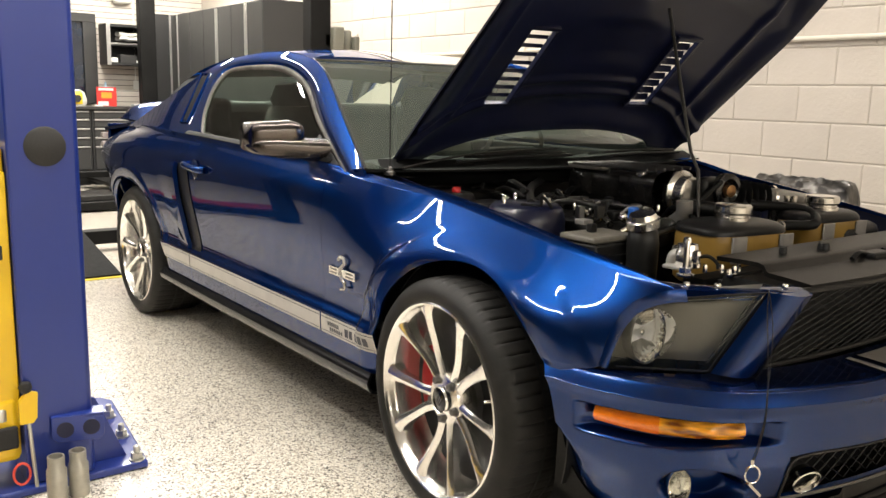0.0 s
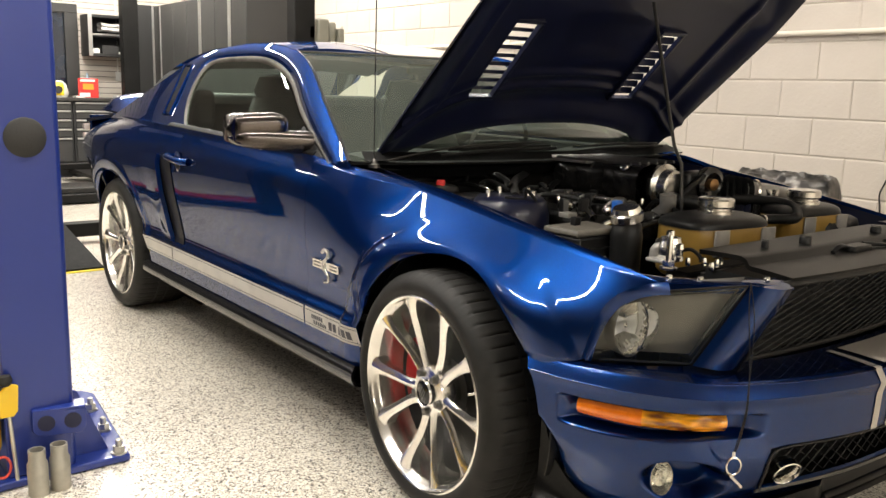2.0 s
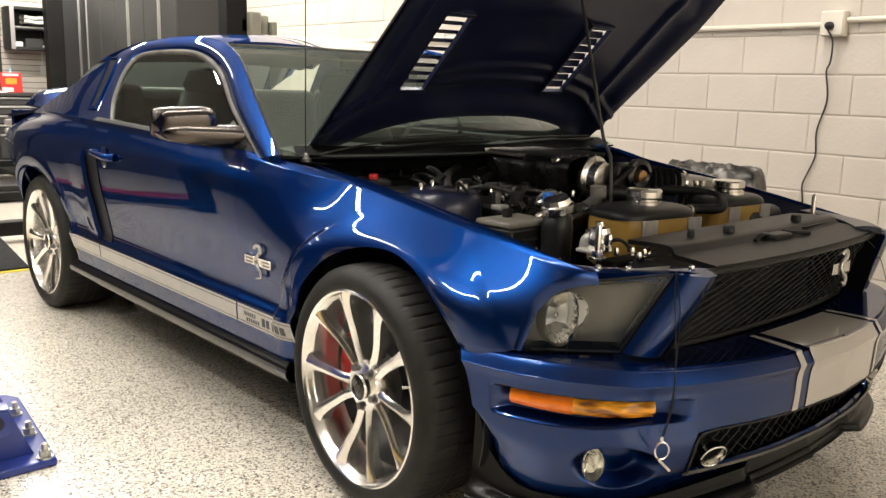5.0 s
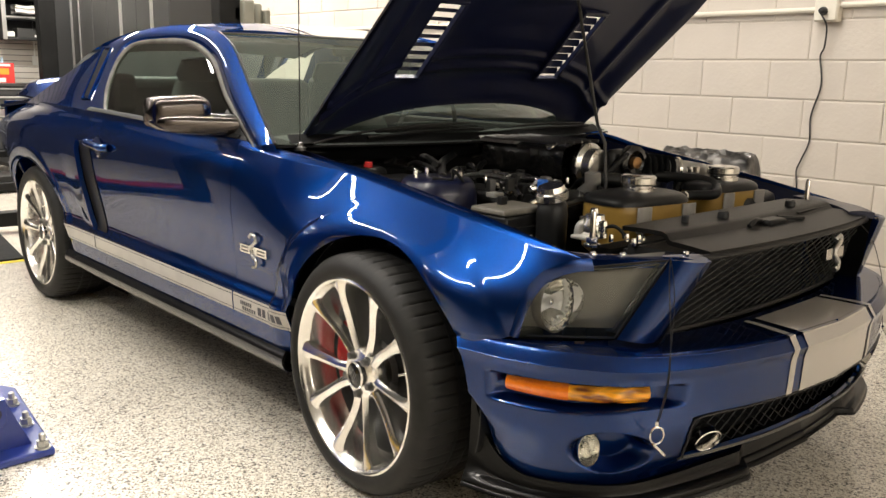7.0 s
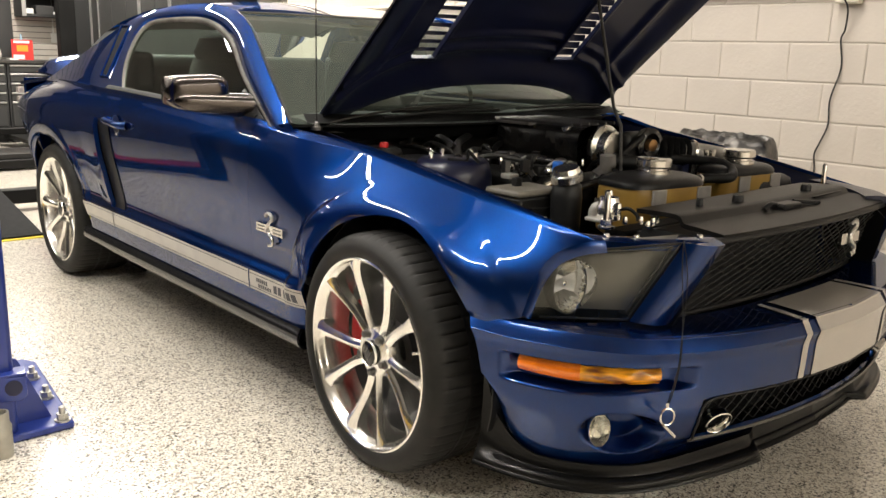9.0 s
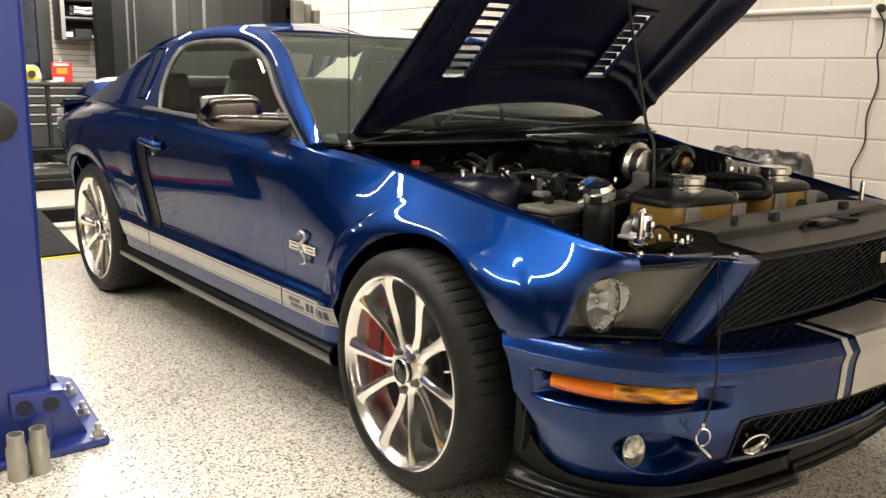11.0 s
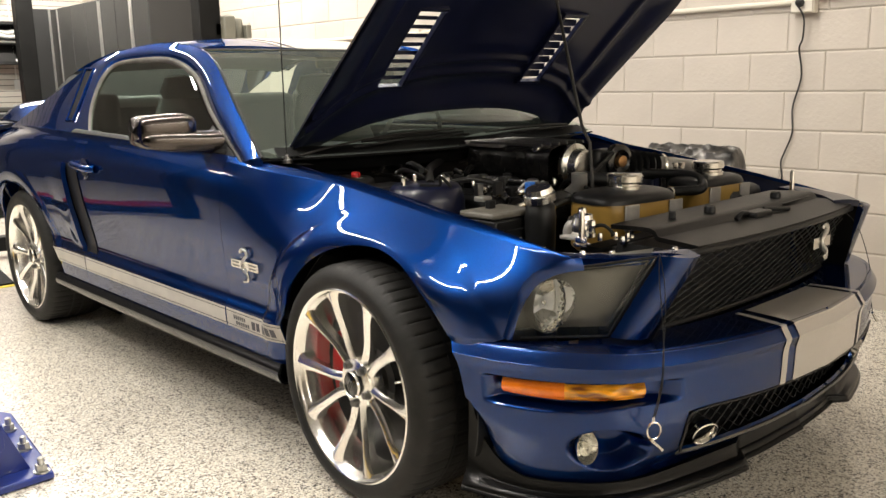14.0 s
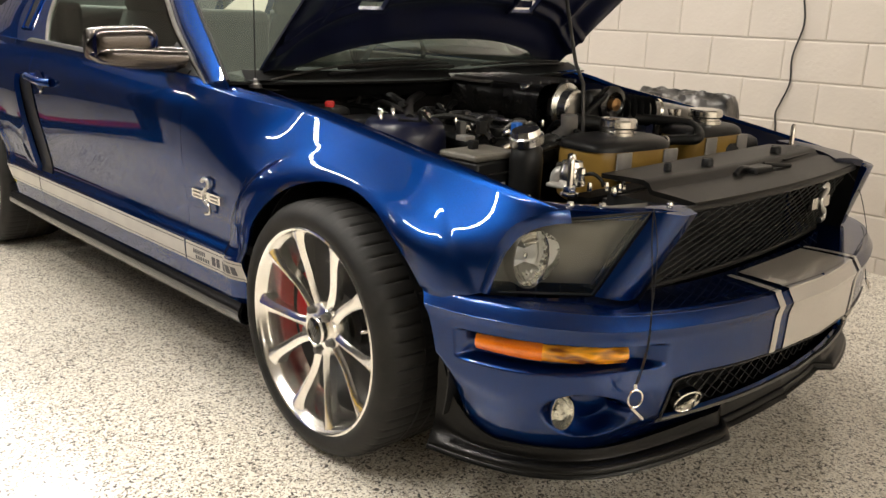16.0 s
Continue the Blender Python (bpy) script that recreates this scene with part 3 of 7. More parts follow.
part("rear_window", sheet(rear_glass, 16, 10), GLASS_SIDE, CAR, "tinted rear window").visible_shadow = False
part("trunk_lid", sheet(lambda u, v: Vector((mix(-3.82, -3.26, u), mix(-0.76, 0.76, v), mix(0.965, 1.015, u) - 0.02 * abs(2 * v - 1) ** 3)), 8, 16), BLUE, CAR, thick=0.02)
# tail panel and rear bumper
part("rear_bumper", sheet(lambda u, v: Vector((-3.82 + 0.09 * abs(2 * u - 1) ** 4 - 0.02 * math.sin(math.pi * v), mix(-1, 1, u) * mix(0.63, 0.75, smooth(v * 1.3 - 0.1)), mix(0.30, 0.97, v))), 20, 10), BLUE, CAR, thick=0.02)


def spoiler_fn(u, v):
    y = mix(-0.72, 0.72, u)
    k = abs(y) / 0.72
    high = math.sqrt(max(0.0, 1 - 0.97 * k**6))
    chord = ((0.16, -0.06), (0.04, 0.0), (-0.10, 0.038), (-0.24, 0.066), (-0.275, 0.050), (-0.26, 0.0), (0.16, -0.06))
    p = spline(chord, v)
    return Vector((-3.38 + p[0] + 0.05 * k**2, y, 0.992 + (p[1] + 0.06) * high))


bm = sheet(spoiler_fn, 24, 24)
bmesh.ops.remove_doubles(bm, verts=bm.verts, dist=1e-4)
bmesh.ops.holes_fill(bm, edges=bm.edges)
part("rear_spoiler", bm, BLUE, CAR, "blue rear deck spoiler")

# ---- hood, propped open at 45 degrees ----
# its panel is a little twisted on the rod: the wall side stands higher
TWIST = Matrix(((1, 0, 0, 0), (0, 0.986, 0, -0.010), (0, 0.016, 1, 0.012), (0, 0, 0, 1)))
HINGE = Matrix.Translation((-0.56, 0, 0.945)) @ Matrix.Rotation(radians(-45), 4, "Y") @ TWIST


def hood_half(a):
    return curve(a, (0.0, 0.735), (0.25, 0.74), (0.7, 0.74), (1.1, 0.70), (1.36, 0.60))


def hood_droop(a, e):
    """How far the hood's sides roll down below its middle."""
    return (0.012 + 0.060 * min(max(a, 0.0), 0.72)) * abs(e) ** 3.5


def hood_rear(y):
    return 0.150 * (1 - (abs(y) / 0.72) ** 2.4) - (0.055 if y > 0 else 0.03) * smooth((abs(y) - 0.5) / 0.2)


def hood_skin(u, v, up=0.0):
    e = mix(-1, 1, v)
    a = mix(hood_rear(0.72 * e), 1.36 - 0.10 * e * e, u)
    y = hood_half(a) * e
    return Vector((a, y, 0.012 + 0.062 * (1 - abs(e) ** 3) + up - hood_droop(a, e)))


LOUVRES = ((-0.465, -0.345), (0.270, 0.395))
LA, LB = 0.265, 0.60


def in_louvre(a, y, grow=0.0):
    return LA - grow < a < LB + grow and any(p - grow < y < q + grow for p, q in LOUVRES)


def outer_skin(lift):
    def fn(u, v):
        return hood_skin(u, v, lift)
    bm = sheet(fn, 136, 148, keep=lambda c: not in_louvre(c.x, c.y, 0.012))
    bm.transform(HINGE)
    return bm


HOOD = part("hood", outer_skin(0.0), [BLUE, BLUE_INNER], CAR, "raised blue hood with two sets of louvres", thick=0.006)
HOOD.modifiers["thickness"].material_offset, HOOD.modifiers["thickness"].material_offset_rim = 1, 1


def hood_frame():
    """The pressed inner panel: an outer rim, ribs and a dished middle."""
    def fn(u, v):
        e = mix(-1, 1, v)
        a = mix(hood_rear(0.72 * e) + 0.004, 1.355 - 0.10 * e * e, u)
        y = (hood_half(a) + 0.002) * e
        rim = max(1 - smooth((0.5 - abs(u - 0.5)) / 0.10), 1 - smooth((1 - abs(e)) / 0.14))
        rib = max(0, 1 - abs(abs(e) - 0.30) / 0.07) * 0.5 * smooth((u - 0.55) / 0.1)
        cross = max(0, 1 - abs(u - 0.60) / 0.06) * 0.5
        low = 0.062 * (1 - abs(e) ** 3) - hood_droop(a, e)
        bead = max(math.exp(-((u - 0.135) / 0.014) ** 2), 0.8 * math.exp(-((u - 0.185) / 0.012) ** 2), math.exp(-((abs(e) - 0.80) / 0.02) ** 2) * smooth((u - 0.12) / 0.05) * smooth((0.9 - u) / 0.05))
        pads = math.exp(-((u - 0.33) / 0.07) ** 4 - ((e - 0.02) / 0.28) ** 4) + math.exp(-((u - 0.80) / 0.07) ** 4 - ((abs(e) - 0.48) / 0.16) ** 4)
        return Vector((a, y, low - 0.004 - 0.04 * max(rim, rib, cross) * (0.12 + 0.88 * (1 - abs(e) ** 3)) - 0.013 * bead + 0.010 * pads))
    bm = sheet(fn, 120, 148, keep=lambda c: not in_louvre(c.x, c.y))
    bm.transform(HINGE)
    return bm


part("inner_panel", hood_frame(), BLUE_INNER, HOOD, "dark pressed inner panel")
for p, q in LOUVRES:
    for lo, hi in (((LA - 0.008, p - 0.008), (LA + 0.006, q + 0.008)), ((LB - 0.006, p - 0.008), (LB + 0.008, q + 0.008)), ((LA + 0.006, p - 0.008), (LB - 0.006, p + 0.006)), ((LA + 0.006, q - 0.006), (LB - 0.006, q + 0.008))):
        bm = boxed((*lo, 0.034), (*hi, 0.052))
        bm.transform(HINGE)
        part("louvre_frame", bm, BLUE_INNER, HOOD, bevel=0.002)
    for k in range(9):
        a = mix(LA, LB, (k + 0.5) / 9)
        half = 0.0062 if p < 0 else 0.0125
        bm = boxed((-half, p - 0.014, -0.0012), (half, q + 0.014, 0.0012), Matrix.Translation((a, 0, 0.066)) @ Matrix.Rotation(radians(-38), 4, "Y"))
        bm.transform(HINGE)
        part("louvre_slat", bm, BLUE_INNER, HOOD, flat=True)



def narrowed(m, c, way, k):
    across = Vector((way.y, -way.x, 0)).normalized()
    return Matrix.Translation(c) @ Matrix.Scale(k, 4, across) @ Matrix.Translation(-c) @ m


# ---- front bumper ----
PLAN = ((0.425, 0.898), (0.55, 0.864), (0.68, 0.802), (0.80, 0.692), (0.885, 0.50), (0.940, 0.26), (0.962, 0.0))


def plan(k):
    """The bumper's widest line: k from 0 at the wheel to 1 at the middle. Its place and outward way."""
    p = spline(PLAN, k)
    d = spline(PLAN, min(1, k + 0.01)) - spline(PLAN, max(0, k - 0.01))
    n = Vector((-d[1], d[0])).normalized()
    if n.x + n.y < 0:
        n = -n
    return p, n


def chin(k):
    return curve(k, (0, 0.425), (0.03, 0.335), (0.07, 0.278), (0.15, 0.230), (0.22, 0.214), (0.5, 0.216), (0.75, 0.236), (1, 0.246))


FOG = (0.447, 0.312, 0.108, 0.057)


def bumper(k, v, s=-1, out=0.0):
    p, n = plan(k)
    mid = smooth((k - 0.3) / 0.5)
    shelf = curve(k, (0, 0.045), (0.12, 0.055), (0.33, 0.10), (0.5, 0.145), (1, 0.20))
    zb = chin(k)
    keys = ((shelf, mix(0.561, 0.553, mid)), (0.5 * shelf + 0.01, mix(0.561, 0.553, mid)), (0.026, mix(0.558, 0.5505, mid)), (0.018, mix(0.5545, 0.547, mid)), (0.0030, mix(0.5285, 0.5255, mid)), (0.0015, mix(0.5225, 0.519, mid)), (0.008, mix(0.500, 0.494, mid)),
            (0.010, mix(0.465, 0.455, mid)), (0.012, mix(0.425, 0.415, mid)), (0.018, mix(0.405, zb, 0.25)), (0.040, mix(0.405, zb, 0.62)), (mix(0.060, 0.095, mid), zb))
    q = spline(keys, v)
    inset, z = q[0], q[1]
    lo, hi = 0.414 + 0.014 * smooth((k - 0.35) / 0.2) - 0.004 * math.sin(math.pi * min(1.0, k / 0.5)), 0.488
    slot = smooth((k - 0.07) / 0.07) * smooth((0.615 - k) / 0.06) * smooth((z - lo) / 0.014) * smooth((hi - z) / 0.012)
    inset += 0.042 * slot
    fx, fz = (k - FOG[0]) / FOG[2], (z - FOG[1]) / FOG[3]
    r = math.hypot(fx, fz)
    if r < 1.12:
        inset += 0.062 * (1 - smooth((r - 0.68) / 0.38))
    start = (0.052 + math.sqrt(max(0, R_ARCH**2 - (z - 0.352) ** 2)) - 0.425) * (1 - smooth(k / 0.12)) if z > 0.352 else 0.017 * (1 - smooth(k / 0.12))
    return Vector((p[0] + start - n.x * (inset - out), s * (p[1] - n.y * (inset - out)), z))


def grille_hole(c):
    return abs(c.y) < 0.548 and 0.276 < c.z < 0.398 and c.x > 0.6


for s in (-1, 1):
    bm = sheet(lambda u, v: bumper(u, v, s), 210, 210, keep=lambda c: not grille_hole(c))
    if s < 0:
        bmesh.ops.reverse_faces(bm, faces=bm.faces)
    bump = part("front_bumper", bm, BLUE, CAR, "blue front bumper cover", thick=0.012, weld=False)

    # amber indicator in its slot
    def lens(k0, k1, inset, wob=0.0):
        def fn(u, v):
            k = mix(k0, k1, u)
            p, n = plan(k)
            z = mix(0.441 - 0.004 * math.sin(math.pi * (k - 0.14) / 0.39), 0.479 - 0.002 * (1 - u), v)
            i = inset + 0.010 * (2 * v - 1) ** 2 + wob * math.sin(u * 19) * math.sin(v * 4)
            return Vector((p[0] - n.x * i, s * (p[1] - n.y * i), z))
        return sheet(fn, 40, 8)
    if s < 0:
        AMBER = material("amber_lens", (0.90, 0.23, 0.008), rough=0.18, coat=0.5, second=(0.78, 0.18, 0.006), scale=30)
        # dark and bright streaks in the colour imitate light broken by lens facets
        AMBER_DEEP = material("amber_clear_lens", (1.0, 0.43, 0.012), rough=0.08, coat=0.8, second=(0.20, 0.055, 0.003), scale=26, amount=0.6, detail=1.0)
        tree = AMBER_DEEP.node_tree
        squash = tree.nodes.new("ShaderNodeMapping")
        squash.inputs["Scale"].default_value, squash.inputs["Rotation"].default_value = (0.7, 0.7, 3.2), (0.3, 0.25, 0.0)
        wave = next(n for n in tree.nodes if n.type == "TEX_NOISE")
        tree.links.new(wave.inputs["Vector"].links[0].from_socket, squash.inputs["Vector"])
        tree.links.new(squash.outputs[0], wave.inputs["Vector"])
    part("indicator_lamp", lens(0.142, 0.330, 0.020), AMBER, bump, "amber indicator lens", thick=0.01)
    part("indicator_bulb_window", lens(0.330, 0.532, 0.022, 0.004), AMBER_DEEP, bump, "clear amber lens part", thick=0.01)

    # fog lamp in its oval bowl
    p, n = plan(0.388)
    c = Vector((p[0] - n.x * 0.062, s * (p[1] - n.y * 0.062), 0.309))
    m = narrowed(along(c, c + Vector((0.80, s * 0.60, 0.02))), c, Vector((0.80, s * 0.60, 0.02)), 0.62)
    fog = part("fog_lamp", lathe([(0.001, -0.012), (0.028, -0.006), (0.039, 0.004), (0.043, 0.013), (0.046, 0.010), (0.046, -0.02)], 18, m, caps=False), REFLECTOR, bump, "bright fog lamp reflector", flat=True)
    part("fog_lens", lathe([(0.0005, 0.017), (0.03, 0.0155), (0.043, 0.012)], 32, m), GLASS_LAMP, fog).visible_shadow = False
    part("fog_bulb", lathe([(0.008, -0.006), (0.008, 0.010), (0.001, 0.012)], 12, m), BILLET, fog)
    # ring of the inner lamp in the lower grille
    c = Vector((0.835, s * 0.458, 0.320))
    m = along(c, c + Vector((0.845, s * 0.34, -0.43)))
    part("lamp_ring", lathe([(0.031, 0.0), (0.036, 0.003), (0.037, 0.020), (0.034, 0.022), (0.031, 0.018), (0.029, 0.0)], 32, m, closed=True), BILLET, bump, "bright ring of an inner lamp")
    part("lamp_bowl", lathe([(0.030, 0.002), (0.026, -0.014), (0.001, -0.016)], 24, m, caps=False), BLACK, bump)


def splitter(s):
    def fn(u, v):
        k = u
        p, n = plan(k)
        zb = chin(k)
        base = 0.05 + 0.025 * smooth((k - 0.3) / 0.5) + 0.02 * smooth((k - 0.785) / 0.03)
        lip = (1 - 0.7 * smooth((k - 0.785) / 0.03)) 
        zl = curve(k, (0, 0.175), (0.3, 0.172), (0.5, 0.178), (0.75, 0.190), (1, 0.200))
        keys = ((base + 0.004, zb + 0.003), (base + 0.002, mix(zb, zl, 0.4)), (base - 0.006 * lip, mix(zb, zl, 0.75)), (base - 0.03 * lip, zl + 0.012), (base - 0.036 * lip, zl), (base - 0.02 * lip, zl - 0.008), (base + 0.2, zl - 0.008))
        q = spline(keys, v)
        return Vector((p[0] - n.x * q[0], s * (p[1] - n.y * q[0]), q[1]))
    return sheet(fn, 90, 30)


for s in (-1, 1):
    part("front_splitter", splitter(s), CARBON, CAR, "dark carbon front splitter", thick=0.006)

# silver nose stripe with its blue pinstripe gap
def v_at(k, z):
    lo, hi = 0.0, 0.98
    for _ in range(24):
        m = (lo + hi) / 2
        if bumper(k, m).z > z:
            lo = m
        else:
            hi = m
    return lo


def k_at(y):
    lo, hi = 0.4, 1.0
    for _ in range(24):
        m = (lo + hi) / 2
        if spline(PLAN, m)[1] > y:
            lo = m
        else:
            hi = m
    return lo


def nose_band(ya, yb):
    bm = bmesh.new()
    for s, a, b in ((-1, ya, yb),):
        def fn(u, v):
            y = mix(a, b, u)
            k = k_at(abs(y))
            w = mix(0.03, v_at(k, 0.4), v)
            p = bumper(k, w, 1 if y > 0 else -1, 0.0022)
            return Vector((p.x, y * abs(p.y) / max(1e-6, spline(PLAN, k)[1]) if abs(y) > 0.02 else y, p.z + 0.005 * (1 - smooth(v * 4 - 0.9)) + 0.0006))
        sheet(fn, max(6, int(abs(b - a) * 60)), 40, bm)
    return bm


for a, b in ((-0.186, 0.213), (-0.245, -0.221), (0.238, 0.261)):
    part("nose_stripe", nose_band(a, b), SILVER, CAR, "silver nose stripe")

# black lip round the lower grille opening
def grille_lip(s):
    pts = []
    for y, z in [(0.0, 0.398), (0.18, 0.398), (0.36, 0.398), (0.50, 0.398), (0.545, 0.385), (0.550, 0.335), (0.540, 0.285), (0.50, 0.276), (0.36, 0.276), (0.18, 0.276), (0.0, 0.276)]:
        k = k_at(y)
        p = bumper(k, v_at(k, z), s, 0.0)
        pts.append((p.x, s * y, p.z))
    return pts


for s in (-1, 1):
    part("grille_lip", pipe(grille_lip(s), 0.0035, 8, 70), BLACK, CAR)

# ---- headlamps ----
GLINT_WHITE = material("bowl_glint_white", (0.85, 0.84, 0.81), rough=0.3)
SMOKED = material("smoked_lamp_housing", (0.14, 0.132, 0.108), rough=0.42, second=(0.18, 0.168, 0.14), scale=7)
BOWL = material("brushed_reflector_bowl", (0.97, 0.96, 0.93), rough=0.06, metal=1.0, rough_var=0.02)
CORNERS = ((0.522, 0.822, 0.570), (0.690, 0.652, 0.572), (0.775, 0.582, 0.768), (0.605, 0.765, 0.738))


def lamp_face(u, v, s, back=0.0):
    a, b, c, d = (Vector(p) for p in CORNERS)
    p = a.lerp(b, u).lerp(d.lerp(c, u), v) + (a - b).normalized() * 0.026 * math.sin(math.pi * v) * (1 - u) ** 2
    n = Vector((0.66, 0.70, -0.26)).normalized()
    p = p + n * (0.022 * math.sin(math.pi * u) ** 0.8 * math.sin(math.pi * v) ** 0.8 - back)
    return Vector((p.x, s * p.y, p.z))


for s in (-1, 1):
    c = Vector((0.570, s * 0.732, 0.645))
    way = Vector((0.97, s * 0.24, -0.02)).normalized()
    m = narrowed(along(c, c + way), c, way, 0.70)
    across = Vector((way.y, -way.x, 0)).normalized()
    def off_axis(q):
        d = (q - c) - way * (q - c).dot(way)
        return (d + across * d.dot(across) * (1 / 0.70 - 1)).length
    lamp = part("headlamp", sheet(lambda u, v: lamp_face(u, v, s, 0.045), 48, 36, keep=lambda q: off_axis(q) > 0.0685), SMOKED, CAR, "smoked grey headlamp housing")
    rim = [lamp_face(u, v, s, 0.0) for u, v in [(k / 8, 0) for k in range(1, 8)] + [(1, k / 8) for k in range(8)] + [(1 - k / 8, 1) for k in range(7)]]
    part("lamp_seal", pipe(rim, 0.0032, 6), BLACK, lamp)
    part("lamp_bezel", pipe([lamp_face(0.30 + 0.66 * k / 12, 0.93, s, 0.012) for k in range(13)] + [lamp_face(0.95, 0.93 - 0.85 * k / 12, s, 0.012) for k in range(13)], 0.002, 6), GREY_PLASTIC, lamp)
    prof = [(0.012, -0.055), (0.030, -0.050), (0.050, -0.030), (0.062, -0.006), (0.067, 0.004), (0.070, 0.008)]
    refl = part("reflector", sheet(lambda u, v: (lambda r, h, a: m @ Vector(((r + 0.0009 * math.cos(17 * a) * math.sin(math.pi * v)) * math.cos(a), (r + 0.0009 * math.cos(17 * a) * math.sin(math.pi * v)) * math.sin(a), h)))(*spline(prof, v), 2 * math.pi * u), 136, 16), BOWL, lamp, "bright round reflector")
    part("reflector_collar", lathe([(0.070, 0.008), (0.0725, 0.006), (0.0725, -0.05)], 40, m, caps=False), SMOKED, refl)
    # wall from the bowl's rim forward to the housing
    face_n, face_p = Vector((0.66, s * 0.70, -0.26)).normalized(), lamp_face(0.3, 0.5, s, 0.045)
    def well(u, v):
        q = m @ Vector((0.0695 * math.cos(2 * math.pi * u), 0.0695 * math.sin(2 * math.pi * u), 0.008))
        return q + way * v * max(0.001, face_n.dot(face_p - q) / face_n.dot(way) + 0.004)
    part("reflector_well", sheet(well, 40, 3), REFLECTOR, lamp)
    part("bulb_shield", lathe([(0.001, -0.014), (0.007, -0.016), (0.008, -0.05)], 16, m), BILLET, refl)
    # added white plates imitate the bright reflection across the bowl
    for a in (12, 166):
        part("bowl_glint_plate", boxed((-0.050, -0.015, -0.024), (0.050, 0.015, -0.020), m @ Matrix.Rotation(radians(a), 4, "Z")), GLINT_WHITE, refl, flat=True)
    part("lens_cover", sheet(lambda u, v: lamp_face(u, v, s, -0.004), 20, 14), GLASS_LAMP, lamp, "smoked clear lens").visible_shadow = False

    # blue horn between lamp and grille
    def horn(u, v):
        a, b, c, d = (Vector(p) for p in ((0.698, 0.652, 0.572), (0.745, 0.565, 0.568), (0.824, 0.490, 0.768), (0.782, 0.576, 0.770)))
        p = a.lerp(b, u).lerp(d.lerp(c, u), v) + Vector((0.018, 0.012, 0)) * math.sin(math.pi * u)
        return Vector((p.x, s * p.y, p.z))
    part("headlamp_surround", sheet(horn, 8, 12), BLUE, CAR, thick=0.02, offset=0)
    # blue top rail over the lamp
    rail = [Vector((0.52, s * 0.725, 0.764)), Vector((0.62, s * 0.70, 0.760)), Vector((0.72, s * 0.62, 0.762)), Vector((0.815, s * 0.49, 0.766))]
    def top(u, v):
        p = spline(rail, u)
        return p + Vector((-0.055 * v, s * -0.045 * v, 0.001 + 0.004 * math.sin(math.pi * v)))
    part("lamp_top_rail", sheet(top, 20, 6), BLUE if s < 0 else BLUE_INNER, CAR, thick=0.02)
    for k in (0.1, 0.42, 0.6, 0.93):
        q = top(k, 0.5)
        part("rail_bolt", lathe([(0.008, 0), (0.008, 0.006), (0.006, 0.008)], 6, Matrix.Translation(q)), BILLET, CAR)

# lip of the fender that wraps the lamp's upper outer corner
BROW = ((0.519, 0.824, 0.570), (0.527, 0.812, 0.630), (0.541, 0.802, 0.680), (0.567, 0.795, 0.722), (0.596, 0.783, 0.748), (0.630, 0.752, 0.763), (0.652, 0.716, 0.766))
BROW_IN = ((0.522, 0.822, 0.569), (0.540, 0.806, 0.628), (0.556, 0.794, 0.672), (0.580, 0.786, 0.708), (0.608, 0.770, 0.731), (0.637, 0.745, 0.742), (0.660, 0.713, 0.743))
for s in (-1, 1):
    def brow(u, v):
        p = spline(BROW, u).lerp(spline(BROW_IN, u), v) + Vector((0.0015, 0.0015, 0)) * math.sin(math.pi * v)
        return Vector((p.x, s * p.y, p.z))
    part("lamp_brow", sheet(brow, 40, 6), BLUE, CAR, thick=0.012)

# ---- upper and lower grilles ----
def grille_x(y, z):
    return mix(0.69, 0.775, (z - 0.55) / 0.2) + 0.035 * (1 - (y / 0.52) ** 2)


MESH_GREY = material("grille_mesh_plastic", (0.012, 0.0116, 0.0108), rough=0.55, spec=0.3)


def lattice(name, half, z0, z1, xf, cell_y, cell_z, parent, r=0.0035):
    """A diamond mesh of thin rods between z0 and z1."""
    bm, m = bmesh.new(), int(2 * half(z0) / cell_y) + 8
    slope = cell_z / cell_y
    for d in (-1, 1):
        for i in range(-m, m):
            y0 = i * cell_y
            pts = []
            for k in range(13):
                z = mix(z0, z1, k / 12)
                y = y0 + d * (z - z0) / slope
                if abs(y) <= half(z):
                    pts.append((xf(y, z) + 0.002 * d, y, z))
            if len(pts) > 1:
                pipe(pts, r, 6, bm=bm)
    return part(name, bm, MESH_GREY, parent, weld=False)


up_half = lambda z: mix(0.555, 0.485, (z - 0.55) / 0.2)
GRILLE = lattice("upper_grille", up_half, 0.545, 0.762, grille_x, 0.056, 0.027, CAR, 0.0021)
GRILLE["label"] = "black diamond mesh upper grille"
for s in (-1, 1):
    part("grille_end", sheet(lambda u, v: Vector((mix(0.60, mix(0.755, 0.828, v), u), s * mix(0.566, 0.493, v), mix(0.552, 0.768, v))), 4, 4), BLACK_MATT, CAR, flat=True, thick=0.006)
part("grille_backing", sheet(lambda u, v: Vector((0.60, mix(-0.5, 0.5, u), mix(0.50, 0.755, v))), 4, 2), BLACK, CAR, thick=0.01)
part("grille_frame", pipe([(grille_x(y, 0.762) + 0.01, y, 0.762) for y in np.linspace(-0.485, 0.485, 15)], 0.009, 8), BLACK, CAR)
part("grille_frame", pipe([(grille_x(y, 0.553) + 0.004, y, 0.553) for y in np.linspace(-0.52, 0.52, 15)], 0.008, 8), BLACK, CAR)
low = lattice("lower_grille", lambda z: 0.57, 0.262, 0.415, lambda y, z: 0.77 + 0.07 * (1 - (y / 0.6) ** 2), 0.05, 0.034, CAR, 0.0017)
low["label"] = "black diamond mesh lower grille"
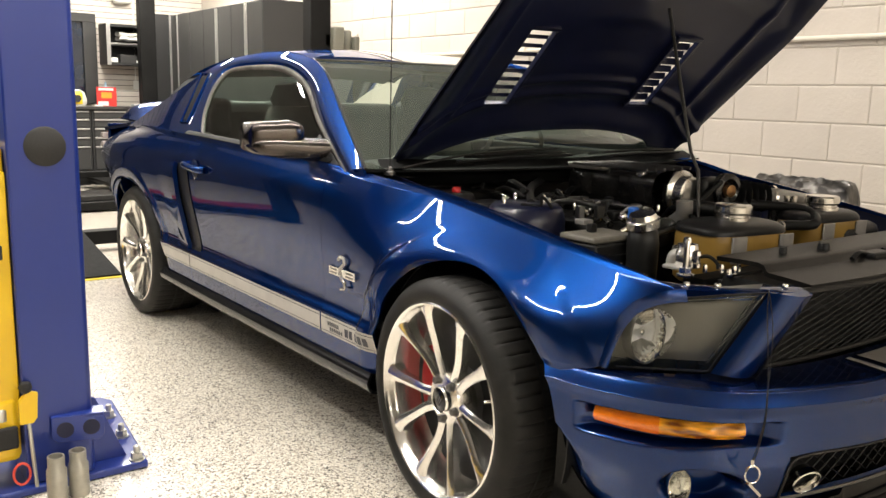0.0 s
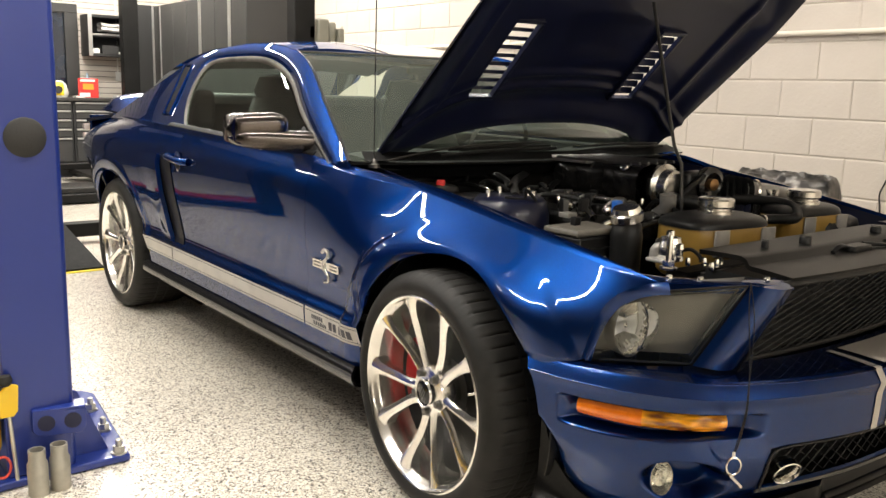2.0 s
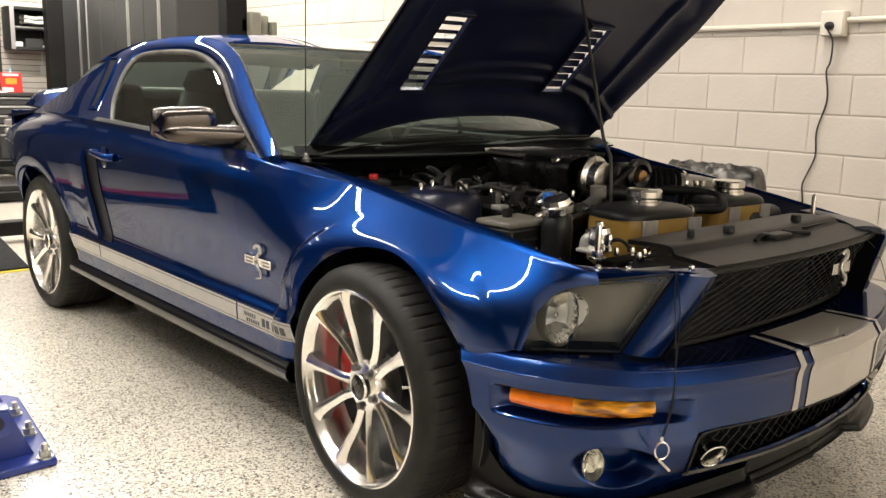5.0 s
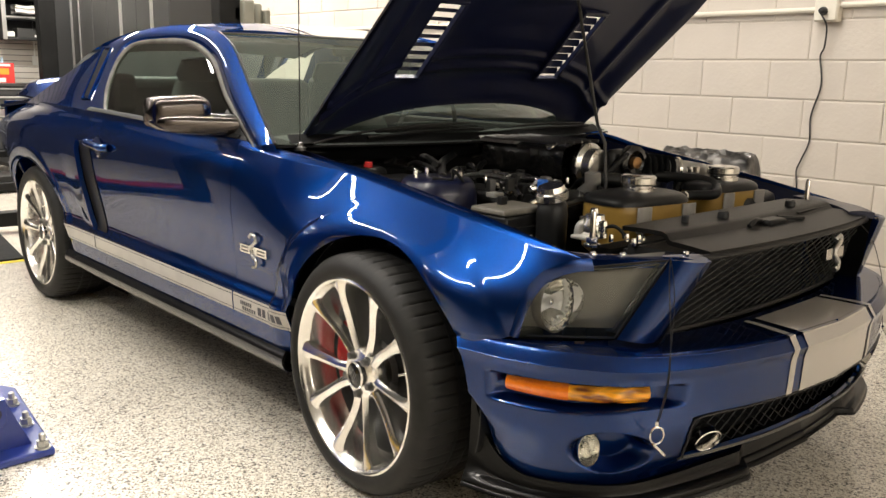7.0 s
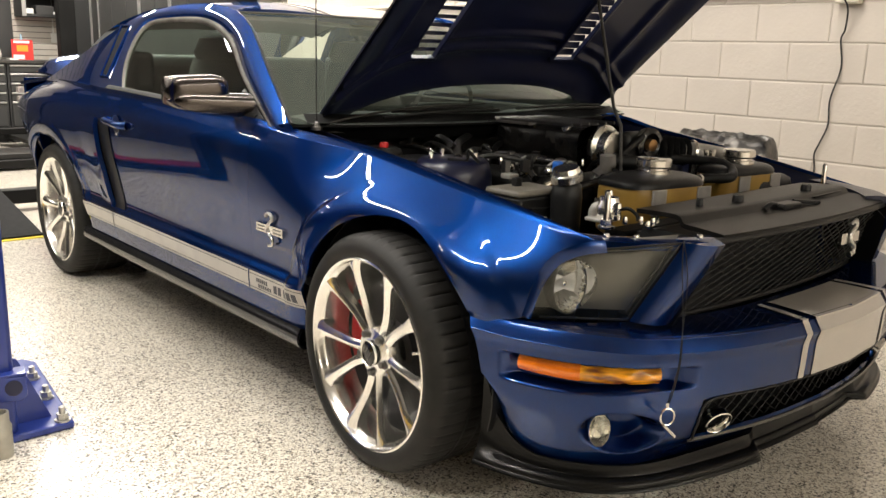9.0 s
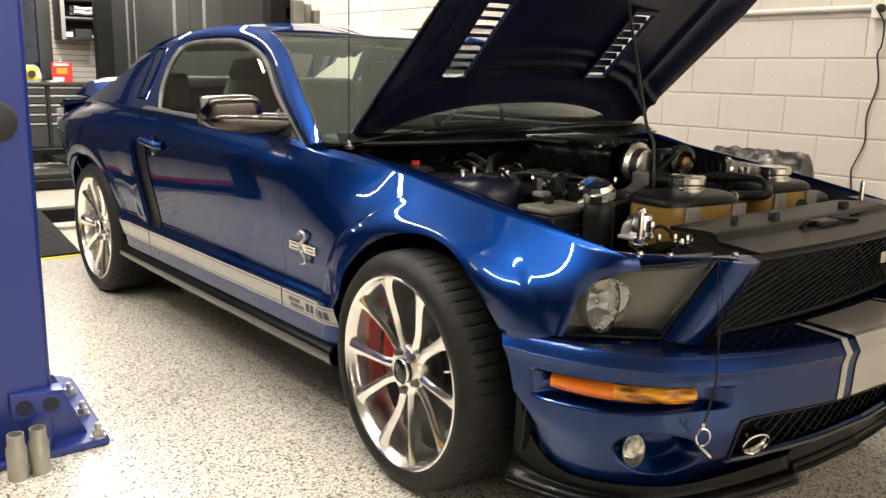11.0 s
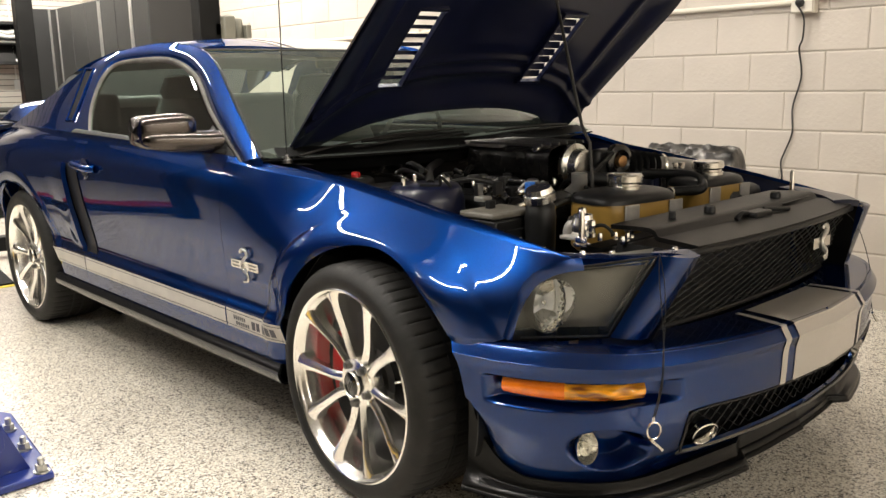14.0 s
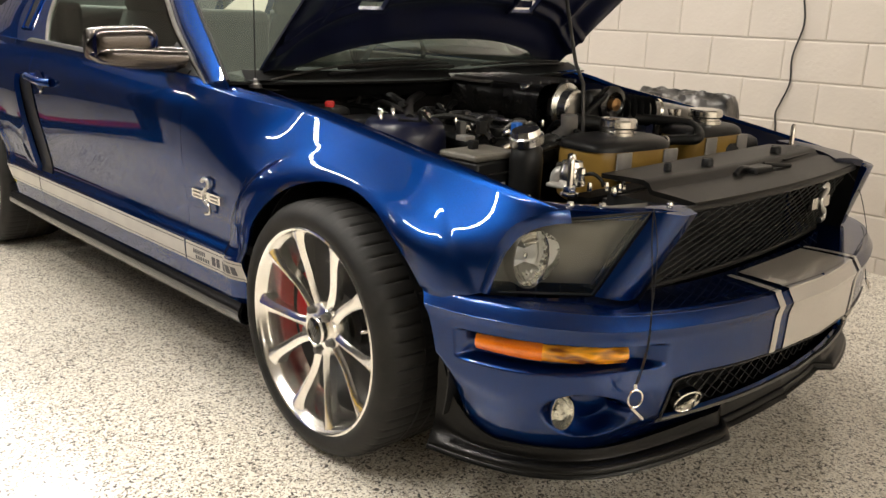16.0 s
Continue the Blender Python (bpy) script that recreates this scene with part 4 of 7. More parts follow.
part("grille_backing", sheet(lambda u, v: Vector((0.71, mix(-0.62, 0.62, u), mix(0.18, 0.43, v))), 4, 2), BLACK, CAR, thick=0.01)
# the lip's lighter grey carries the gloss seen along its edge
part("chin_trim", sheet(lambda u, v: (lambda k, s: Vector((bumper(k, v_at(k, 0.286), s).x - 0.004 + 0.012 * v, bumper(k, v_at(k, 0.286), s).y, 0.272 + 0.010 * v)))(0.62 + 0.38 * (1 - abs(2 * u - 1)), -1 if u < 0.5 else 1), 60, 3), material("lip_glint_grey", (0.10, 0.097, 0.09), rough=0.3, spec=0.5), CAR, "grey lower grille lip", thick=0.006)


# snake-and-bar badges as plain shapes
BADGE = material("satin_badge_metal", (0.62, 0.61, 0.58), rough=0.28, metal=1.0, rough_var=0.05)


def badge(m, size, wide, parent, fat=0.050):
    pts = [(0.00, -0.50), (0.22, -0.44), (0.20, -0.26), (-0.02, -0.12), (-0.10, 0.08), (0.06, 0.22), (0.20, 0.34), (0.14, 0.48), (-0.06, 0.50), (-0.16, 0.40)]
    bm = pipe([(x * size, y * size, 0.007) for x, y in pts], size * fat, 8, 50, taper=1.1)
    bm.transform(m)
    b = part("badge", bm, BADGE, parent, "chrome S-shaped badge on a bar")
    h = wide * 1.7 * fat
    part("badge_bar", boxed((-wide / 2, -h, -0.006), (wide / 2, h, 0.006), m), BILLET, b, "brushed bar with illegible marks", bevel=0.001)
    for y in (-0.4 * h, 0.4 * h) if fat < 0.06 else ():
        for x0, x1 in ((-0.44, -0.18), (0.17, 0.44)):
            part("mark", boxed((x0 * wide, y - 0.2 * h, 0.005), (x1 * wide, y + 0.2 * h, 0.0068), m), STEEL, b, flat=True)


badge(Matrix.Translation((-0.522, -(side_y(-0.522, 0.613) + 0.006), 0.613)) @ Matrix.Rotation(radians(90), 4, "X"), 0.105, 0.165, CAR)
badge(Matrix.Translation((grille_x(0.29, 0.68) + 0.014, 0.30, 0.678)) @ Matrix(((0, 0, 1, 0), (1, 0, 0, 0), (0, 1, 0, 0), (0, 0, 0, 1))), 0.105, 0.115, CAR, 0.085)

# bars in place of the lettering on the sill stripe
for x0, x1, z0, z1 in ((-0.612, -0.535, 0.420, 0.434), (-0.600, -0.512, 0.402, 0.415)):
    n = 6
    for k in range(n):
        a = mix(x0, x1, k / n)
        part("stripe_lettering", decal(a, a + (x1 - x0) / n * 0.72, z0, z1, 0.0026, -1, 2, 2), STRIPE_DARK, CAR, "illegible dark marks")
for a, b in ((-0.500, -0.478), (-0.472, -0.452), (-0.438, -0.415), (-0.409, -0.386), (-0.380, -0.357)):
    part("stripe_lettering", decal(a, b, 0.404, 0.432, 0.0026, -1, 3, 2), STRIPE_DARK, CAR, "illegible dark marks")


# ---- wheels ----
def wheel(cx, s, z, face, width, steer, rim_scale):
    w = thing("wheel", "", "")
    for key in ("label", "category"):
        if key in w:
            del w[key]
    w.parent = CAR
    w["label"] = "polished ten-spoke wheel"
    m = Matrix.Translation((cx, s * face, z)) @ Matrix.Rotation(radians(steer), 4, "Z") @ Matrix.Rotation(radians(90 * (1 if s < 0 else -1)), 4, "X")
    R = z
    wide = Matrix.Diagonal((rim_scale, rim_scale, 1, 1))
    bm, n = bmesh.new(), 480
    prof = ((0.262 * rim_scale, -0.012), (0.270 * rim_scale, 0.002), (0.290, 0.011), (0.305, 0.012), (0.321, 0.006), (0.333, -0.008), (R - 0.0045, -0.020), (R - 0.0015, -0.036), (R, -0.065), (R, -0.5 * width), (R, 0.03 - width), (0.33, -0.01 - width), (0.26, -width))
    rings = []
    for j, (r, h) in enumerate(prof):
        ring = []
        for k in range(n):
            kk = k % 8
            cut = 0.005 if j in (7, 8) and kk == 0 else 0.002 if j == 6 and kk == 0 else 0.0
            if j in (9,) and k % 8 == 0:
                cut = 0.004
            a = 2 * math.pi * k / n
            ring.append(bm.verts.new(m @ Vector(((r - cut) * math.cos(a), (r - cut) * math.sin(a), h))))
        rings.append(ring)
    for a, b in zip(rings, rings[1:]):
        for k in range(n):
            bm.faces.new((a[k], a[(k + 1) % n], b[(k + 1) % n], b[k]))
    part("tyre", bm, RUBBER, w, "black low-profile tyre")
    # thin black bands on the tread stand for the shaded grooves
    for h in (-0.105, -0.155, -0.205):
        part("tread_groove_band", lathe([(R + 0.0006, h), (R + 0.0006, h - 0.009)], 96, m), BLACK, w)
    rim = part("rim", lathe([(0.262, -0.012), (0.2705, -0.001), (0.2705, 0.004), (0.266, 0.006), (0.2615, 0.003), (0.258, -0.004), (0.256, -0.010), (0.249, -0.016), (0.2465, -0.024), (0.2445, -0.070), (0.238, -0.105), (0.225, -0.13), (0.225, -0.2)], 96, m @ wide, caps=False), CHROME, w, "polished rim lip and barrel")
    # spokes, ridged, flaring at the rim
    sp = bmesh.new()
    for k in range(10):
        axis = radians(52 + 72 * (k // 2)) * (1 if s < 0 else -1)
        hand = -1 if k % 2 else 1
        rows = []
        for j in range(9):
            t = j / 8
            r = mix(0.052, 0.2565, t)
            rot = m @ wide @ Matrix.Rotation(axis + hand * radians(curve(t, (0, 16.0), (0.25, 13.0), (0.6, 15.5), (1, 17.5))), 4, "Z")
            half = curve(t, (0, 0.0160), (0.35, 0.0140), (0.75, 0.0155), (0.88, 0.0195), (1, 0.033))
            top = curve(t, (0, -0.034), (0.4, -0.026), (0.8, -0.010), (1, -0.004))
            deep = curve(t, (0, 0.040), (0.6, 0.032), (1, 0.05))
            rows.append([sp.verts.new(rot @ Vector((r, y, h))) for y, h in ((-half, top - deep), (-half, top - 0.010), (-0.10 * half, top), (0.10 * half, top), (half, top - 0.010), (half, top - deep))])
        for p, q in zip(rows, rows[1:]):
            for i in range(5):
                sp.faces.new((p[i], q[i], q[i + 1], p[i + 1]))
            sp.faces.new((p[5], q[5], q[0], p[0]))
        sp.faces.new(rows[0]), sp.faces.new(rows[-1])
        bmesh.ops.recalc_face_normals(sp, faces=sp.faces)
        part("spoke", sp, CHROME, rim)
        sp = bmesh.new()
    hub = part("hub", lathe([(0.075, -0.075), (0.075, -0.045), (0.068, -0.032), (0.045, -0.028), (0.036, -0.027)], 40, m), CHROME, rim)
    part("centre_cap", lathe([(0.036, -0.03), (0.036, -0.018), (0.031, -0.014), (0.001, -0.012)], 32, m), BLACK_GLOSS, rim, "dark round centre cap")
    part("cap_ring", lathe([(0.0365, -0.020), (0.0385, -0.016), (0.0365, -0.012), (0.0345, -0.015)], 32, m, closed=True), CHROME, rim)
    for k in (-1, 0, 1):
        part("cap_mark", boxed((-0.014, 0.008 * k - 0.0016, -0.0125), (0.014, 0.008 * k + 0.0016, -0.0108), m @ Matrix.Rotation(radians(60), 4, "Z")), STEEL, rim, flat=True)
    for k in range(5):
        a = radians(52 + 72 * k) * (1 if s < 0 else -1)
        q = m @ Matrix.Translation((0.057 * math.cos(a), 0.057 * math.sin(a), 0))
        part("lug_nut", lathe([(0.0155, -0.036), (0.0155, -0.030), (0.011, -0.030), (0.010, -0.018), (0.004, -0.016)], 12, q), STEEL, rim)
    for k in range(5):
        a = radians(-77 + 4.2 * k) * (1 if s < 0 else -1)
        part("rim_engraving", boxed((-0.0085, -0.0045, -0.0005), (0.0085, 0.0045, 0.0008), m @ wide @ Matrix.Translation((0.2535 * math.cos(a), 0.2535 * math.sin(a), -0.0105)) @ Matrix.Rotation(a + radians(90), 4, "Z") @ Matrix.Rotation(radians(-35), 4, "X")), STEEL, rim, flat=True)
    part("valve", rod(m @ Vector((0.244, 0.075, -0.02)), m @ Vector((0.226, 0.07, 0.0)), 0.004, 8), BILLET, rim)
    part("brake_disc", lathe([(0.07, -0.12), (0.185, -0.12), (0.185, -0.148), (0.07, -0.148)], 64, m, closed=True), STEEL, w, "steel brake disc")
    part("brake_hat", lathe([(0.09, -0.13), (0.085, -0.085), (0.03, -0.08)], 40, m), STEEL, w)
    cal = bmesh.new()
    rows = []
    for j in range(13):
        a = radians(math.degrees(math.pi) - 30 + 60 * j / 12)
        rows.append([cal.verts.new(m @ Vector((r * math.cos(a) * (1 if s < 0 else -1), r * math.sin(a), h))) for r, h in ((0.135, -0.095), (0.160, -0.082), (0.197, -0.085), (0.205, -0.10), (0.205, -0.16), (0.135, -0.16))])
    for p, q in zip(rows, rows[1:]):
        for i in range(6):
            cal.faces.new((p[i], q[i], q[(i + 1) % 6], p[(i + 1) % 6]))
    cal.faces.new(rows[0]), cal.faces.new(rows[-1])
    part("brake_caliper", cal, RED_CALIPER, w, "red brake caliper")
    # arch liner
    def liner(u, v):
        a = mix(-0.25, math.pi + 0.25, u)
        return Vector((cx_arch + (R_ARCH + 0.012) * math.cos(a), s * mix(0.862, 0.56, v), 0.352 + (R_ARCH + 0.012) * math.sin(a)))
    cx_arch = ARCH_F[0] if cx > -1 else ARCH_R[0]
    part("wheel_arch_liner", sheet(liner, 40, 6), BLACK, CAR, "black wheel arch liner", thick=0.004)
    part("arch_inner_wall", lathe([(0.001, 0.0), (R_ARCH + 0.012, 0.0), (R_ARCH + 0.012, 0.01), (0.001, 0.01)], 40, Matrix.Translation((cx_arch, s * 0.56, 0.352)) @ Matrix.Rotation(radians(90), 4, "X"), closed=True), BLACK, CAR)


for cx, face, z, steer, rim_scale in ((0.012, 0.936, 0.346, -2.5, 1.035), (-2.702, 0.928, 0.343, 0, 1.0)):
    for s in (-1, 1):
        wheel(cx, s, z, face, 0.262 if cx > -1 else 0.285, steer, rim_scale)

part("underbody", boxed((-3.6, -0.60, 0.20), (0.40, 0.60, 0.23)), BLACK, CAR, flat=True)
part("under_tray", boxed((0.40, -0.45, 0.26), (0.72, 0.45, 0.28)), BLACK, CAR, flat=True)
part("bay_wall", boxed((-0.60, -0.74, 0.23), (-0.57, 0.74, 0.90)), BLACK, CAR, flat=True)
for s in (-1, 1):
    part("inner_fender", sheet(lambda u, v: Vector((mix(-0.6, 0.49, u), s * mix(0.735, 0.60, smooth(v * 1.4)), mix(top_edge(mix(-0.6, 0.49, u)) - 0.012, 0.45, v))), 20, 10), BLUE_INNER, CAR, thick=0.004)
    part("sill_inner", boxed((-2.2, s * 0.84 - 0.03, 0.24), (-0.36, s * 0.84 + 0.03, 0.45)), BLACK, CAR, flat=True)
# ---- cowl, wipers, mirror, handle, scoop, aerial ----
def cowl(u, v):
    e = mix(-1, 1, u)
    back = screen_fn(u, 0.0)
    front = Vector((-0.56 + hood_rear(0.72 * e) * 0.75, 0.72 * e, 0.90))
    p = back.lerp(front, v)
    return p + Vector((0, 0, 0.012 * math.sin(math.pi * v) - 0.004))


part("cowl_seal", pipe([(-0.43, -0.757, 0.956), (-0.43, -0.66, 0.973), (-0.43, -0.472, 0.995), (-0.43, -0.27, 1.004), (-0.43, -0.075, 1.008)], 0.0035, 8, 30), GREY_PLASTIC, CAR, "grey rubber cowl seal")
part("cowl_panel", sheet(cowl, 30, 8), BLACK_MATT, CAR, "black plastic cowl panel", thick=0.006)
for a, b in ((-0.55, -0.02), (0.05, 0.60)):
    arm = [(-0.47 + 0.05, a, 0.968), (-0.40, mix(a, b, 0.4), 0.982), (-0.41, b, 0.985)]
    w = part("wiper_arm", pipe(arm, 0.006, 6, 12), BLACK, CAR)
    part("wiper_blade", pipe([(-0.445, mix(a, b, 0.1), 0.985), (-0.415, mix(a, b, 0.55), 0.996), (-0.44, mix(a, b, 1.0), 0.992)], 0.005, 6, 12), BLACK, w)
for s in (-1, 1):
    def cap(u, v):
        a, t = 2 * math.pi * u, v
        z = (0.052 * math.copysign(abs(math.sin(a)) ** 0.55, math.sin(a)))
        x = (0.056 * math.copysign(abs(math.cos(a)) ** 0.7, math.cos(a)))
        k = curve(t, (0, 0.02), (0.05, 0.55), (0.14, 0.86), (0.3, 1.0), (0.8, 1.0), (0.94, 0.9), (0.99, 0.6), (1, 0.02))
        y = mix(0.910, 1.110, t)
        return Vector((-0.835 - 0.05 * (t - 0.3) + x * k, s * y, 1.045 - 0.01 * t + z * k))
    mir = part("mirror_cap", sheet(cap, 32, 24), SMOKED_CHROME, CAR, "smoked chrome door mirror")
    def foot_fn(u, v):
        a = 2 * math.pi * u
        y = mix(0.845, 1.112, v)
        f = lambda t: math.copysign(abs(t) ** 0.6, t)
        k = curve(v, (0, 1), (0.6, 1), (0.9, 0.8), (1, 0.05))
        return Vector((-0.808 - 0.045 * v + mix(0.064, 0.058, v) * k * f(math.cos(a)), s * y, mix(0.990, 1.008, v) + mix(0.042, 0.030, v) * k * f(math.sin(a))))
    part("mirror_base", sheet(foot_fn, 28, 14), SMOKED_CHROME, mir, "smoked grey mirror foot")
    part("mirror_glass", boxed((-0.902, s * 1.01 - 0.082, 1.01), (-0.896, s * 1.01 + 0.085, 1.08)), CHROME, mir, bevel=0.004)
    part("mirror_triangle", sheet(lambda u, v: on_side((mix(-0.64, -0.90, u), mix(0.950, mix(0.952, 1.040, u), v)), s, 0.001), 6, 4), BLACK, CAR, thick=0.006)
    # door handle
    y0 = side_y(-1.80, 0.86)
    h = part("door_handle", pipe([(-1.875, s * (y0 + 0.006), 0.862), (-1.86, s * (y0 + 0.030), 0.863), (-1.80, s * (y0 + 0.034), 0.858), (-1.715, s * (y0 + 0.028), 0.852), (-1.69, s * (y0 + 0.004), 0.85)], 0.016, 10, 24), BLUE, CAR, "body-coloured door handle")
    # flat darker disc draws the shade of the hollow behind the handle
    part("handle_recess_shade", lathe([(0.001, 0), (0.036, 0.0), (0.04, 0.002), (0.001, 0.002)], 24, Matrix.Translation((-1.80, s * (y0 + 0.002), 0.85)) @ Matrix.Rotation(radians(-90 * s), 4, "X")), BLUE_INNER, h)
    part("key_lock", lathe([(0.011, 0), (0.011, 0.004), (0.008, 0.005)], 16, Matrix.Translation((-1.80, s * (y0 + 0.002), 0.812)) @ Matrix.Rotation(radians(-90 * s), 4, "X")), BILLET, h)
    # side scoop: a raised blade, and a black sheet for its shaded mouth
    def blade(u, v):
        z = mix(0.475, 0.858, v)
        lead = mix(-1.890, -1.985, v)
        x = mix(lead, lead - mix(0.10, 0.26, v), u)
        out = 0.009 * (1 - smooth(u)) * smooth(v * 6) * smooth((1 - v) * 14)
        return Vector((x, s * (side_y(x, z) + out + 0.002), z))
    part("side_scoop", sheet(blade, 14, 24), BLUE, CAR, "blue side scoop", thick=0.02)
    def mouth(u, v):
        z = mix(0.478, 0.862, v)
        x = mix(mix(-1.785, -1.890, v), mix(-1.895, -1.996, v), u)
        return Vector((x, s * (side_y(x, z) + 0.0035), z))
    part("scoop_mouth_shade", sheet(mouth, 4, 24), BLACK, CAR, "black sheet in place of the shaded scoop opening")
    # row of tail lamp bars seen at the edge of the tail
    for k in range(3):
        c = Vector((-3.80, s * 0.735, 0.895 - 0.055 * k))
        part("tail_lamp", boxed(c - Vector((0.03, 0.05, 0.018)), c + Vector((0.02, 0.05, 0.018))), material("tail_lamp_lens", (0.4, 0.35, 0.33), rough=0.15, coat=0.8) if "tail_lamp_lens" not in bpy.data.materials else bpy.data.materials["tail_lamp_lens"], CAR, "pale tail lamp bar", bevel=0.006)

part("aerial_base", lathe([(0.020, 0), (0.020, 0.010), (0.013, 0.014), (0.012, 0.022), (0.004, 0.028)], 20, Matrix.Translation((-0.48, -0.775, top_edge(-0.48) - 0.004))), STEEL, CAR)
part("aerial", pipe([(-0.48, -0.775, 0.93), (-0.475, -0.777, 1.70)], 0.0022, 6), BLACK, CAR, "thin black aerial")

# ---- cabin ----
CABIN = material("black_cabin_trim", (0.012, 0.012, 0.012), rough=0.7, second=(0.02, 0.02, 0.019), scale=15, grain=0.4, grain_scale=300)
LEATHER = material("black_seat_leather", (0.016, 0.015, 0.014), rough=0.45, second=(0.024, 0.022, 0.02), scale=10, grain=0.35, grain_scale=180)
HEADLINER = material("grey_headliner", (0.22, 0.21, 0.19), rough=0.9, grain=0.4)
part("dashboard", sheet(lambda u, v: Vector((mix(-0.52, -0.98, v) + 0.06 * (1 - abs(2 * u - 1) ** 2), mix(-0.74, 0.74, u), curve(v, (0, 0.935), (0.3, 0.955), (0.62, 0.945), (0.75, 0.90), (1, 0.62)) + 0.02 * math.sin(u * 9) * (v > 0.3))), 30, 14), CABIN, CAR, "black dashboard", thick=0.02)
part("dash_paper", boxed((-0.70, -0.62, 0.972), (-0.62, -0.53, 0.974), Matrix.Rotation(0, 4, "Z")), CEIL, CAR, "white slip on the dashboard", flat=True)
part("cabin_floor", boxed((-3.2, -0.80, 0.24), (-0.60, 0.80, 0.27)), CABIN, CAR, flat=True)
for s in (-1, 1):
    part("door_card", boxed((-2.05, s * 0.80 - 0.02, 0.28), (-0.62, s * 0.80 + 0.02, 0.955)), CABIN, CAR, bevel=0.01)
    part("rear_side_trim", boxed((-3.2, s * 0.76 - 0.02, 0.28), (-2.05, s * 0.76 + 0.02, 0.99)), CABIN, CAR, bevel=0.01)
    def cushion(u, v):
        a, t = 2 * math.pi * u, v
        w = 0.25 * curve(t, (0, 0.9), (0.5, 1.0), (0.85, 0.86), (1, 0.66))
        d = 0.075 * curve(t, (0, 1.2), (0.6, 1.0), (1, 0.6))
        c = Vector((mix(-1.62, -1.88, t), s * 0.37, mix(0.50, 1.125, t)))
        return c + Vector((d * math.cos(a), w * math.copysign(abs(math.sin(a)) ** 0.7, math.sin(a)), 0))
    seat = part("seat", sheet(cushion, 28, 14), LEATHER, CAR, "black leather front seat")
    part("headrest", lathe([(0.02, -0.05), (0.085, -0.045), (0.105, 0.0), (0.085, 0.05), (0.02, 0.06)], 20, Matrix.Translation((-1.90, s * 0.37, 1.155)) @ Matrix.Diagonal((0.6, 1.45, 1.3, 1))), LEATHER, seat)
    part("seat_cushion", boxed((-1.68, s * 0.37 - 0.25, 0.40), (-1.15, s * 0.37 + 0.25, 0.55)), LEATHER, seat, bevel=0.05)
part("rear_bench", boxed((-2.75, -0.66, 0.45), (-2.55, 0.66, 1.135)), LEATHER, CAR, bevel=0.06)
for s in (-1, 1):
    part("pillar_trim", boxed((-2.50, s * 0.60 - 0.03, 0.96), (-2.36, s * 0.60 + 0.09, 1.15)), CABIN, CAR, bevel=0.03)
part("parcel_shelf", boxed((-3.28, -0.66, 0.97), (-2.70, 0.66, 0.985)), CABIN, CAR, flat=True)
part("headliner", sheet(lambda u, v: roof_fn(u, 0.06 + 0.88 * v) - Vector((0, 0, 0.045)), 12, 12), HEADLINER, CAR)
bm = lathe([(0.172, -0.014), (0.186, 0), (0.172, 0.014), (0.160, 0)], 40, along((-1.18, 0.37, 0.93), (-1.28, 0.37, 0.965)), closed=True)
steer = part("steering_wheel", bm, CABIN, CAR, "black steering wheel")
part("steering_hub", boxed((-1.235, 0.21, 0.915), (-1.19, 0.53, 0.96)), CABIN, steer, bevel=0.012)
part("interior_mirror", boxed((-1.245, -0.12, 1.245), (-1.215, 0.12, 1.30)), BLACK, CAR, bevel=0.012)

# ---- engine bay ----
TANK = material("amber_coolant_tank", (0.36, 0.225, 0.05), rough=0.3, second=(0.24, 0.14, 0.03), scale=9, amount=1.2, grain=0.15)
BLUE_PLUG = material("blue_connector", (0.01, 0.12, 0.5), rough=0.4)
WHITE_LABEL = material("white_label", (0.75, 0.74, 0.7), rough=0.6)
HOSE = material("rubber_hose", (0.006, 0.006, 0.006), rough=0.5, spec=0.3, grain=0.3, second=(0.009, 0.009, 0.009))

# radiator cover, with its folds, plugs and slots
def cover(u, v):
    y = mix(-0.455, 0.535, u)
    x = mix(0.525, grille_x(y, 0.765) + 0.012, v)
    return Vector((x, y * mix(0.92, 0.98, v), 0.764 + 0.020 * (1 - smooth((v - 0.48) / 0.08)) + 0.006 * math.sin(math.pi * v)))


COVER = part("radiator_cover", sheet(cover, 40, 24), material("radiator_cover_plastic", (0.0052, 0.0048, 0.0044), rough=0.38, spec=0.16, second=(0.009, 0.0083, 0.0075), scale=11, grain=0.25, grain_scale=220), CAR, "dark grey radiator cover", thick=0.012)
def cover_at(x, y):
    """The point of the cover's top over (x, y)."""
    u = (y / 0.95 + 0.455) / 0.99
    return cover(u, (x - 0.525) / (grille_x(mix(-0.455, 0.535, u), 0.765) + 0.012 - 0.525))


# holes are black discs on the cover, their depth put into the colour
for x, y in ((0.631, -0.191), (0.775, -0.237), (0.745, -0.385), (0.762, 0.219), (0.57, 0.13), (0.70, 0.42)):
    part("cover_hole_disc", lathe([(0.019, 0.0), (0.018, 0.0022), (0.015, 0.0026), (0.013, 0.0008), (0.001, 0.0006)], 18, Matrix.Translation(cover_at(x, y) + Vector((0, 0, 0.0006)))), BLACK_MATT, COVER, "black disc with a raised lip, for a shaded round hole")
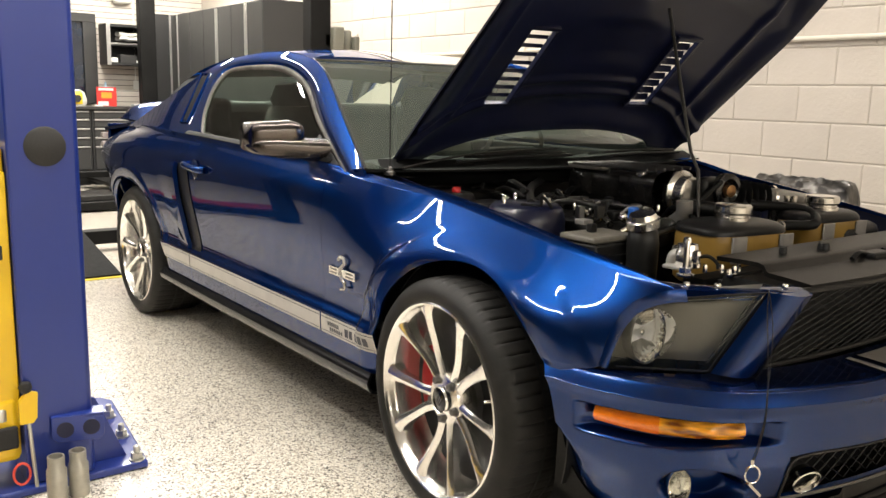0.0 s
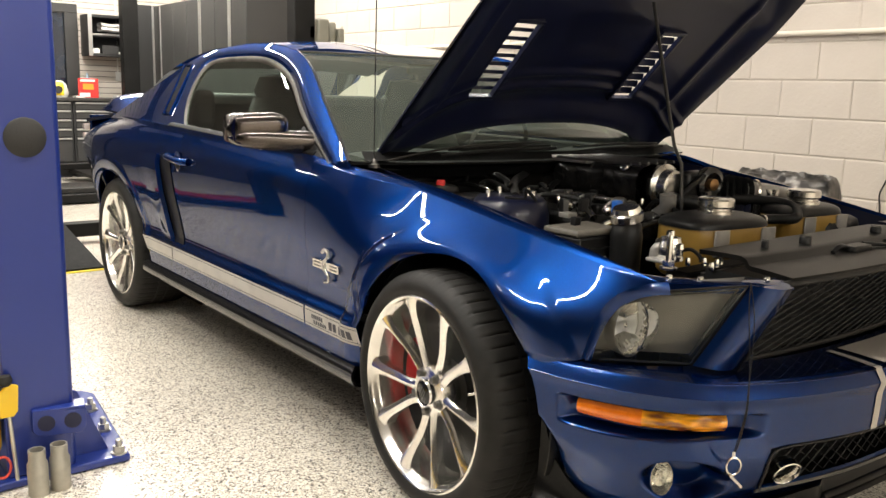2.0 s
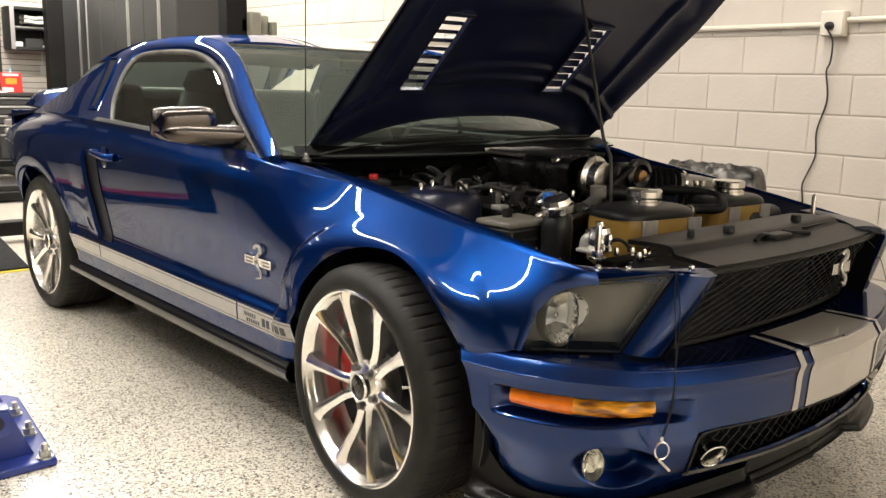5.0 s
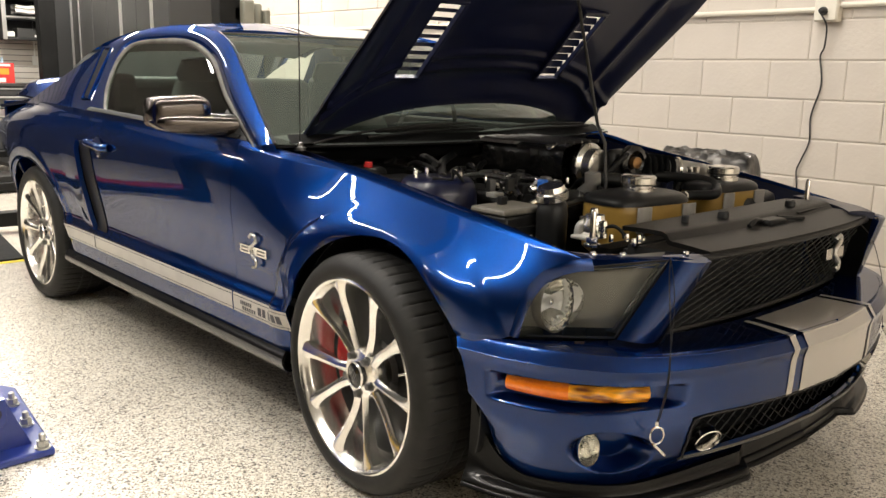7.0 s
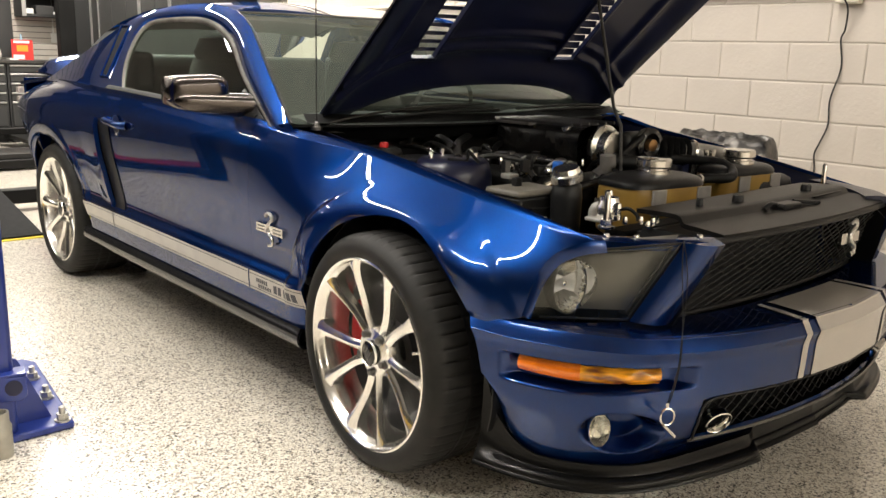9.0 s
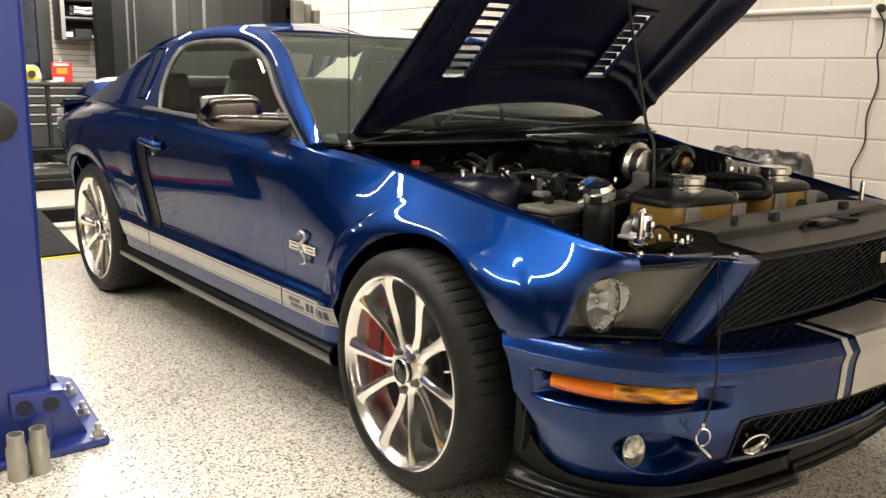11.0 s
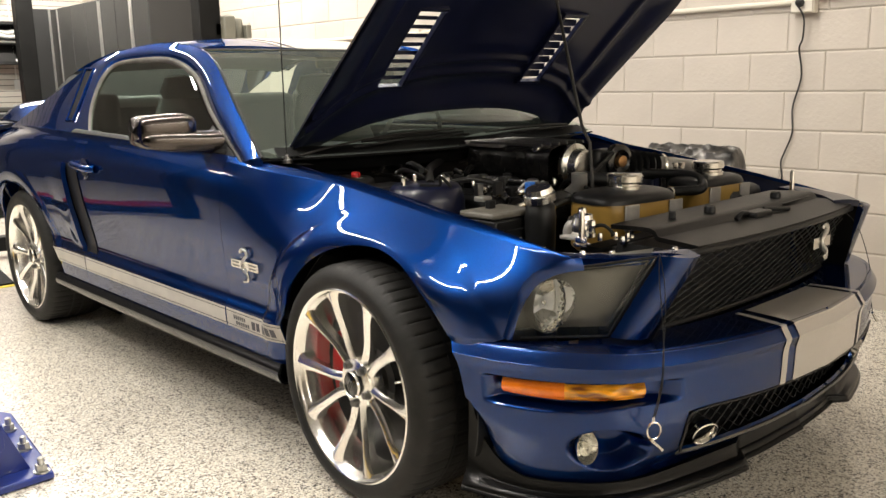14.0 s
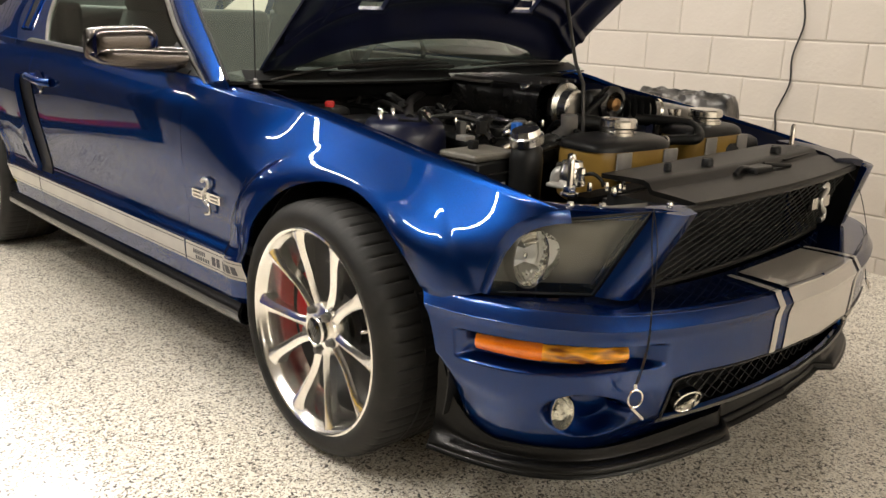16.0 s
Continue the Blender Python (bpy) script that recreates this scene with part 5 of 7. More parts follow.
for x, y, r in ((0.635, -0.102, 0.016), (0.641, 0.287, 0.016), (0.614, -0.265, 0.010)):
    stop = part("cover_stop", lathe([(1.5 * r, 0.0), (1.45 * r, 0.004), (r, 0.005), (r, 0.026), (0.8 * r, 0.031), (0.003, 0.032)], 16, Matrix.Translation(cover_at(x, y))), BLACK, COVER, "black rubber bump stop")
    part("stop_slot", boxed((-0.9 * r, -0.0015, 0.0315), (0.9 * r, 0.0015, 0.0325), Matrix.Translation(cover_at(x, y))), BLACK_MATT, stop, flat=True)
part("cover_plate", outline([(0.532, 0.27), (0.655, 0.205), (0.690, 0.25), (0.672, 0.47), (0.535, 0.485)], 0.004, Matrix.Translation((0, 0, 0.789))), COVER.data.materials[0], COVER, bevel=0.0015)
part("cover_rib", pipe([cover_at(0.650, -0.40), cover_at(0.662, -0.1), cover_at(0.668, -0.02)], 0.004, 6, 12), COVER.data.materials[0], COVER)
# black plate laid on the cover gives the shade of the latch opening
part("latch_opening_shade", outline([(0.655, 0.00), (0.690, -0.03), (0.735, 0.00), (0.745, 0.12), (0.700, 0.16), (0.665, 0.10)], 0.003, Matrix.Translation((0, 0, 0.7735))), BLACK_MATT, COVER, "dark plate in place of the shaded latch opening")
q = cover_at(0.695, 0.05) + Vector((0, 0, 0.004))
lat = part("hood_latch", boxed((-0.03, -0.05, 0.0), (0.03, 0.05, 0.022), Matrix.Translation(q)), BLACK, COVER, "black hood latch", bevel=0.006)
part("latch_lever", pipe([q + Vector((0, -0.05, 0.02)), q + Vector((0.01, -0.10, 0.026)), q + Vector((0.01, -0.13, 0.012))], 0.007, 8, 10), BLACK, lat)
part("latch_lever", pipe([q + Vector((0, 0.05, 0.02)), q + Vector((0.02, 0.10, 0.016)), q + Vector((0.03, 0.15, 0.012))], 0.006, 8, 10), BLACK, lat)
part("cover_label", boxed((0.560, -0.03, 0.7885), (0.575, 0.10, 0.7905)), material("tan_label", (0.35, 0.30, 0.18), rough=0.6), COVER, flat=True)


def tank(cx, cy, hx, hy, turn, z0=0.60):
    """A coolant bottle: amber body, black domed top, billet cap, straps."""
    m = Matrix.Translation((cx, cy, 0)) @ Matrix.Rotation(radians(turn), 4, "Z")
    def body(u, v):
        a = 2 * math.pi * u
        k = curve(v, (0, 0.88), (0.12, 1.0), (0.85, 1.0), (1, 0.97))
        f = lambda t: math.copysign(abs(t) ** 0.55, t)
        return m @ Vector((hx * k * f(math.cos(a)), hy * k * f(math.sin(a)), mix(z0, 0.818, v)))
    t = part("coolant_tank", sheet(body, 40, 10), TANK, CAR, "amber coolant tank with a black top")
    def dome(u, v):
        a = 2 * math.pi * u
        k = curve(v, (0, 1.015), (0.2, 1.02), (0.5, 0.93), (0.8, 0.6), (1, 0.0))
        f = lambda t: math.copysign(abs(t) ** mix(0.55, 0.9, v), t)
        z = curve(v, (0, 0.813), (0.2, 0.824), (0.5, 0.838), (0.8, 0.847), (1, 0.850))
        return m @ Vector((hx * k * f(math.cos(a)), hy * k * f(math.sin(a)), z))
    part("tank_top", sheet(dome, 40, 12), BLACK, t, "black tank top")
    prof = [(0.032, 0.840), (0.032, 0.852), (0.052, 0.854), (0.053, 0.858), (0.053, 0.868), (0.046, 0.870), (0.046, 0.876), (0.053, 0.878), (0.054, 0.882), (0.054, 0.899), (0.050, 0.904), (0.040, 0.902), (0.001, 0.902)]
    part("tank_cap", lathe(prof, 44, m @ Matrix.Translation((0.01, -0.005, -0.012))), BILLET, t, "ribbed billet aluminium cap", flat=True)
    for k in (-0.45, 0.75):
        part("tank_strap", boxed((hx * 0.97, hy * k - 0.030, 0.735), (hx * 1.03, hy * k + 0.030, 0.812), m), CAST, t, bevel=0.003)
    part("tank_outlet", rod(m @ Vector((0, hy * 0.9, 0.80)), m @ Vector((0, hy * 1.35, 0.802)), 0.014, 12), BLACK, t)
    return t


tank(0.335, -0.092, 0.105, 0.162, -8, 0.66)
part("fan_shroud", boxed((0.45, -0.46, 0.45), (0.525, 0.50, 0.735)), BLACK_MATT, CAR, "black fan shroud", bevel=0.01)
tank(0.325, 0.415, 0.085, 0.145, -5, 0.68)
part("overflow_hose", pipe([(0.33, 0.10, 0.80), (0.33, 0.20, 0.805), (0.40, 0.26, 0.815), (0.33, 0.33, 0.845), (0.20, 0.30, 0.85), (0.02, 0.12, 0.86)], 0.016, 10, 40), HOSE, CAR, "black coolant hose")
for c in ((0.33, 0.15, 0.802), (0.335, 0.175, 0.804)):
    part("hose_clamp", lathe([(0.0175, -0.006), (0.0185, -0.004), (0.0185, 0.004), (0.0175, 0.006)], 16, along(c, (0.335, 0.4, 0.81)), caps=False), BILLET, CAR)

# supercharger: ribbed case, front flange, snout and pulley
SC = part("supercharger", sheet(lambda u, v: (lambda a: Vector((mix(-0.36, 0.02, v), 0.03 + 0.125 * math.copysign(abs(math.cos(a)) ** 0.5, math.cos(a)), 0.865 + 0.075 * math.copysign(abs(math.sin(a)) ** 0.6, math.sin(a)))))(2 * math.pi * u), 36, 10), ENGINE_DARK, CAR, "dark polished supercharger case")
SC.location = (0, 0.02, 0.02)
part("case_lid", boxed((-0.42, -0.10, 0.925), (-0.20, 0.02, 0.945)), CAST, SC, bevel=0.008)
for k in range(6):
    part("case_rib", boxed((-0.34, -0.105 + 0.045 * k, 0.938), (0.0, -0.098 + 0.045 * k, 0.948)), STEEL, SC, bevel=0.002)
mf = along((0.02, 0.03, 0.865), (0.10, 0.03, 0.865))
part("front_flange", lathe([(0.050, 0.0), (0.074, 0.0), (0.078, 0.006), (0.078, 0.02), (0.070, 0.026), (0.062, 0.03), (0.058, 0.06), (0.045, 0.066)], 40, mf), BADGE, SC, "bright round flange")
for k in range(8):
    a = 2 * math.pi * k / 8 + 0.2
    part("flange_bolt", lathe([(0.006, 0.02), (0.006, 0.030), (0.003, 0.031)], 6, mf @ Matrix.Translation((0.070 * math.cos(a), 0.070 * math.sin(a), -0.004))), BILLET, SC)
part("belt_housing", boxed((0.085, 0.04, 0.80), (0.125, 0.13, 0.925)), BLACK, SC, bevel=0.015)
part("pulley", lathe([(0.055, 0), (0.058, 0.008), (0.05, 0.014), (0.05, 0.022), (0.058, 0.028), (0.04, 0.034), (0.022, 0.02), (0.001, 0.02)], 32, along((0.12, 0.14, 0.880), (0.20, 0.13, 0.880))), BLACK_GLOSS, SC, "dark grooved pulley")
part("pulley_hub", lathe([(0.02, 0), (0.02, 0.03), (0.001, 0.034)], 20, along((0.13, 0.14, 0.880), (0.2, 0.13, 0.880))), material("bronze_hub", (0.35, 0.2, 0.09), rough=0.35, metal=1.0), SC)
# air intake: ribbed hose and tube to the far side
for k in range(7):
    t = k / 6
    c = Vector((mix(0.10, 0.16, t), mix(0.20, 0.34, t), mix(0.885, 0.87, t)))
    part("intake_bellows", lathe([(0.040, -0.008), (0.050, 0.0), (0.040, 0.008)], 24, along(c, c + Vector((0.4, 1, -0.1)))), HOSE, CAR, "black ribbed intake hose")
part("intake_tube", pipe([(0.15, 0.33, 0.872), (0.19, 0.42, 0.86), (0.26, 0.52, 0.84)], 0.036, 16, 12), CAST, CAR, "grey intake tube")
part("intake_clamp", lathe([(0.043, -0.005), (0.044, 0.005)], 24, along((0.17, 0.37, 0.868), (0.26, 0.55, 0.84)), caps=False), BILLET, CAR)
part("air_box", boxed((0.12, 0.42, 0.62), (0.42, 0.66, 0.80)), BLACK, CAR, "black air filter box", bevel=0.03)
part("throttle_body", lathe([(0.045, 0), (0.05, 0.02), (0.05, 0.06), (0.042, 0.08)], 24, along((0.02, 0.22, 0.885), (0.08, 0.30, 0.88))), CAST, CAR)
# far header bottle with its own cap
part("filler_neck", lathe([(0.05, 0.74), (0.05, 0.82), (0.03, 0.835), (0.03, 0.845), (0.045, 0.847), (0.045, 0.868), (0.001, 0.872)], 24, Matrix.Translation((0.19, 0.425, 0.012))), BILLET, CAR, "ribbed billet cap")
# long block, valve covers and coils
part("engine_block", boxed((-0.42, -0.26, 0.40), (0.10, 0.30, 0.79)), ENGINE_DARK, CAR, bevel=0.03)
for s in (-1, 1):
    vc = part("valve_cover", boxed((-0.42, s * 0.27 - 0.085, 0.72), (0.10, s * 0.27 + 0.085, 0.815), None), BLACK, CAR, "black valve cover", bevel=0.03)
    for k in range(4):
        c = Vector((-0.36 + 0.13 * k, s * 0.27, 0.815))
        part("ignition_coil", boxed(c - Vector((0.025, 0.022, 0.004)), c + Vector((0.025, 0.022, 0.03))), BLACK, vc, bevel=0.006)
        part("fuel_line", pipe([c + Vector((0.03, 0, 0.02)), c + Vector((0.05, -0.02 * s, 0.045)), c + Vector((0.09, -0.03 * s, 0.05))], 0.006, 6, 8), STEEL, vc)
# idler bracket and water outlet in front of the engine
part("water_outlet", pipe([(0.10, -0.06, 0.80), (0.15, -0.075, 0.835), (0.155, -0.08, 0.88)], 0.026, 14, 10), CAST, CAR, "cast water outlet")
part("pump_housing", lathe([(0.034, 0), (0.042, 0.015), (0.042, 0.03), (0.046, 0.032), (0.046, 0.045), (0.03, 0.055), (0.014, 0.056), (0.012, 0.07), (0.001, 0.07)], 28, along((0.13, -0.14, 0.79), (0.20, -0.22, 0.78))), ENGINE_DARK, CAR, "cast pump housing")
part("radiator_hose", pipe([(0.15, -0.05, 0.86), (0.20, 0.02, 0.85), (0.22, 0.08, 0.82), (0.30, 0.16, 0.78)], 0.024, 12, 24), HOSE, CAR)
part("drive_belt", pipe([(0.14, 0.12, 0.93), (0.15, -0.02, 0.86), (0.15, -0.10, 0.78), (0.15, 0.10, 0.72)], 0.010, 6, 30), HOSE, CAR)
# battery box on the near side with a pale lid and labels
LID_GREY = material("pale_battery_lid", (0.19, 0.175, 0.15), rough=0.5, second=(0.13, 0.12, 0.10), scale=22, grain=0.2)
BOX = part("battery_box", boxed((0.10, -0.60, 0.62), (0.27, -0.42, 0.800)), BLACK, CAR, "black battery box with a pale grey lid", bevel=0.008)
part("battery_lid", boxed((0.135, -0.605, 0.800), (0.268, -0.43, 0.818)), LID_GREY, BOX, bevel=0.006)
part("lid_clip", boxed((0.17, -0.535, 0.818), (0.19, -0.510, 0.842)), BLACK, BOX, bevel=0.003)
part("terminal_cover", boxed((0.05, -0.46, 0.82), (0.09, -0.42, 0.835)), CAST, BOX, bevel=0.003)
part("battery_edge", boxed((0.272, -0.595, 0.765), (0.276, -0.425, 0.770)), BILLET, BOX, flat=True)
part("battery_label", boxed((0.2745, -0.52, 0.725), (0.276, -0.495, 0.742)), WHITE_LABEL, BOX, flat=True)
part("battery_label", boxed((0.2745, -0.56, 0.725), (0.276, -0.545, 0.742)), WHITE_LABEL, BOX, flat=True)
# oil catch bottle with a faceted billet cap
can = part("fluid_bottle", lathe([(0.042, 0.66), (0.045, 0.80), (0.040, 0.835), (0.03, 0.845)], 24, Matrix.Translation((0.31, -0.455, 0))), BLACK, CAR, "black fluid bottle with billet cap")
part("bottle_cap", lathe([(0.036, 0.0), (0.046, 0.003), (0.046, 0.023), (0.040, 0.027), (0.036, 0.041), (0.001, 0.043)], 18, Matrix.Translation((0.31, -0.455, 0.843)) @ Matrix.Rotation(radians(14), 4, "X")), CHROME, can, flat=True)
part("blue_connector", boxed((0.20, -0.40, 0.84), (0.225, -0.375, 0.885)), BLUE_PLUG, CAR, "bright blue hose fitting", bevel=0.005)
# hood pin and its pale bracket beside the radiator cover
for s in (-1, 1):
    pin = part("hood_pin", lathe([(0.022, 0), (0.022, 0.006), (0.008, 0.010), (0.008, 0.085), (0.004, 0.092)], 14, Matrix.Translation((0.555, s * 0.585, 0.766))), BILLET, CAR, "bright hood pin post")
    part("pin_nut", lathe([(0.016, 0.010), (0.016, 0.022)], 6, Matrix.Translation((0.555, s * 0.585, 0.766))), BILLET, pin, flat=True)
part("regulator", lathe([(0.030, 0), (0.034, 0.01), (0.034, 0.035), (0.028, 0.045), (0.026, 0.06), (0.001, 0.064)], 24, Matrix.Translation((0.475, -0.475, 0.765))), CHROME, CAR, "chrome pressure regulator")
part("regulator_bracket", boxed((0.44, -0.53, 0.762), (0.50, -0.45, 0.772)), CAST, CAR, bevel=0.003)
part("cast_elbow", pipe([(0.44, -0.495, 0.765), (0.445, -0.495, 0.79), (0.46, -0.485, 0.80)], 0.014, 10, 10), CAST, CAR)
for k, (x, y) in enumerate(((0.57, -0.46), (0.585, -0.41), (0.55, -0.50), (0.60, -0.45), (0.62, -0.50))):
    part("bracket_bolt", lathe([(0.007, 0), (0.007, 0.012), (0.005, 0.02)], 6, Matrix.Translation((x, y, 0.766))), BILLET, CAR)
part("regulator_hose", pipe([(0.49, -0.45, 0.79), (0.515, -0.44, 0.795), (0.535, -0.43, 0.78), (0.54, -0.43, 0.765)], 0.005, 8, 16), HOSE, CAR)
for x, y, h in ((0.45, -0.445, 0.052), (0.515, -0.49, 0.03), (0.435, -0.47, 0.03)):
    part("valve_fitting", lathe([(0.012, 0), (0.012, 0.01), (0.008, 0.012), (0.008, h), (0.012, h), (0.010, h + 0.012), (0.001, h + 0.014)], 8, Matrix.Translation((x, y, 0.772))), BILLET, CAR, flat=True)
# strut towers, brace, red cap, loom
for s in (-1, 1):
    tower = part("strut_tower", lathe([(0.128, 0.60), (0.122, 0.82), (0.112, 0.855), (0.10, 0.868), (0.001, 0.872)], 32, Matrix.Translation((-0.10, s * 0.52, 0))), BLUE_INNER, CAR, "dark blue strut tower")
    for a in (0.4, 1.6, 2.9, 4.4):
        part("tower_stud", lathe([(0.007, 0.86), (0.007, 0.888), (0.003, 0.892)], 8, Matrix.Translation((-0.10 + 0.075 * math.cos(a), s * 0.52 + 0.075 * math.sin(a), 0))), BILLET, tower)
part("brace_bar", pipe([(-0.10, -0.50, 0.866), (-0.30, -0.32, 0.885), (-0.48, -0.10, 0.89)], 0.014, 10, 12), BLACK, CAR)
part("red_cap", lathe([(0.012, 0), (0.015, 0.004), (0.015, 0.018), (0.011, 0.022)], 16, Matrix.Translation((-0.37, -0.585, 0.872))), material("red_plastic_cap", (0.55, 0.02, 0.02), rough=0.4), CAR, "red plastic terminal cap")
part("fluid_reservoir", boxed((-0.46, -0.62, 0.78), (-0.34, -0.52, 0.878)), BLACK, CAR, bevel=0.02)
part("spare_box", boxed((-0.34, -0.66, 0.74), (-0.20, -0.46, 0.855)), BLACK, CAR, "black fuse box", bevel=0.015)
rng = random.Random(5)
for k in range(16):
    a = Vector((rng.uniform(-0.5, 0.1), rng.uniform(-0.55, 0.3), rng.uniform(0.80, 0.87)))
    b = a + Vector((rng.uniform(-0.1, 0.22), rng.uniform(-0.2, 0.2), rng.uniform(-0.03, 0.03)))
    part("wiring_loom", pipe([a, a.lerp(b, 0.35) + Vector((0, 0, 0.03)), a.lerp(b, 0.7) + Vector((0.02, 0.02, 0.0)), b], rng.choice((0.005, 0.007, 0.011)), 7, 14), HOSE, CAR)
for k in range(14):
    c = Vector((rng.uniform(-0.45, 0.12), rng.uniform(-0.52, 0.28), rng.uniform(0.83, 0.87)))
    part("connector", boxed((-0.014, -0.010, -0.03), (0.014, 0.010, 0.010), Matrix.Translation(c) @ Matrix.Rotation(rng.uniform(0, 3), 4, "Z")), rng.choice((BLACK, GREY_PLASTIC, BLACK, STEEL)), CAR, bevel=0.003)
for k in range(10):
    c = Vector((rng.uniform(-0.42, 0.10), rng.uniform(-0.50, 0.25), rng.uniform(0.84, 0.872)))
    part("bay_bolt", lathe([(0.006, -0.02), (0.006, 0.0), (0.004, 0.004)], 6, Matrix.Translation(c)), BILLET, CAR)
# bright fuel rails, braided hoses and clamps among the dark parts
BRAID = material("braided_steel_hose", (0.08, 0.077, 0.072), rough=0.4, metal=0.8, second=(0.03, 0.03, 0.029), scale=220, grain=0.6, grain_scale=400)
for y in (-0.16, 0.20):
    rail = part("fuel_rail", rod((-0.36, y, 0.845), (0.06, y, 0.845), 0.011, 12), BILLET, CAR, "bright fuel rail")
    for k in range(4):
        part("injector", rod((-0.32 + 0.115 * k, y, 0.845), (-0.32 + 0.115 * k, y * 1.1, 0.79), 0.009, 8), BLACK, rail)
        part("rail_clip", boxed((-0.332 + 0.115 * k, y - 0.014, 0.838), (-0.308 + 0.115 * k, y + 0.014, 0.860)), STEEL, rail, bevel=0.002)
for pts in (((0.06, -0.16, 0.845), (0.12, -0.20, 0.85), (0.16, -0.28, 0.83), (0.14, -0.36, 0.80)),
            ((-0.20, -0.40, 0.83), (-0.10, -0.36, 0.865), (0.02, -0.34, 0.86), (0.12, -0.38, 0.82)),
            ((-0.44, -0.36, 0.86), (-0.34, -0.40, 0.885), (-0.22, -0.42, 0.87), (-0.16, -0.40, 0.84)),
            ((0.22, 0.02, 0.78), (0.24, -0.08, 0.80), (0.22, -0.20, 0.81), (0.20, -0.30, 0.79))):
    h = part("braided_hose", pipe(pts, 0.009, 8, 24), BRAID, CAR, "braided steel hose")
    for a, b in ((0, 1), (-1, -2)):
        part("hose_end", rod(pts[a], Vector(pts[a]).lerp(Vector(pts[b]), 0.3), 0.012, 8), BILLET, h)
for x, y, z in ((0.10, -0.30, 0.835), (0.02, -0.39, 0.845), (-0.28, -0.20, 0.862), (-0.05, -0.05, 0.945), (-0.15, 0.08, 0.945), (0.05, -0.36, 0.83)):
    c = part("hose_coupling", lathe([(0.013, -0.012), (0.015, -0.010), (0.015, 0.010), (0.013, 0.012)], 12, Matrix.Translation((x, y, z)) @ Matrix.Rotation(radians(65), 4, "X")), BILLET, CAR)
for k in range(5):
    part("firewall_line", pipe([(-0.545, -0.60 + 0.22 * k, 0.872 - 0.006 * (k % 2)), (-0.54, -0.52 + 0.22 * k, 0.878), (-0.545, -0.42 + 0.22 * k, 0.870)], 0.0045, 6, 10), STEEL if k % 2 else HOSE, CAR)
part("brake_booster", lathe([(0.05, 0), (0.105, 0.01), (0.115, 0.03), (0.105, 0.06), (0.06, 0.085), (0.03, 0.09), (0.028, 0.14)], 32, along((-0.55, 0.42, 0.80), (-0.38, 0.42, 0.80))), BLACK, CAR, "black brake booster")
part("coolant_pipe", pipe([(-0.50, -0.48, 0.862), (-0.40, -0.47, 0.872), (-0.28, -0.47, 0.872), (-0.20, -0.50, 0.866)], 0.007, 8, 16), BILLET, CAR, "thin bright pipe")
# prop rod and lanyards
PROP_GREY = material("prop_rod_grey", (0.05, 0.048, 0.045), rough=0.4, metal=0.4)
part("prop_rod", pipe([(0.245, -0.115, 0.74), (0.215, -0.105, 0.98), (0.175, -0.095, 1.035), (0.14, -0.085, 1.13), (-0.005, -0.02, 1.48)], 0.0055, 8), PROP_GREY, CAR, "grey hood prop rod")
wire = [(0.787, -0.592, 0.779), (0.801, -0.612, 0.725), (0.817, -0.622, 0.650), (0.838, -0.643, 0.578), (0.852, -0.664, 0.506), (0.850, -0.682, 0.436), (0.846, -0.690, 0.418)]
lan = part("lanyard", pipe(wire, 0.0014, 5, 40), BLACK, CAR, "thin wire lanyard with ring and pin")
part("lanyard", pipe([(0.787, -0.592, 0.779), (0.808, -0.600, 0.71), (0.824, -0.618, 0.640), (0.842, -0.650, 0.570), (0.853, -0.672, 0.500), (0.846, -0.690, 0.418)], 0.0012, 5, 40), BLACK, lan)
part("wire_crimp", rod((0.846, -0.690, 0.422), (0.8475, -0.691, 0.410), 0.004, 8), BILLET, lan)
ring = [(0.850 + 0.008 * math.sin(a), -0.692 + 0.0150 * math.sin(a), 0.390 + 0.020 * math.cos(a)) for a in np.linspace(0, 2 * math.pi, 25)]
part("key_ring", pipe(ring, 0.0022, 6), CHROME, lan)
part("ring_pin", rod((0.848, -0.702, 0.372), (0.858, -0.668, 0.338), 0.004, 8), BILLET, lan)
far = part("lanyard", pipe([(0.790, 0.42, 0.768), (0.80, 0.52, 0.71), (0.815, 0.56, 0.642), (0.835, 0.58, 0.548), (0.866, 0.52, 0.470), (0.878, 0.505, 0.43)], 0.0014, 5, 40), BLACK, CAR, "thin wire lanyard")
part("ring_pin", rod((0.878, 0.505, 0.43), (0.882, 0.54, 0.395), 0.004, 8), BILLET, far)
# ---- two-post lift beside the car ----
LIFT_BLUE = material("lift_blue_enamel", (0.0105, 0.029, 0.205), rough=0.34, coat=0.18, second=(0.014, 0.035, 0.235), scale=3, amount=1.4, grain=0.12, grain_scale=60)
LIFT_YELLOW = material("lift_yellow_enamel", (0.92, 0.60, 0.012), rough=0.38, coat=0.3, second=(0.86, 0.54, 0.012), scale=5, grain=0.1)
PAD = material("black_rubber_pad", (0.014, 0.014, 0.014), rough=0.7, grain=0.4, second=(0.022, 0.022, 0.022))
ZINC = material("zinc_plated_steel", (0.55, 0.54, 0.50), rough=0.35, metal=0.9, rough_var=0.1)
DULL_STEEL = material("dull_grey_steel", (0.46, 0.44, 0.38), rough=0.42, metal=0.6, second=(0.38, 0.365, 0.315), scale=20, rough_var=0.08)
lift = thing("vehicle_lift", "blue steel two-post lift column bolted to the floor", "vehicle lift")
H = CEILING - 0.05
m = Matrix()
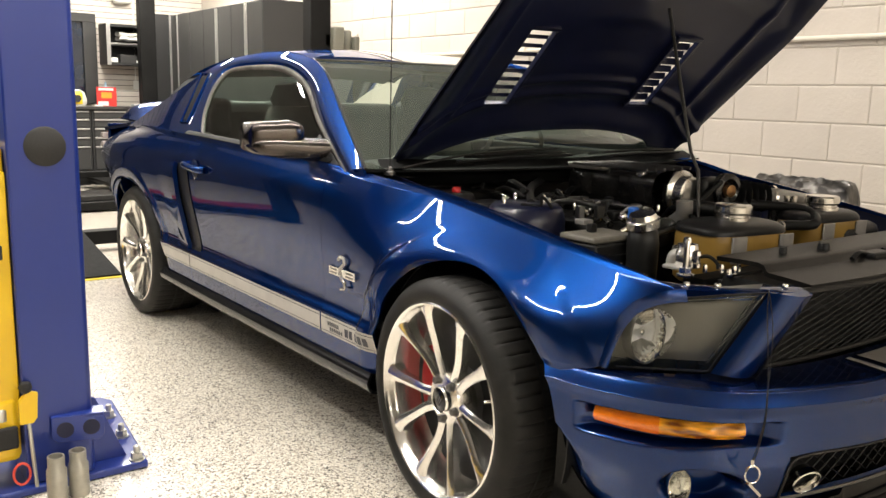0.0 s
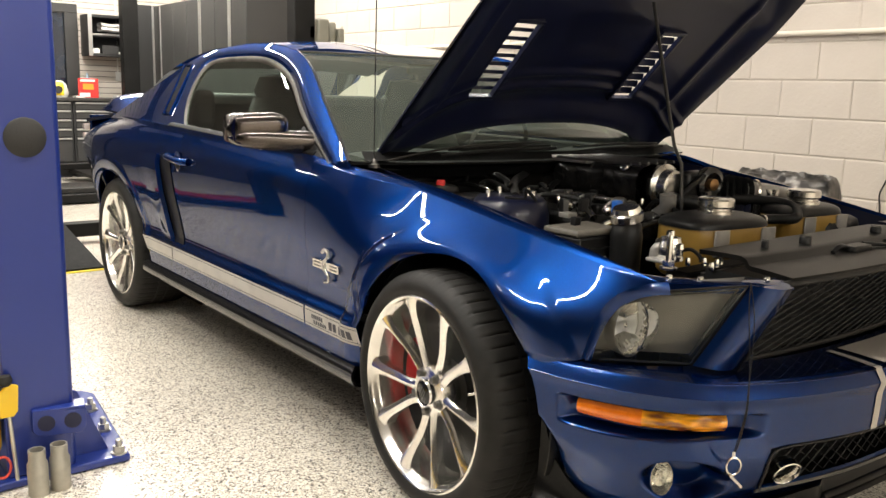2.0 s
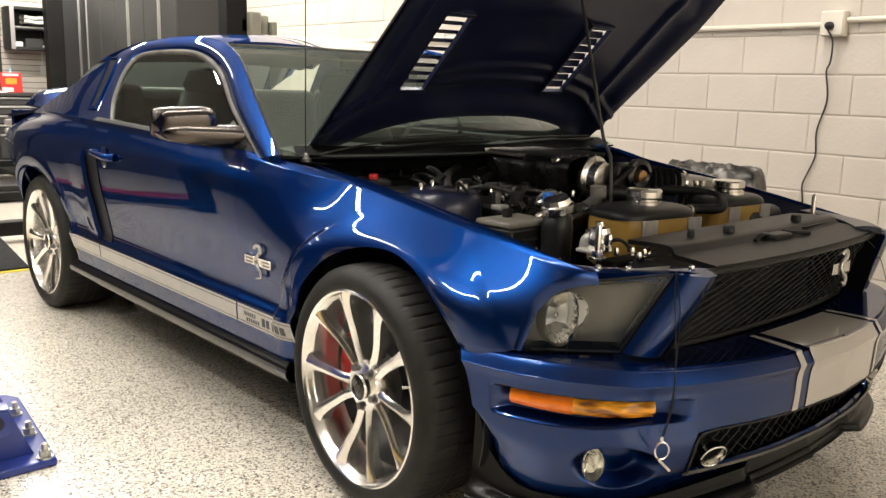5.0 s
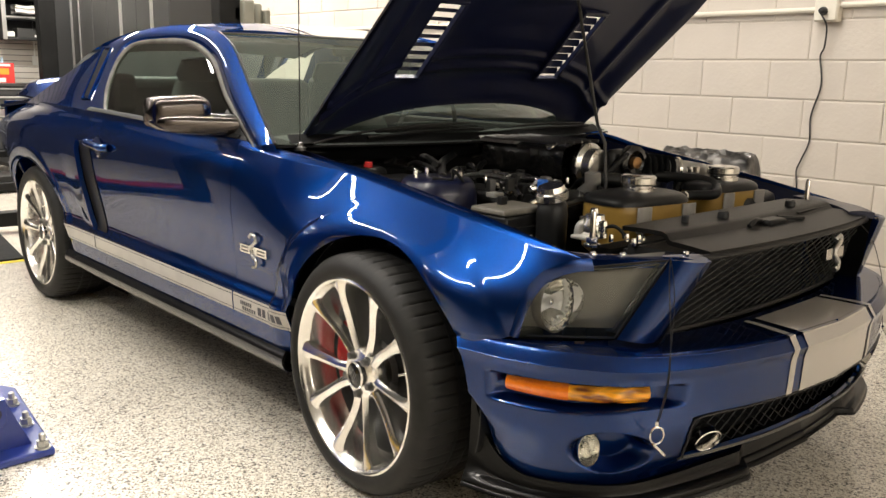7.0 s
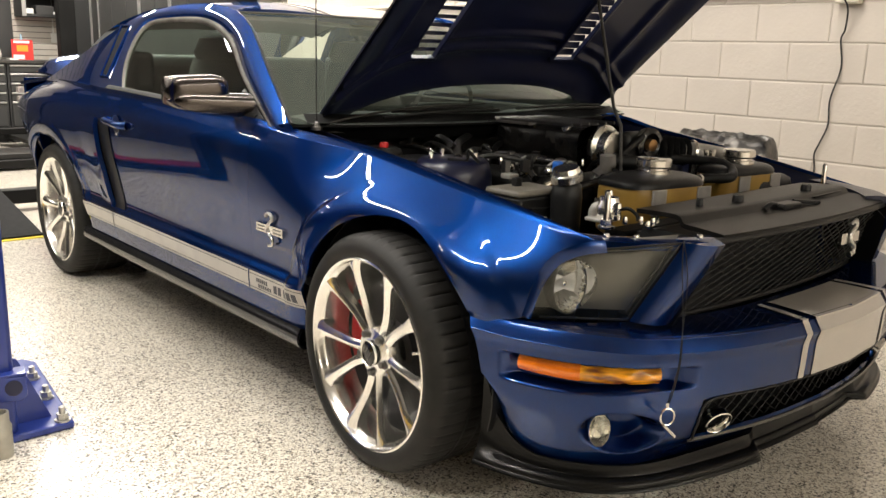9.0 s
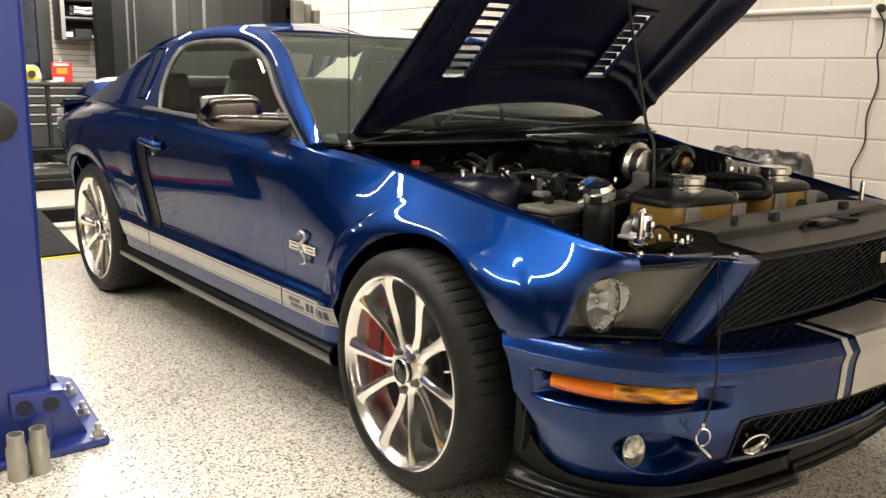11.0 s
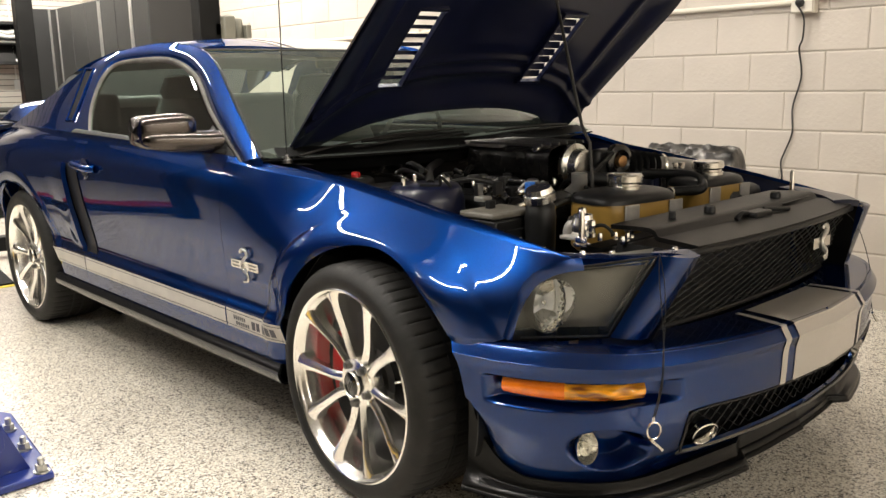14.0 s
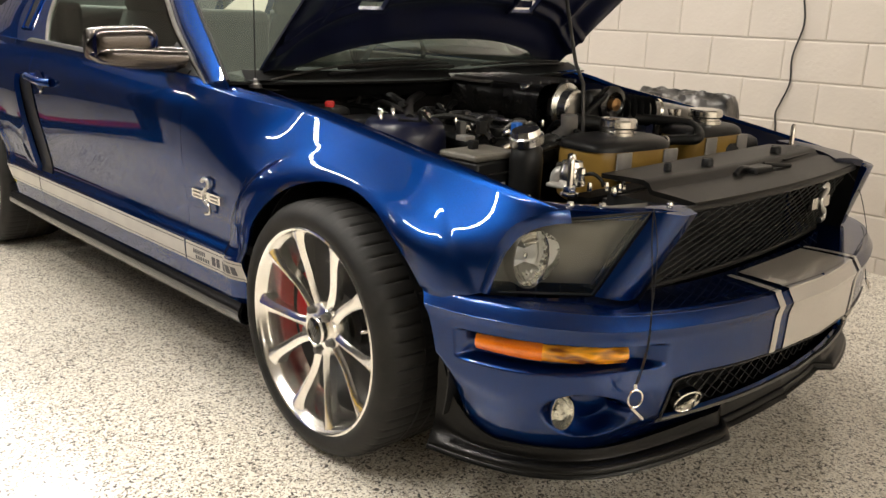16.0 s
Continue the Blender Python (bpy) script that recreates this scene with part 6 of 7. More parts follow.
part("column", outline([(-0.765, -1.847), (-0.765, -1.665), (-0.775, -1.655), (-1.02, -1.655), (-1.02, -1.68), (-0.79, -1.68), (-0.79, -1.827), (-1.02, -1.827), (-1.02, -1.847)], H - 0.025, Matrix.Translation((0, 0, 0.025))), LIFT_BLUE, lift, bevel=0.006)
part("base_plate", outline([(-0.735, -1.90), (-0.742, -1.86), (-0.75, -1.50), (-1.36, -1.44), (-1.42, -1.47), (-1.42, -1.98), (-0.80, -1.98), (-0.75, -1.95)], 0.024, Matrix.Translation((0, 0, 0.001))), LIFT_BLUE, lift, bevel=0.006)
for x in (-0.84, -1.01):
    part("gusset", outline([(-1.656, 0.025), (-1.545, 0.025), (-1.632, 0.235), (-1.656, 0.245)], 0.014, Matrix.Translation((x, 0, 0)) @ Matrix(((0, 0, 1, 0), (1, 0, 0, 0), (0, 1, 0, 0), (0, 0, 0, 1)))), LIFT_BLUE, lift, bevel=0.002)
part("blanking_disc", lathe([(0.054, 0), (0.056, 0.002), (0.050, 0.006), (0.001, 0.007)], 40, Matrix.Translation((-0.766, -1.747, 1.020)) @ Matrix.Rotation(radians(90), 4, "Y")), material("dark_grey_cap", (0.024, 0.0235, 0.023), rough=0.55, grain=0.3), lift, "round dark plastic cover")
def rack_plate():
    """A solid bracket plate; its two round holes are dark discs laid on later."""
    bm = bmesh.new()
    loops = []
    for x in (-0.728, -0.722):
        outer = [bm.verts.new((x, y, z)) for y, z in ((-1.785, 0.245), (-1.64, 0.235), (-1.64, 0.175), (-1.655, 0.160), (-1.77, 0.165), (-1.785, 0.18))]
        loops.append(outer)
    for k in range(6):
        bm.faces.new((loops[0][k], loops[0][(k + 1) % 6], loops[1][(k + 1) % 6], loops[1][k]))
    bm.faces.new(loops[0][::-1]), bm.faces.new(loops[1])
    return bm
TURN_RACK = Matrix.Translation((-0.722, -1.640, 0)) @ Matrix.Rotation(radians(-11), 4, "Z") @ Matrix.Translation((0.722, 1.645, -0.020))
rack_bm = rack_plate()
rack_bm.transform(TURN_RACK)
br = part("adapter_rack", rack_bm, LIFT_BLUE, lift, "blue bracket with two round holes", bevel=0.002)
part("rack_shelf", boxed((-0.790, -1.785, 0.238), (-0.722, -1.64, 0.245), TURN_RACK), LIFT_BLUE, br, bevel=0.002)
# dark discs put the shade of the two holes into colour
for y in (-1.748, -1.676):
    part("rack_hole_disc", lathe([(0.024, 0), (0.024, 0.0015), (0.001, 0.0015)], 28, TURN_RACK @ Matrix.Translation((-0.7222, y, 0.203)) @ Matrix.Rotation(radians(90), 4, "Y")), material("hole_shade_blue", (0.008, 0.01, 0.04), rough=0.6) if "hole_shade_blue" not in bpy.data.materials else bpy.data.materials["hole_shade_blue"], br)
for x, y in ((-0.775, -1.528), (-0.985, -1.515), (-1.19, -1.50)):
    a = part("anchor_bolt", lathe([(0.010, 0.025), (0.010, 0.070), (0.006, 0.073)], 12, Matrix.Translation((x, y, 0))), ZINC, lift, "zinc anchor bolt")
    part("anchor_nut", lathe([(0.018, 0.030), (0.018, 0.050)], 6, Matrix.Translation((x, y, 0))), ZINC, a, flat=True)
    part("anchor_washer", lathe([(0.024, 0.0245), (0.024, 0.030)], 20, Matrix.Translation((x, y, 0))), ZINC, a)
car_y = part("carriage", boxed((-1.00, -1.935, 0.30), (-0.80, -1.850, 1.02)), LIFT_YELLOW, lift, "yellow sliding carriage", bevel=0.012)
part("carriage_flange", boxed((-0.80, -1.935, 0.22), (-0.785, -1.850, 0.95)), LIFT_YELLOW, car_y, bevel=0.004)
part("carriage_pad", boxed((-0.784, -1.93, 0.705), (-0.770, -1.872, 0.745)), PAD, car_y, bevel=0.003)
arm = part("swing_arm", boxed((-0.95, -2.75, 0.10), (-0.78, -1.852, 0.30), None), LIFT_YELLOW, lift, "yellow swing arm with black pad", bevel=0.02)
part("arm_pad", boxed((-0.779, -1.99, 0.145), (-0.764, -1.862, 0.215)), PAD, arm, bevel=0.012)
part("arm_plate", outline([(-1.862, 0.225), (-1.826, 0.225), (-1.815, 0.24), (-1.81, 0.315), (-1.835, 0.325), (-1.862, 0.30)], 0.012, Matrix.Translation((-0.748, 0, 0)) @ Matrix(((0, 0, 1, 0), (1, 0, 0, 0), (0, 1, 0, 0), (0, 0, 0, 1)))), LIFT_YELLOW, arm, bevel=0.002)
part("arm_pin", lathe([(0.026, 0.23), (0.026, 0.262), (0.02, 0.268), (0.001, 0.268)], 20, Matrix.Translation((-0.80, -1.905, 0))), ZINC, arm)
part("lock_knob", lathe([(0.003, 0.315), (0.014, 0.322), (0.019, 0.335), (0.014, 0.349), (0.002, 0.353)], 18, Matrix.Translation((-0.742, -1.842, 0))), PAD, arm, "black ball knob")
part("lock_spring", rod((-0.735, -1.828, 0.03), (-0.742, -1.838, 0.23), 0.006, 8), ZINC, arm)
loop = [(-0.72, -1.868 + 0.022 * math.sin(a), 0.085 + 0.032 * math.cos(a)) for a in np.linspace(0, 2 * math.pi, 21)]
part("cable_loop", pipe(loop, 0.004, 6), material("red_cable", (0.55, 0.06, 0.04), rough=0.5), lift, "red cable loop")

for x, y in ((-0.672, -1.786), (-0.682, -1.724)):
    a = thing("lift_adapter", "dull grey steel tube adapter standing on the floor", "lift adapter", "lift adapters", at=(x, y, 0))
    part("tube", lathe([(0.0275, 0.0), (0.0285, 0.004), (0.0285, 0.096), (0.0235, 0.104), (0.0235, 0.138), (0.019, 0.138), (0.017, 0.05), (0.001, 0.05)], 28), DULL_STEEL, a, bevel=0.0)

# ---- four-post lift behind the car ----
LIFT_BLACK = material("black_lift_enamel", (0.006, 0.0058, 0.0055), rough=0.5, spec=0.15, second=(0.009, 0.0088, 0.0085), scale=4)
TREAD = material("black_tread_plate", (0.006, 0.006, 0.0065), rough=0.7, spec=0.1, second=(0.010, 0.010, 0.0105), scale=25, grain=0.4)
post4 = thing("four_post_lift", "black four-post lift with ramp and grey power unit", "vehicle lift")
for x, y in ((-4.65, 1.205), (-8.9, 1.15), (-4.65, -2.75), (-8.9, -2.75)):
    part("column", boxed((x - 0.07, y - 0.095, 0.012), (x + 0.07, y + 0.095, 2.3 if x < -5 else 2.3)), LIFT_BLACK, post4, bevel=0.008)
    part("foot_plate", boxed((x - 0.14, y - 0.14, 0.0), (x + 0.14, y + 0.14, 0.012)), LIFT_BLACK, post4, bevel=0.002)
for x in (-4.65, -8.9):
    part("cross_beam", boxed((x - 0.06, -2.67, 0.055), (x + 0.06, 1.13, 0.155)), LIFT_BLACK, post4, bevel=0.006)
for y in (-1.22, 0.35):
    part("runway", boxed((-8.8, y, 0.115), (-4.6, y + 0.48, 0.157)), LIFT_BLACK, post4, bevel=0.004)
    ramp = part("ramp", sheet(lambda u, v: Vector((mix(-3.66, -4.60, u), y + 0.48 * v, mix(0.006, 0.15, u))), 4, 2), TREAD, post4, "black tread-plate ramp with yellow edge", thick=0.012)
    part("ramp_edge", boxed((-3.665, y, 0.001), (-3.625, y + 0.48, 0.007)), material("yellow_edge_paint", (0.80, 0.66, 0.02), rough=0.5) if "yellow_edge_paint" not in bpy.data.materials else bpy.data.materials["yellow_edge_paint"], ramp, "yellow painted edge", bevel=0.002)
    stud = bmesh.new()
    for i in range(17):
        for j in range(9):
            u, v = (i + 0.5) / 17, (j + 0.5) / 9
            c = Vector((mix(-3.66, -4.60, u), y + 0.48 * v, mix(0.006, 0.15, u) + 0.0005))
            box(stud, (-0.014, -0.004, 0), (0.014, 0.004, 0.003), Matrix.Translation(c) @ Matrix.Rotation(radians(45 if (i + j) % 2 else -45), 4, "Z"))
    part("tread_stud", stud, TREAD, ramp, flat=True)
unit = part("power_unit", boxed((-4.66, 1.295, 1.50), (-4.52, 1.40, 1.74)), material("grey_green_unit", (0.17, 0.165, 0.13), rough=0.45, second=(0.2, 0.19, 0.15), scale=8), post4, "grey hydraulic power unit", bevel=0.015)
part("unit_motor", lathe([(0.045, 0), (0.05, 0.01), (0.05, 0.19), (0.04, 0.20), (0.001, 0.20)], 24, Matrix.Translation((-4.60, 1.45, 1.52))), bpy.data.materials["grey_green_unit"], unit)
part("unit_switch_box", boxed((-4.63, 1.495, 1.50), (-4.52, 1.545, 1.67)), bpy.data.materials["grey_green_unit"], unit, bevel=0.008)
part("unit_bracket", boxed((-4.64, 1.25, 1.58), (-4.58, 1.30, 1.68)), LIFT_BLACK, unit, bevel=0.004)
for z in (1.55, 1.70):
    part("unit_bolt", lathe([(0.008, 0), (0.008, 0.006)], 8, Matrix.Translation((-4.519, 1.52, z - 0.02)) @ Matrix.Rotation(radians(90), 4, "Y")), ZINC, unit)
jack = thing("rolling_jack", "low black steel jack bridge between the runways", "jack", at=(0, 0, 0))
for x in (-6.75, -7.35):
    part("side_bar", boxed((x - 0.05, -0.70, 0.02), (x + 0.05, 0.32, 0.10)), LIFT_BLACK, jack, bevel=0.008)
part("top_bar", boxed((-7.2, -0.70, 0.30), (-7.1, 0.32, 0.36)), LIFT_BLACK, jack, bevel=0.008)
part("tray", boxed((-7.30, -0.60, 0.10), (-6.80, 0.25, 0.15)), GREY_PLASTIC, jack, bevel=0.006)
for y in (-0.55, 0.2):
    part("leg", boxed((-7.19, y - 0.03, 0.10), (-7.11, y + 0.03, 0.31)), LIFT_BLACK, jack, bevel=0.005)

# ---- rear wall: slatted panel, window, bench, wall shelf ----
SLAT = material("pale_slat_panel", (0.66, 0.61, 0.54), rough=0.5, second=(0.60, 0.55, 0.48), scale=3)
GROOVE = material("dark_slat_groove", (0.10, 0.09, 0.08), rough=0.7)
CAB_GREY = material("charcoal_cabinet_paint", (0.043, 0.0425, 0.042), rough=0.42, spec=0.3, second=(0.052, 0.0515, 0.050), scale=2, grain=0.15, grain_scale=200)
CAB_DARK = material("dark_cabinet_frame", (0.022, 0.022, 0.022), rough=0.5)
ALU = material("brushed_aluminium_trim", (0.55, 0.54, 0.52), rough=0.35, metal=0.9)
BENCH_TOP = material("dark_bench_top", (0.030, 0.028, 0.026), rough=0.35, second=(0.05, 0.047, 0.043), scale=7)
panel = tagged(part("slat_panel", boxed((X0, -1.6, 0.95), (X0 + 0.008, Y1, CEILING - 0.15)), GROOVE, flat=True), "dark backing of a pale slatted wall panel", "wall panel", kind="structure")
me = part("slat", boxed((X0 + 0.008, -1.6, 0.0), (X0 + 0.02, Y1 - 0.005, 0.062)), SLAT, panel, bevel=0.002)
for k in range(1, 33):
    ob = new("slat", me.data)
    ob.parent = panel
    ob.location = (0, 0, 0.955 + 0.07 * k)
me.location = (0, 0, 0.955)
win = tagged(part("window_1", boxed((X0 + 0.022, -0.9, 1.05), (X0 + 0.03, 0.62, 2.02)), material("dark_night_glass", (0.01, 0.014, 0.024), rough=0.05, coat=1.0, second=(0.02, 0.03, 0.05), scale=3), flat=True), "dark window with a charcoal frame", "window", kind="structure")
for lo, hi in (((0.02, -1.0, 2.0), (0.07, 0.76, 2.11)), ((0.02, 0.60, 0.99), (0.07, 0.76, 2.0)), ((0.02, -1.0, 0.99), (0.07, -0.88, 2.0)), ((0.02, -0.88, 0.99), (0.06, 0.60, 1.06)), ((0.02, 0.40, 1.06), (0.05, 0.45, 2.0))):
    part("window_frame", boxed((X0 + lo[0], lo[1], lo[2]), (X0 + hi[0], hi[1], hi[2])), CAB_GREY, win, bevel=0.006)
part("window_blind", boxed((X0 + 0.031, -0.88, 1.86), (X0 + 0.036, 0.40, 2.0)), SLAT, win, flat=True)


def drawer_unit(y0, y1, x=-9.12):
    u = thing("tool_cabinet", "charcoal drawer cabinet with bright handle rails", "tool cabinet", "drawer cabinets")
    part("body", boxed((X0 + 0.04, y0 + 0.004, 0.10), (x - 0.02, y1 - 0.004, 0.93)), CAB_DARK, u, bevel=0.004)
    part("plinth", boxed((X0 + 0.06, y0 + 0.03, 0.0), (x - 0.08, y1 - 0.03, 0.10)), CAB_DARK, u, flat=True)
    z = 0.925
    for h in (0.10, 0.11, 0.11, 0.11, 0.30):
        d = part("drawer", boxed((x - 0.02, y0 + 0.03, z - h + 0.006), (x, y1 - 0.03, z - 0.006)), CAB_GREY, u, bevel=0.004)
        part("handle_rail", boxed((x, y0 + 0.03, z - 0.030), (x + 0.014, y1 - 0.03, z - 0.010)), ALU, d, "bright aluminium handle rail", bevel=0.003)
        z -= h
    return u


for y0, y1 in ((-1.55, -0.86), (-0.86, -0.17), (-0.17, 0.52), (0.52, 1.21)):
    drawer_unit(y0, y1)
top = thing("workbench_top", "dark workbench top over the drawer cabinets", "workbench")
part("slab", boxed((X0 + 0.03, -1.57, 0.93), (-9.09, 1.23, 0.968)), BENCH_TOP, top, bevel=0.006)
box_ = thing("rag_box", "red printed cardboard box standing on the workbench", "box")
RED = material("red_print", (0.62, 0.03, 0.02), rough=0.5, second=(0.55, 0.02, 0.02), scale=6)
mm = Matrix.Translation((-9.30, 0.755, 0.968)) @ Matrix.Rotation(radians(-14), 4, "Z")
part("carton", boxed((-0.06, -0.115, 0.0), (0.06, 0.115, 0.235), mm), RED, box_, bevel=0.003)
part("print_patch", boxed((0.0605, -0.06, 0.10), (0.0615, 0.06, 0.17), mm), material("orange_print", (0.85, 0.30, 0.02), rough=0.5), box_, "orange printed patch", flat=True)
part("print_patch", boxed((0.0605, -0.09, 0.195), (0.0615, 0.08, 0.222), mm), WHITE_LABEL, box_, "white printed patch", flat=True)
part("print_patch", boxed((0.0605, -0.10, 0.01), (0.0615, 0.02, 0.06), mm), WHITE_LABEL, box_, "white printed patch", flat=True)
# dark sheet over the carton's right side
part("dark_side", boxed((-0.055, 0.1155, 0.01), (0.055, 0.1165, 0.225), mm), CAB_DARK, box_, flat=True)
bag = thing("rag_bag", "yellow and white bag lying on the workbench", "bag")
def bag_fn(u, v):
    a = 2 * math.pi * u
    r = 0.11 * curve(v, (0, 0.85), (0.3, 1.0), (0.75, 0.9), (1, 0.35)) * (1 + 0.08 * math.sin(5 * a + 6 * v))
    return Vector((-9.28 + 0.7 * r * math.cos(a), 0.40 + r * math.sin(a), 0.968 + 0.20 * v))
part("sack", sheet(bag_fn, 28, 10), material("white_plastic_sack", (0.72, 0.70, 0.64), rough=0.4, second=(0.6, 0.58, 0.52), scale=12), bag)
part("sack_print", sheet(lambda u, v: bag_fn(-0.16 + 0.24 * u, 0.12 + 0.8 * v) + Vector((0.003, 0, 0)), 10, 8), material("yellow_print", (0.85, 0.6, 0.02), rough=0.45), bag, "yellow printed front")
part("sack_mark", lathe([(0.045, 0), (0.045, 0.003), (0.02, 0.003)], 20, Matrix.Translation((-9.192, 0.385, 1.06)) @ Matrix.Rotation(radians(90), 4, "Y")), CAB_DARK, bag, "round dark mark")
bottle = thing("spray_bottle", "small clear blue bottle on the workbench", "bottle")
part("flask", lathe([(0.028, 0), (0.03, 0.01), (0.03, 0.22), (0.012, 0.26), (0.012, 0.30), (0.001, 0.30)], 18, Matrix.Translation((-9.45, 0.79, 0.968))), material("pale_blue_plastic", (0.35, 0.5, 0.6), rough=0.2), bottle)
for y, w in ((0.62, 0.05), (1.15, 0.10)):
    t = thing("paper_pad", "small pale pad lying on the workbench", "paper", "bench papers")
    part("sheets", boxed((-9.30, y - w, 0.968), (-9.16, y + w, 1.0 if w > 0.06 else 0.985)), WHITE_LABEL, t, bevel=0.003)

shelf = thing("wall_shelf", "dark open wall shelf with folded white towels", "shelf")
part("side_board", boxed((X0 + 0.022, 0.80, 1.48), (-9.36, 0.84, 1.985)), CAB_GREY, shelf, bevel=0.004)
part("side_board", boxed((X0 + 0.022, 1.30, 1.48), (-9.36, 1.34, 1.985)), CAB_GREY, shelf, bevel=0.004)
part("edge_trim", boxed((-9.36, 0.80, 1.48), (-9.352, 0.85, 1.985)), ALU, shelf, bevel=0.002)
part("back_board", boxed((X0 + 0.022, 0.84, 1.48), (X0 + 0.03, 1.30, 1.985)), CAB_DARK, shelf, flat=True)
for z in (1.48, 1.72, 1.95):
    part("shelf_board", boxed((X0 + 0.03, 0.84, z), (-9.365, 1.30, z + 0.035)), CAB_DARK if z != 1.72 else CAB_GREY, shelf, bevel=0.003)
part("shelf_lip", boxed((-9.365, 0.84, 1.735), (-9.358, 1.30, 1.755)), ALU, shelf, bevel=0.002)
towel = thing("towel_stack", "folded white towels on the wall shelf", "towel")
for k in range(2):
    part("towel", sheet(lambda u, v: (lambda a: Vector((-9.52 + 0.10 * math.cos(a), mix(0.98, 1.28, v), 1.785 + 0.028 + 0.052 * k + 0.028 * math.copysign(abs(math.sin(a)) ** 0.6, math.sin(a)) + 0.006 * math.sin(9 * v + k))))(2 * math.pi * u), 20, 12), material("white_towel", (0.8, 0.79, 0.76), rough=0.9, grain=0.6) if "white_towel" not in bpy.data.materials else bpy.data.materials["white_towel"], towel)
for y, w, h in ((0.90, 0.05, 0.06), (1.08, 0.10, 0.10), (1.22, 0.05, 0.03)):
    t = thing("shelf_item", "small supply box on the wall shelf", "box", "shelf supplies")
    part("carton", boxed((-9.60, y - w, 1.515), (-9.42, y + w, 1.515 + h)), CAB_GREY if w > 0.06 else WHITE_LABEL, t, bevel=0.004)
plate = thing("switch_plate", "white electrical switch plate on the slatted wall", "switch")
part("cover_plate", boxed((X0 + 0.0205, 1.21, 1.18), (X0 + 0.03, 1.29, 1.30)), WHITE_LABEL, plate, bevel=0.004)
part("wall_cable", boxed((X0 + 0.0205, 1.235, 1.30), (X0 + 0.03, 1.25, 2.4)), WHITE_LABEL, plate, bevel=0.002)
disp = thing("wall_dispenser", "white rounded dispenser fixed to the slatted wall", "dispenser")
part("shell", boxed((X0 + 0.0205, 0.98, 2.26), (X0 + 0.13, 1.20, 2.50)), WHITE_LABEL, disp, bevel=0.03)


# ---- tall cabinets ----
def tall_cabinet(x0, x1, strip_at):
    c = thing("tall_cabinet", "tall charcoal metal cabinet with aluminium door trim", "cabinet", "tall cabinets")
    part("body", boxed((x0 + 0.003, 1.592, 0.09), (x1 - 0.003, Y1 - 0.002, 2.13)), CAB_GREY, c, bevel=0.004)
    part("plinth", boxed((x0 + 0.003, 1.64, 0), (x1 - 0.003, Y1 - 0.002, 0.09)), CAB_DARK, c, flat=True)
    xm = (x0 + x1) / 2
    for a, b in ((x0, xm), (xm, x1)):
        d = part("door", boxed((a + 0.006, 1.570, 0.11), (b - 0.006, 1.590, 2.12)), CAB_GREY, c, bevel=0.003)
        if strip_at in (a, b) or abs(strip_at - a) < 1e-6 or abs(strip_at - b) < 1e-6:
            e = strip_at + (0.01 if strip_at == a else -0.03)
            part("edge_pull", boxed((e, 1.556, 0.12), (e + 0.02, 1.570, 2.11)), ALU, d, "aluminium edge pull", bevel=0.002)
    return c


for x0, x1 in ((-9.0, -8.12), (-8.12, -7.30), (-7.30, -6.50)):
    cab = tall_cabinet(x0, x1, (x0 + x1) / 2 if x1 > -8 else x0)
part("end_panel", boxed((-6.503, 1.575, 0.0), (-6.492, 2.095, 2.135)), CAB_DARK, cab, "dark end panel", bevel=0.002)
corner = thing("corner_cabinet", "charcoal corner cabinet panel with aluminium edge", "cabinet")
part("body", boxed((X0 + 0.03, 1.38, 0.0), (-9.32, 2.16, 2.14)), CAB_DARK, corner, bevel=0.004)
part("filler", boxed((-9.32, 1.60, 0.0), (-9.003, 2.16, 2.13)), CAB_GREY, corner, bevel=0.004)
part("edge_pull", boxed((-9.32, 1.575, 0.02), (-9.30, 1.60, 2.13)), ALU, corner, bevel=0.003)
edge = thing("corner_trim", "bright vertical trim strip beside the tall cabinet", "trim strip")
part("strip", boxed((-6.499, 2.10, 0.0), (-6.485, 2.125, 2.35)), ALU, edge, bevel=0.002)

# ---- low creeper on the open floor ----
creep = thing("mechanic_creeper", "red padded mechanic creeper low on the floor", "creeper", at=(-5.1, -2.55, 0))
CREEPER_RED = material("dark_red_vinyl", (0.28, 0.012, 0.03), rough=0.45, second=(0.22, 0.01, 0.025), scale=8)
creep.rotation_euler = (0, 0, radians(75))
part("pad", boxed((-0.55, -0.22, 0.095), (0.40, 0.22, 0.135)), CREEPER_RED, creep, "red padded board", bevel=0.015)
part("headrest", boxed((0.41, -0.17, 0.10), (0.60, 0.17, 0.155)), CREEPER_RED, creep, bevel=0.02)
part("frame", boxed((-0.54, -0.21, 0.07), (0.58, 0.21, 0.094)), CAB_DARK, creep, bevel=0.004)
for x in (-0.48, 0.0, 0.52):
    for y in (-0.18, 0.18):
        part("caster", lathe([(0.033, -0.012), (0.035, -0.008), (0.035, 0.008), (0.033, 0.012)], 16, Matrix.Translation((x, y, 0.0355)) @ Matrix.Rotation(radians(90), 4, "X")), CAB_DARK, creep)

# ---- block wall: conduit, outlet, cable, wrapped part ----
CONDUIT = material("cream_conduit_paint", (0.72, 0.67, 0.58), rough=0.4, second=(0.68, 0.63, 0.54), scale=5)
con = thing("wall_conduit", "cream painted surface conduit running along the block wall", "conduit")
part("tube", rod((-5.9, 2.148, 1.545), (-0.20, 2.148, 1.545), 0.014, 14), CONDUIT, con)
part("tube", rod((-0.08, 2.148, 1.565), (4.5, 2.148, 1.565), 0.014, 14), CONDUIT, con)
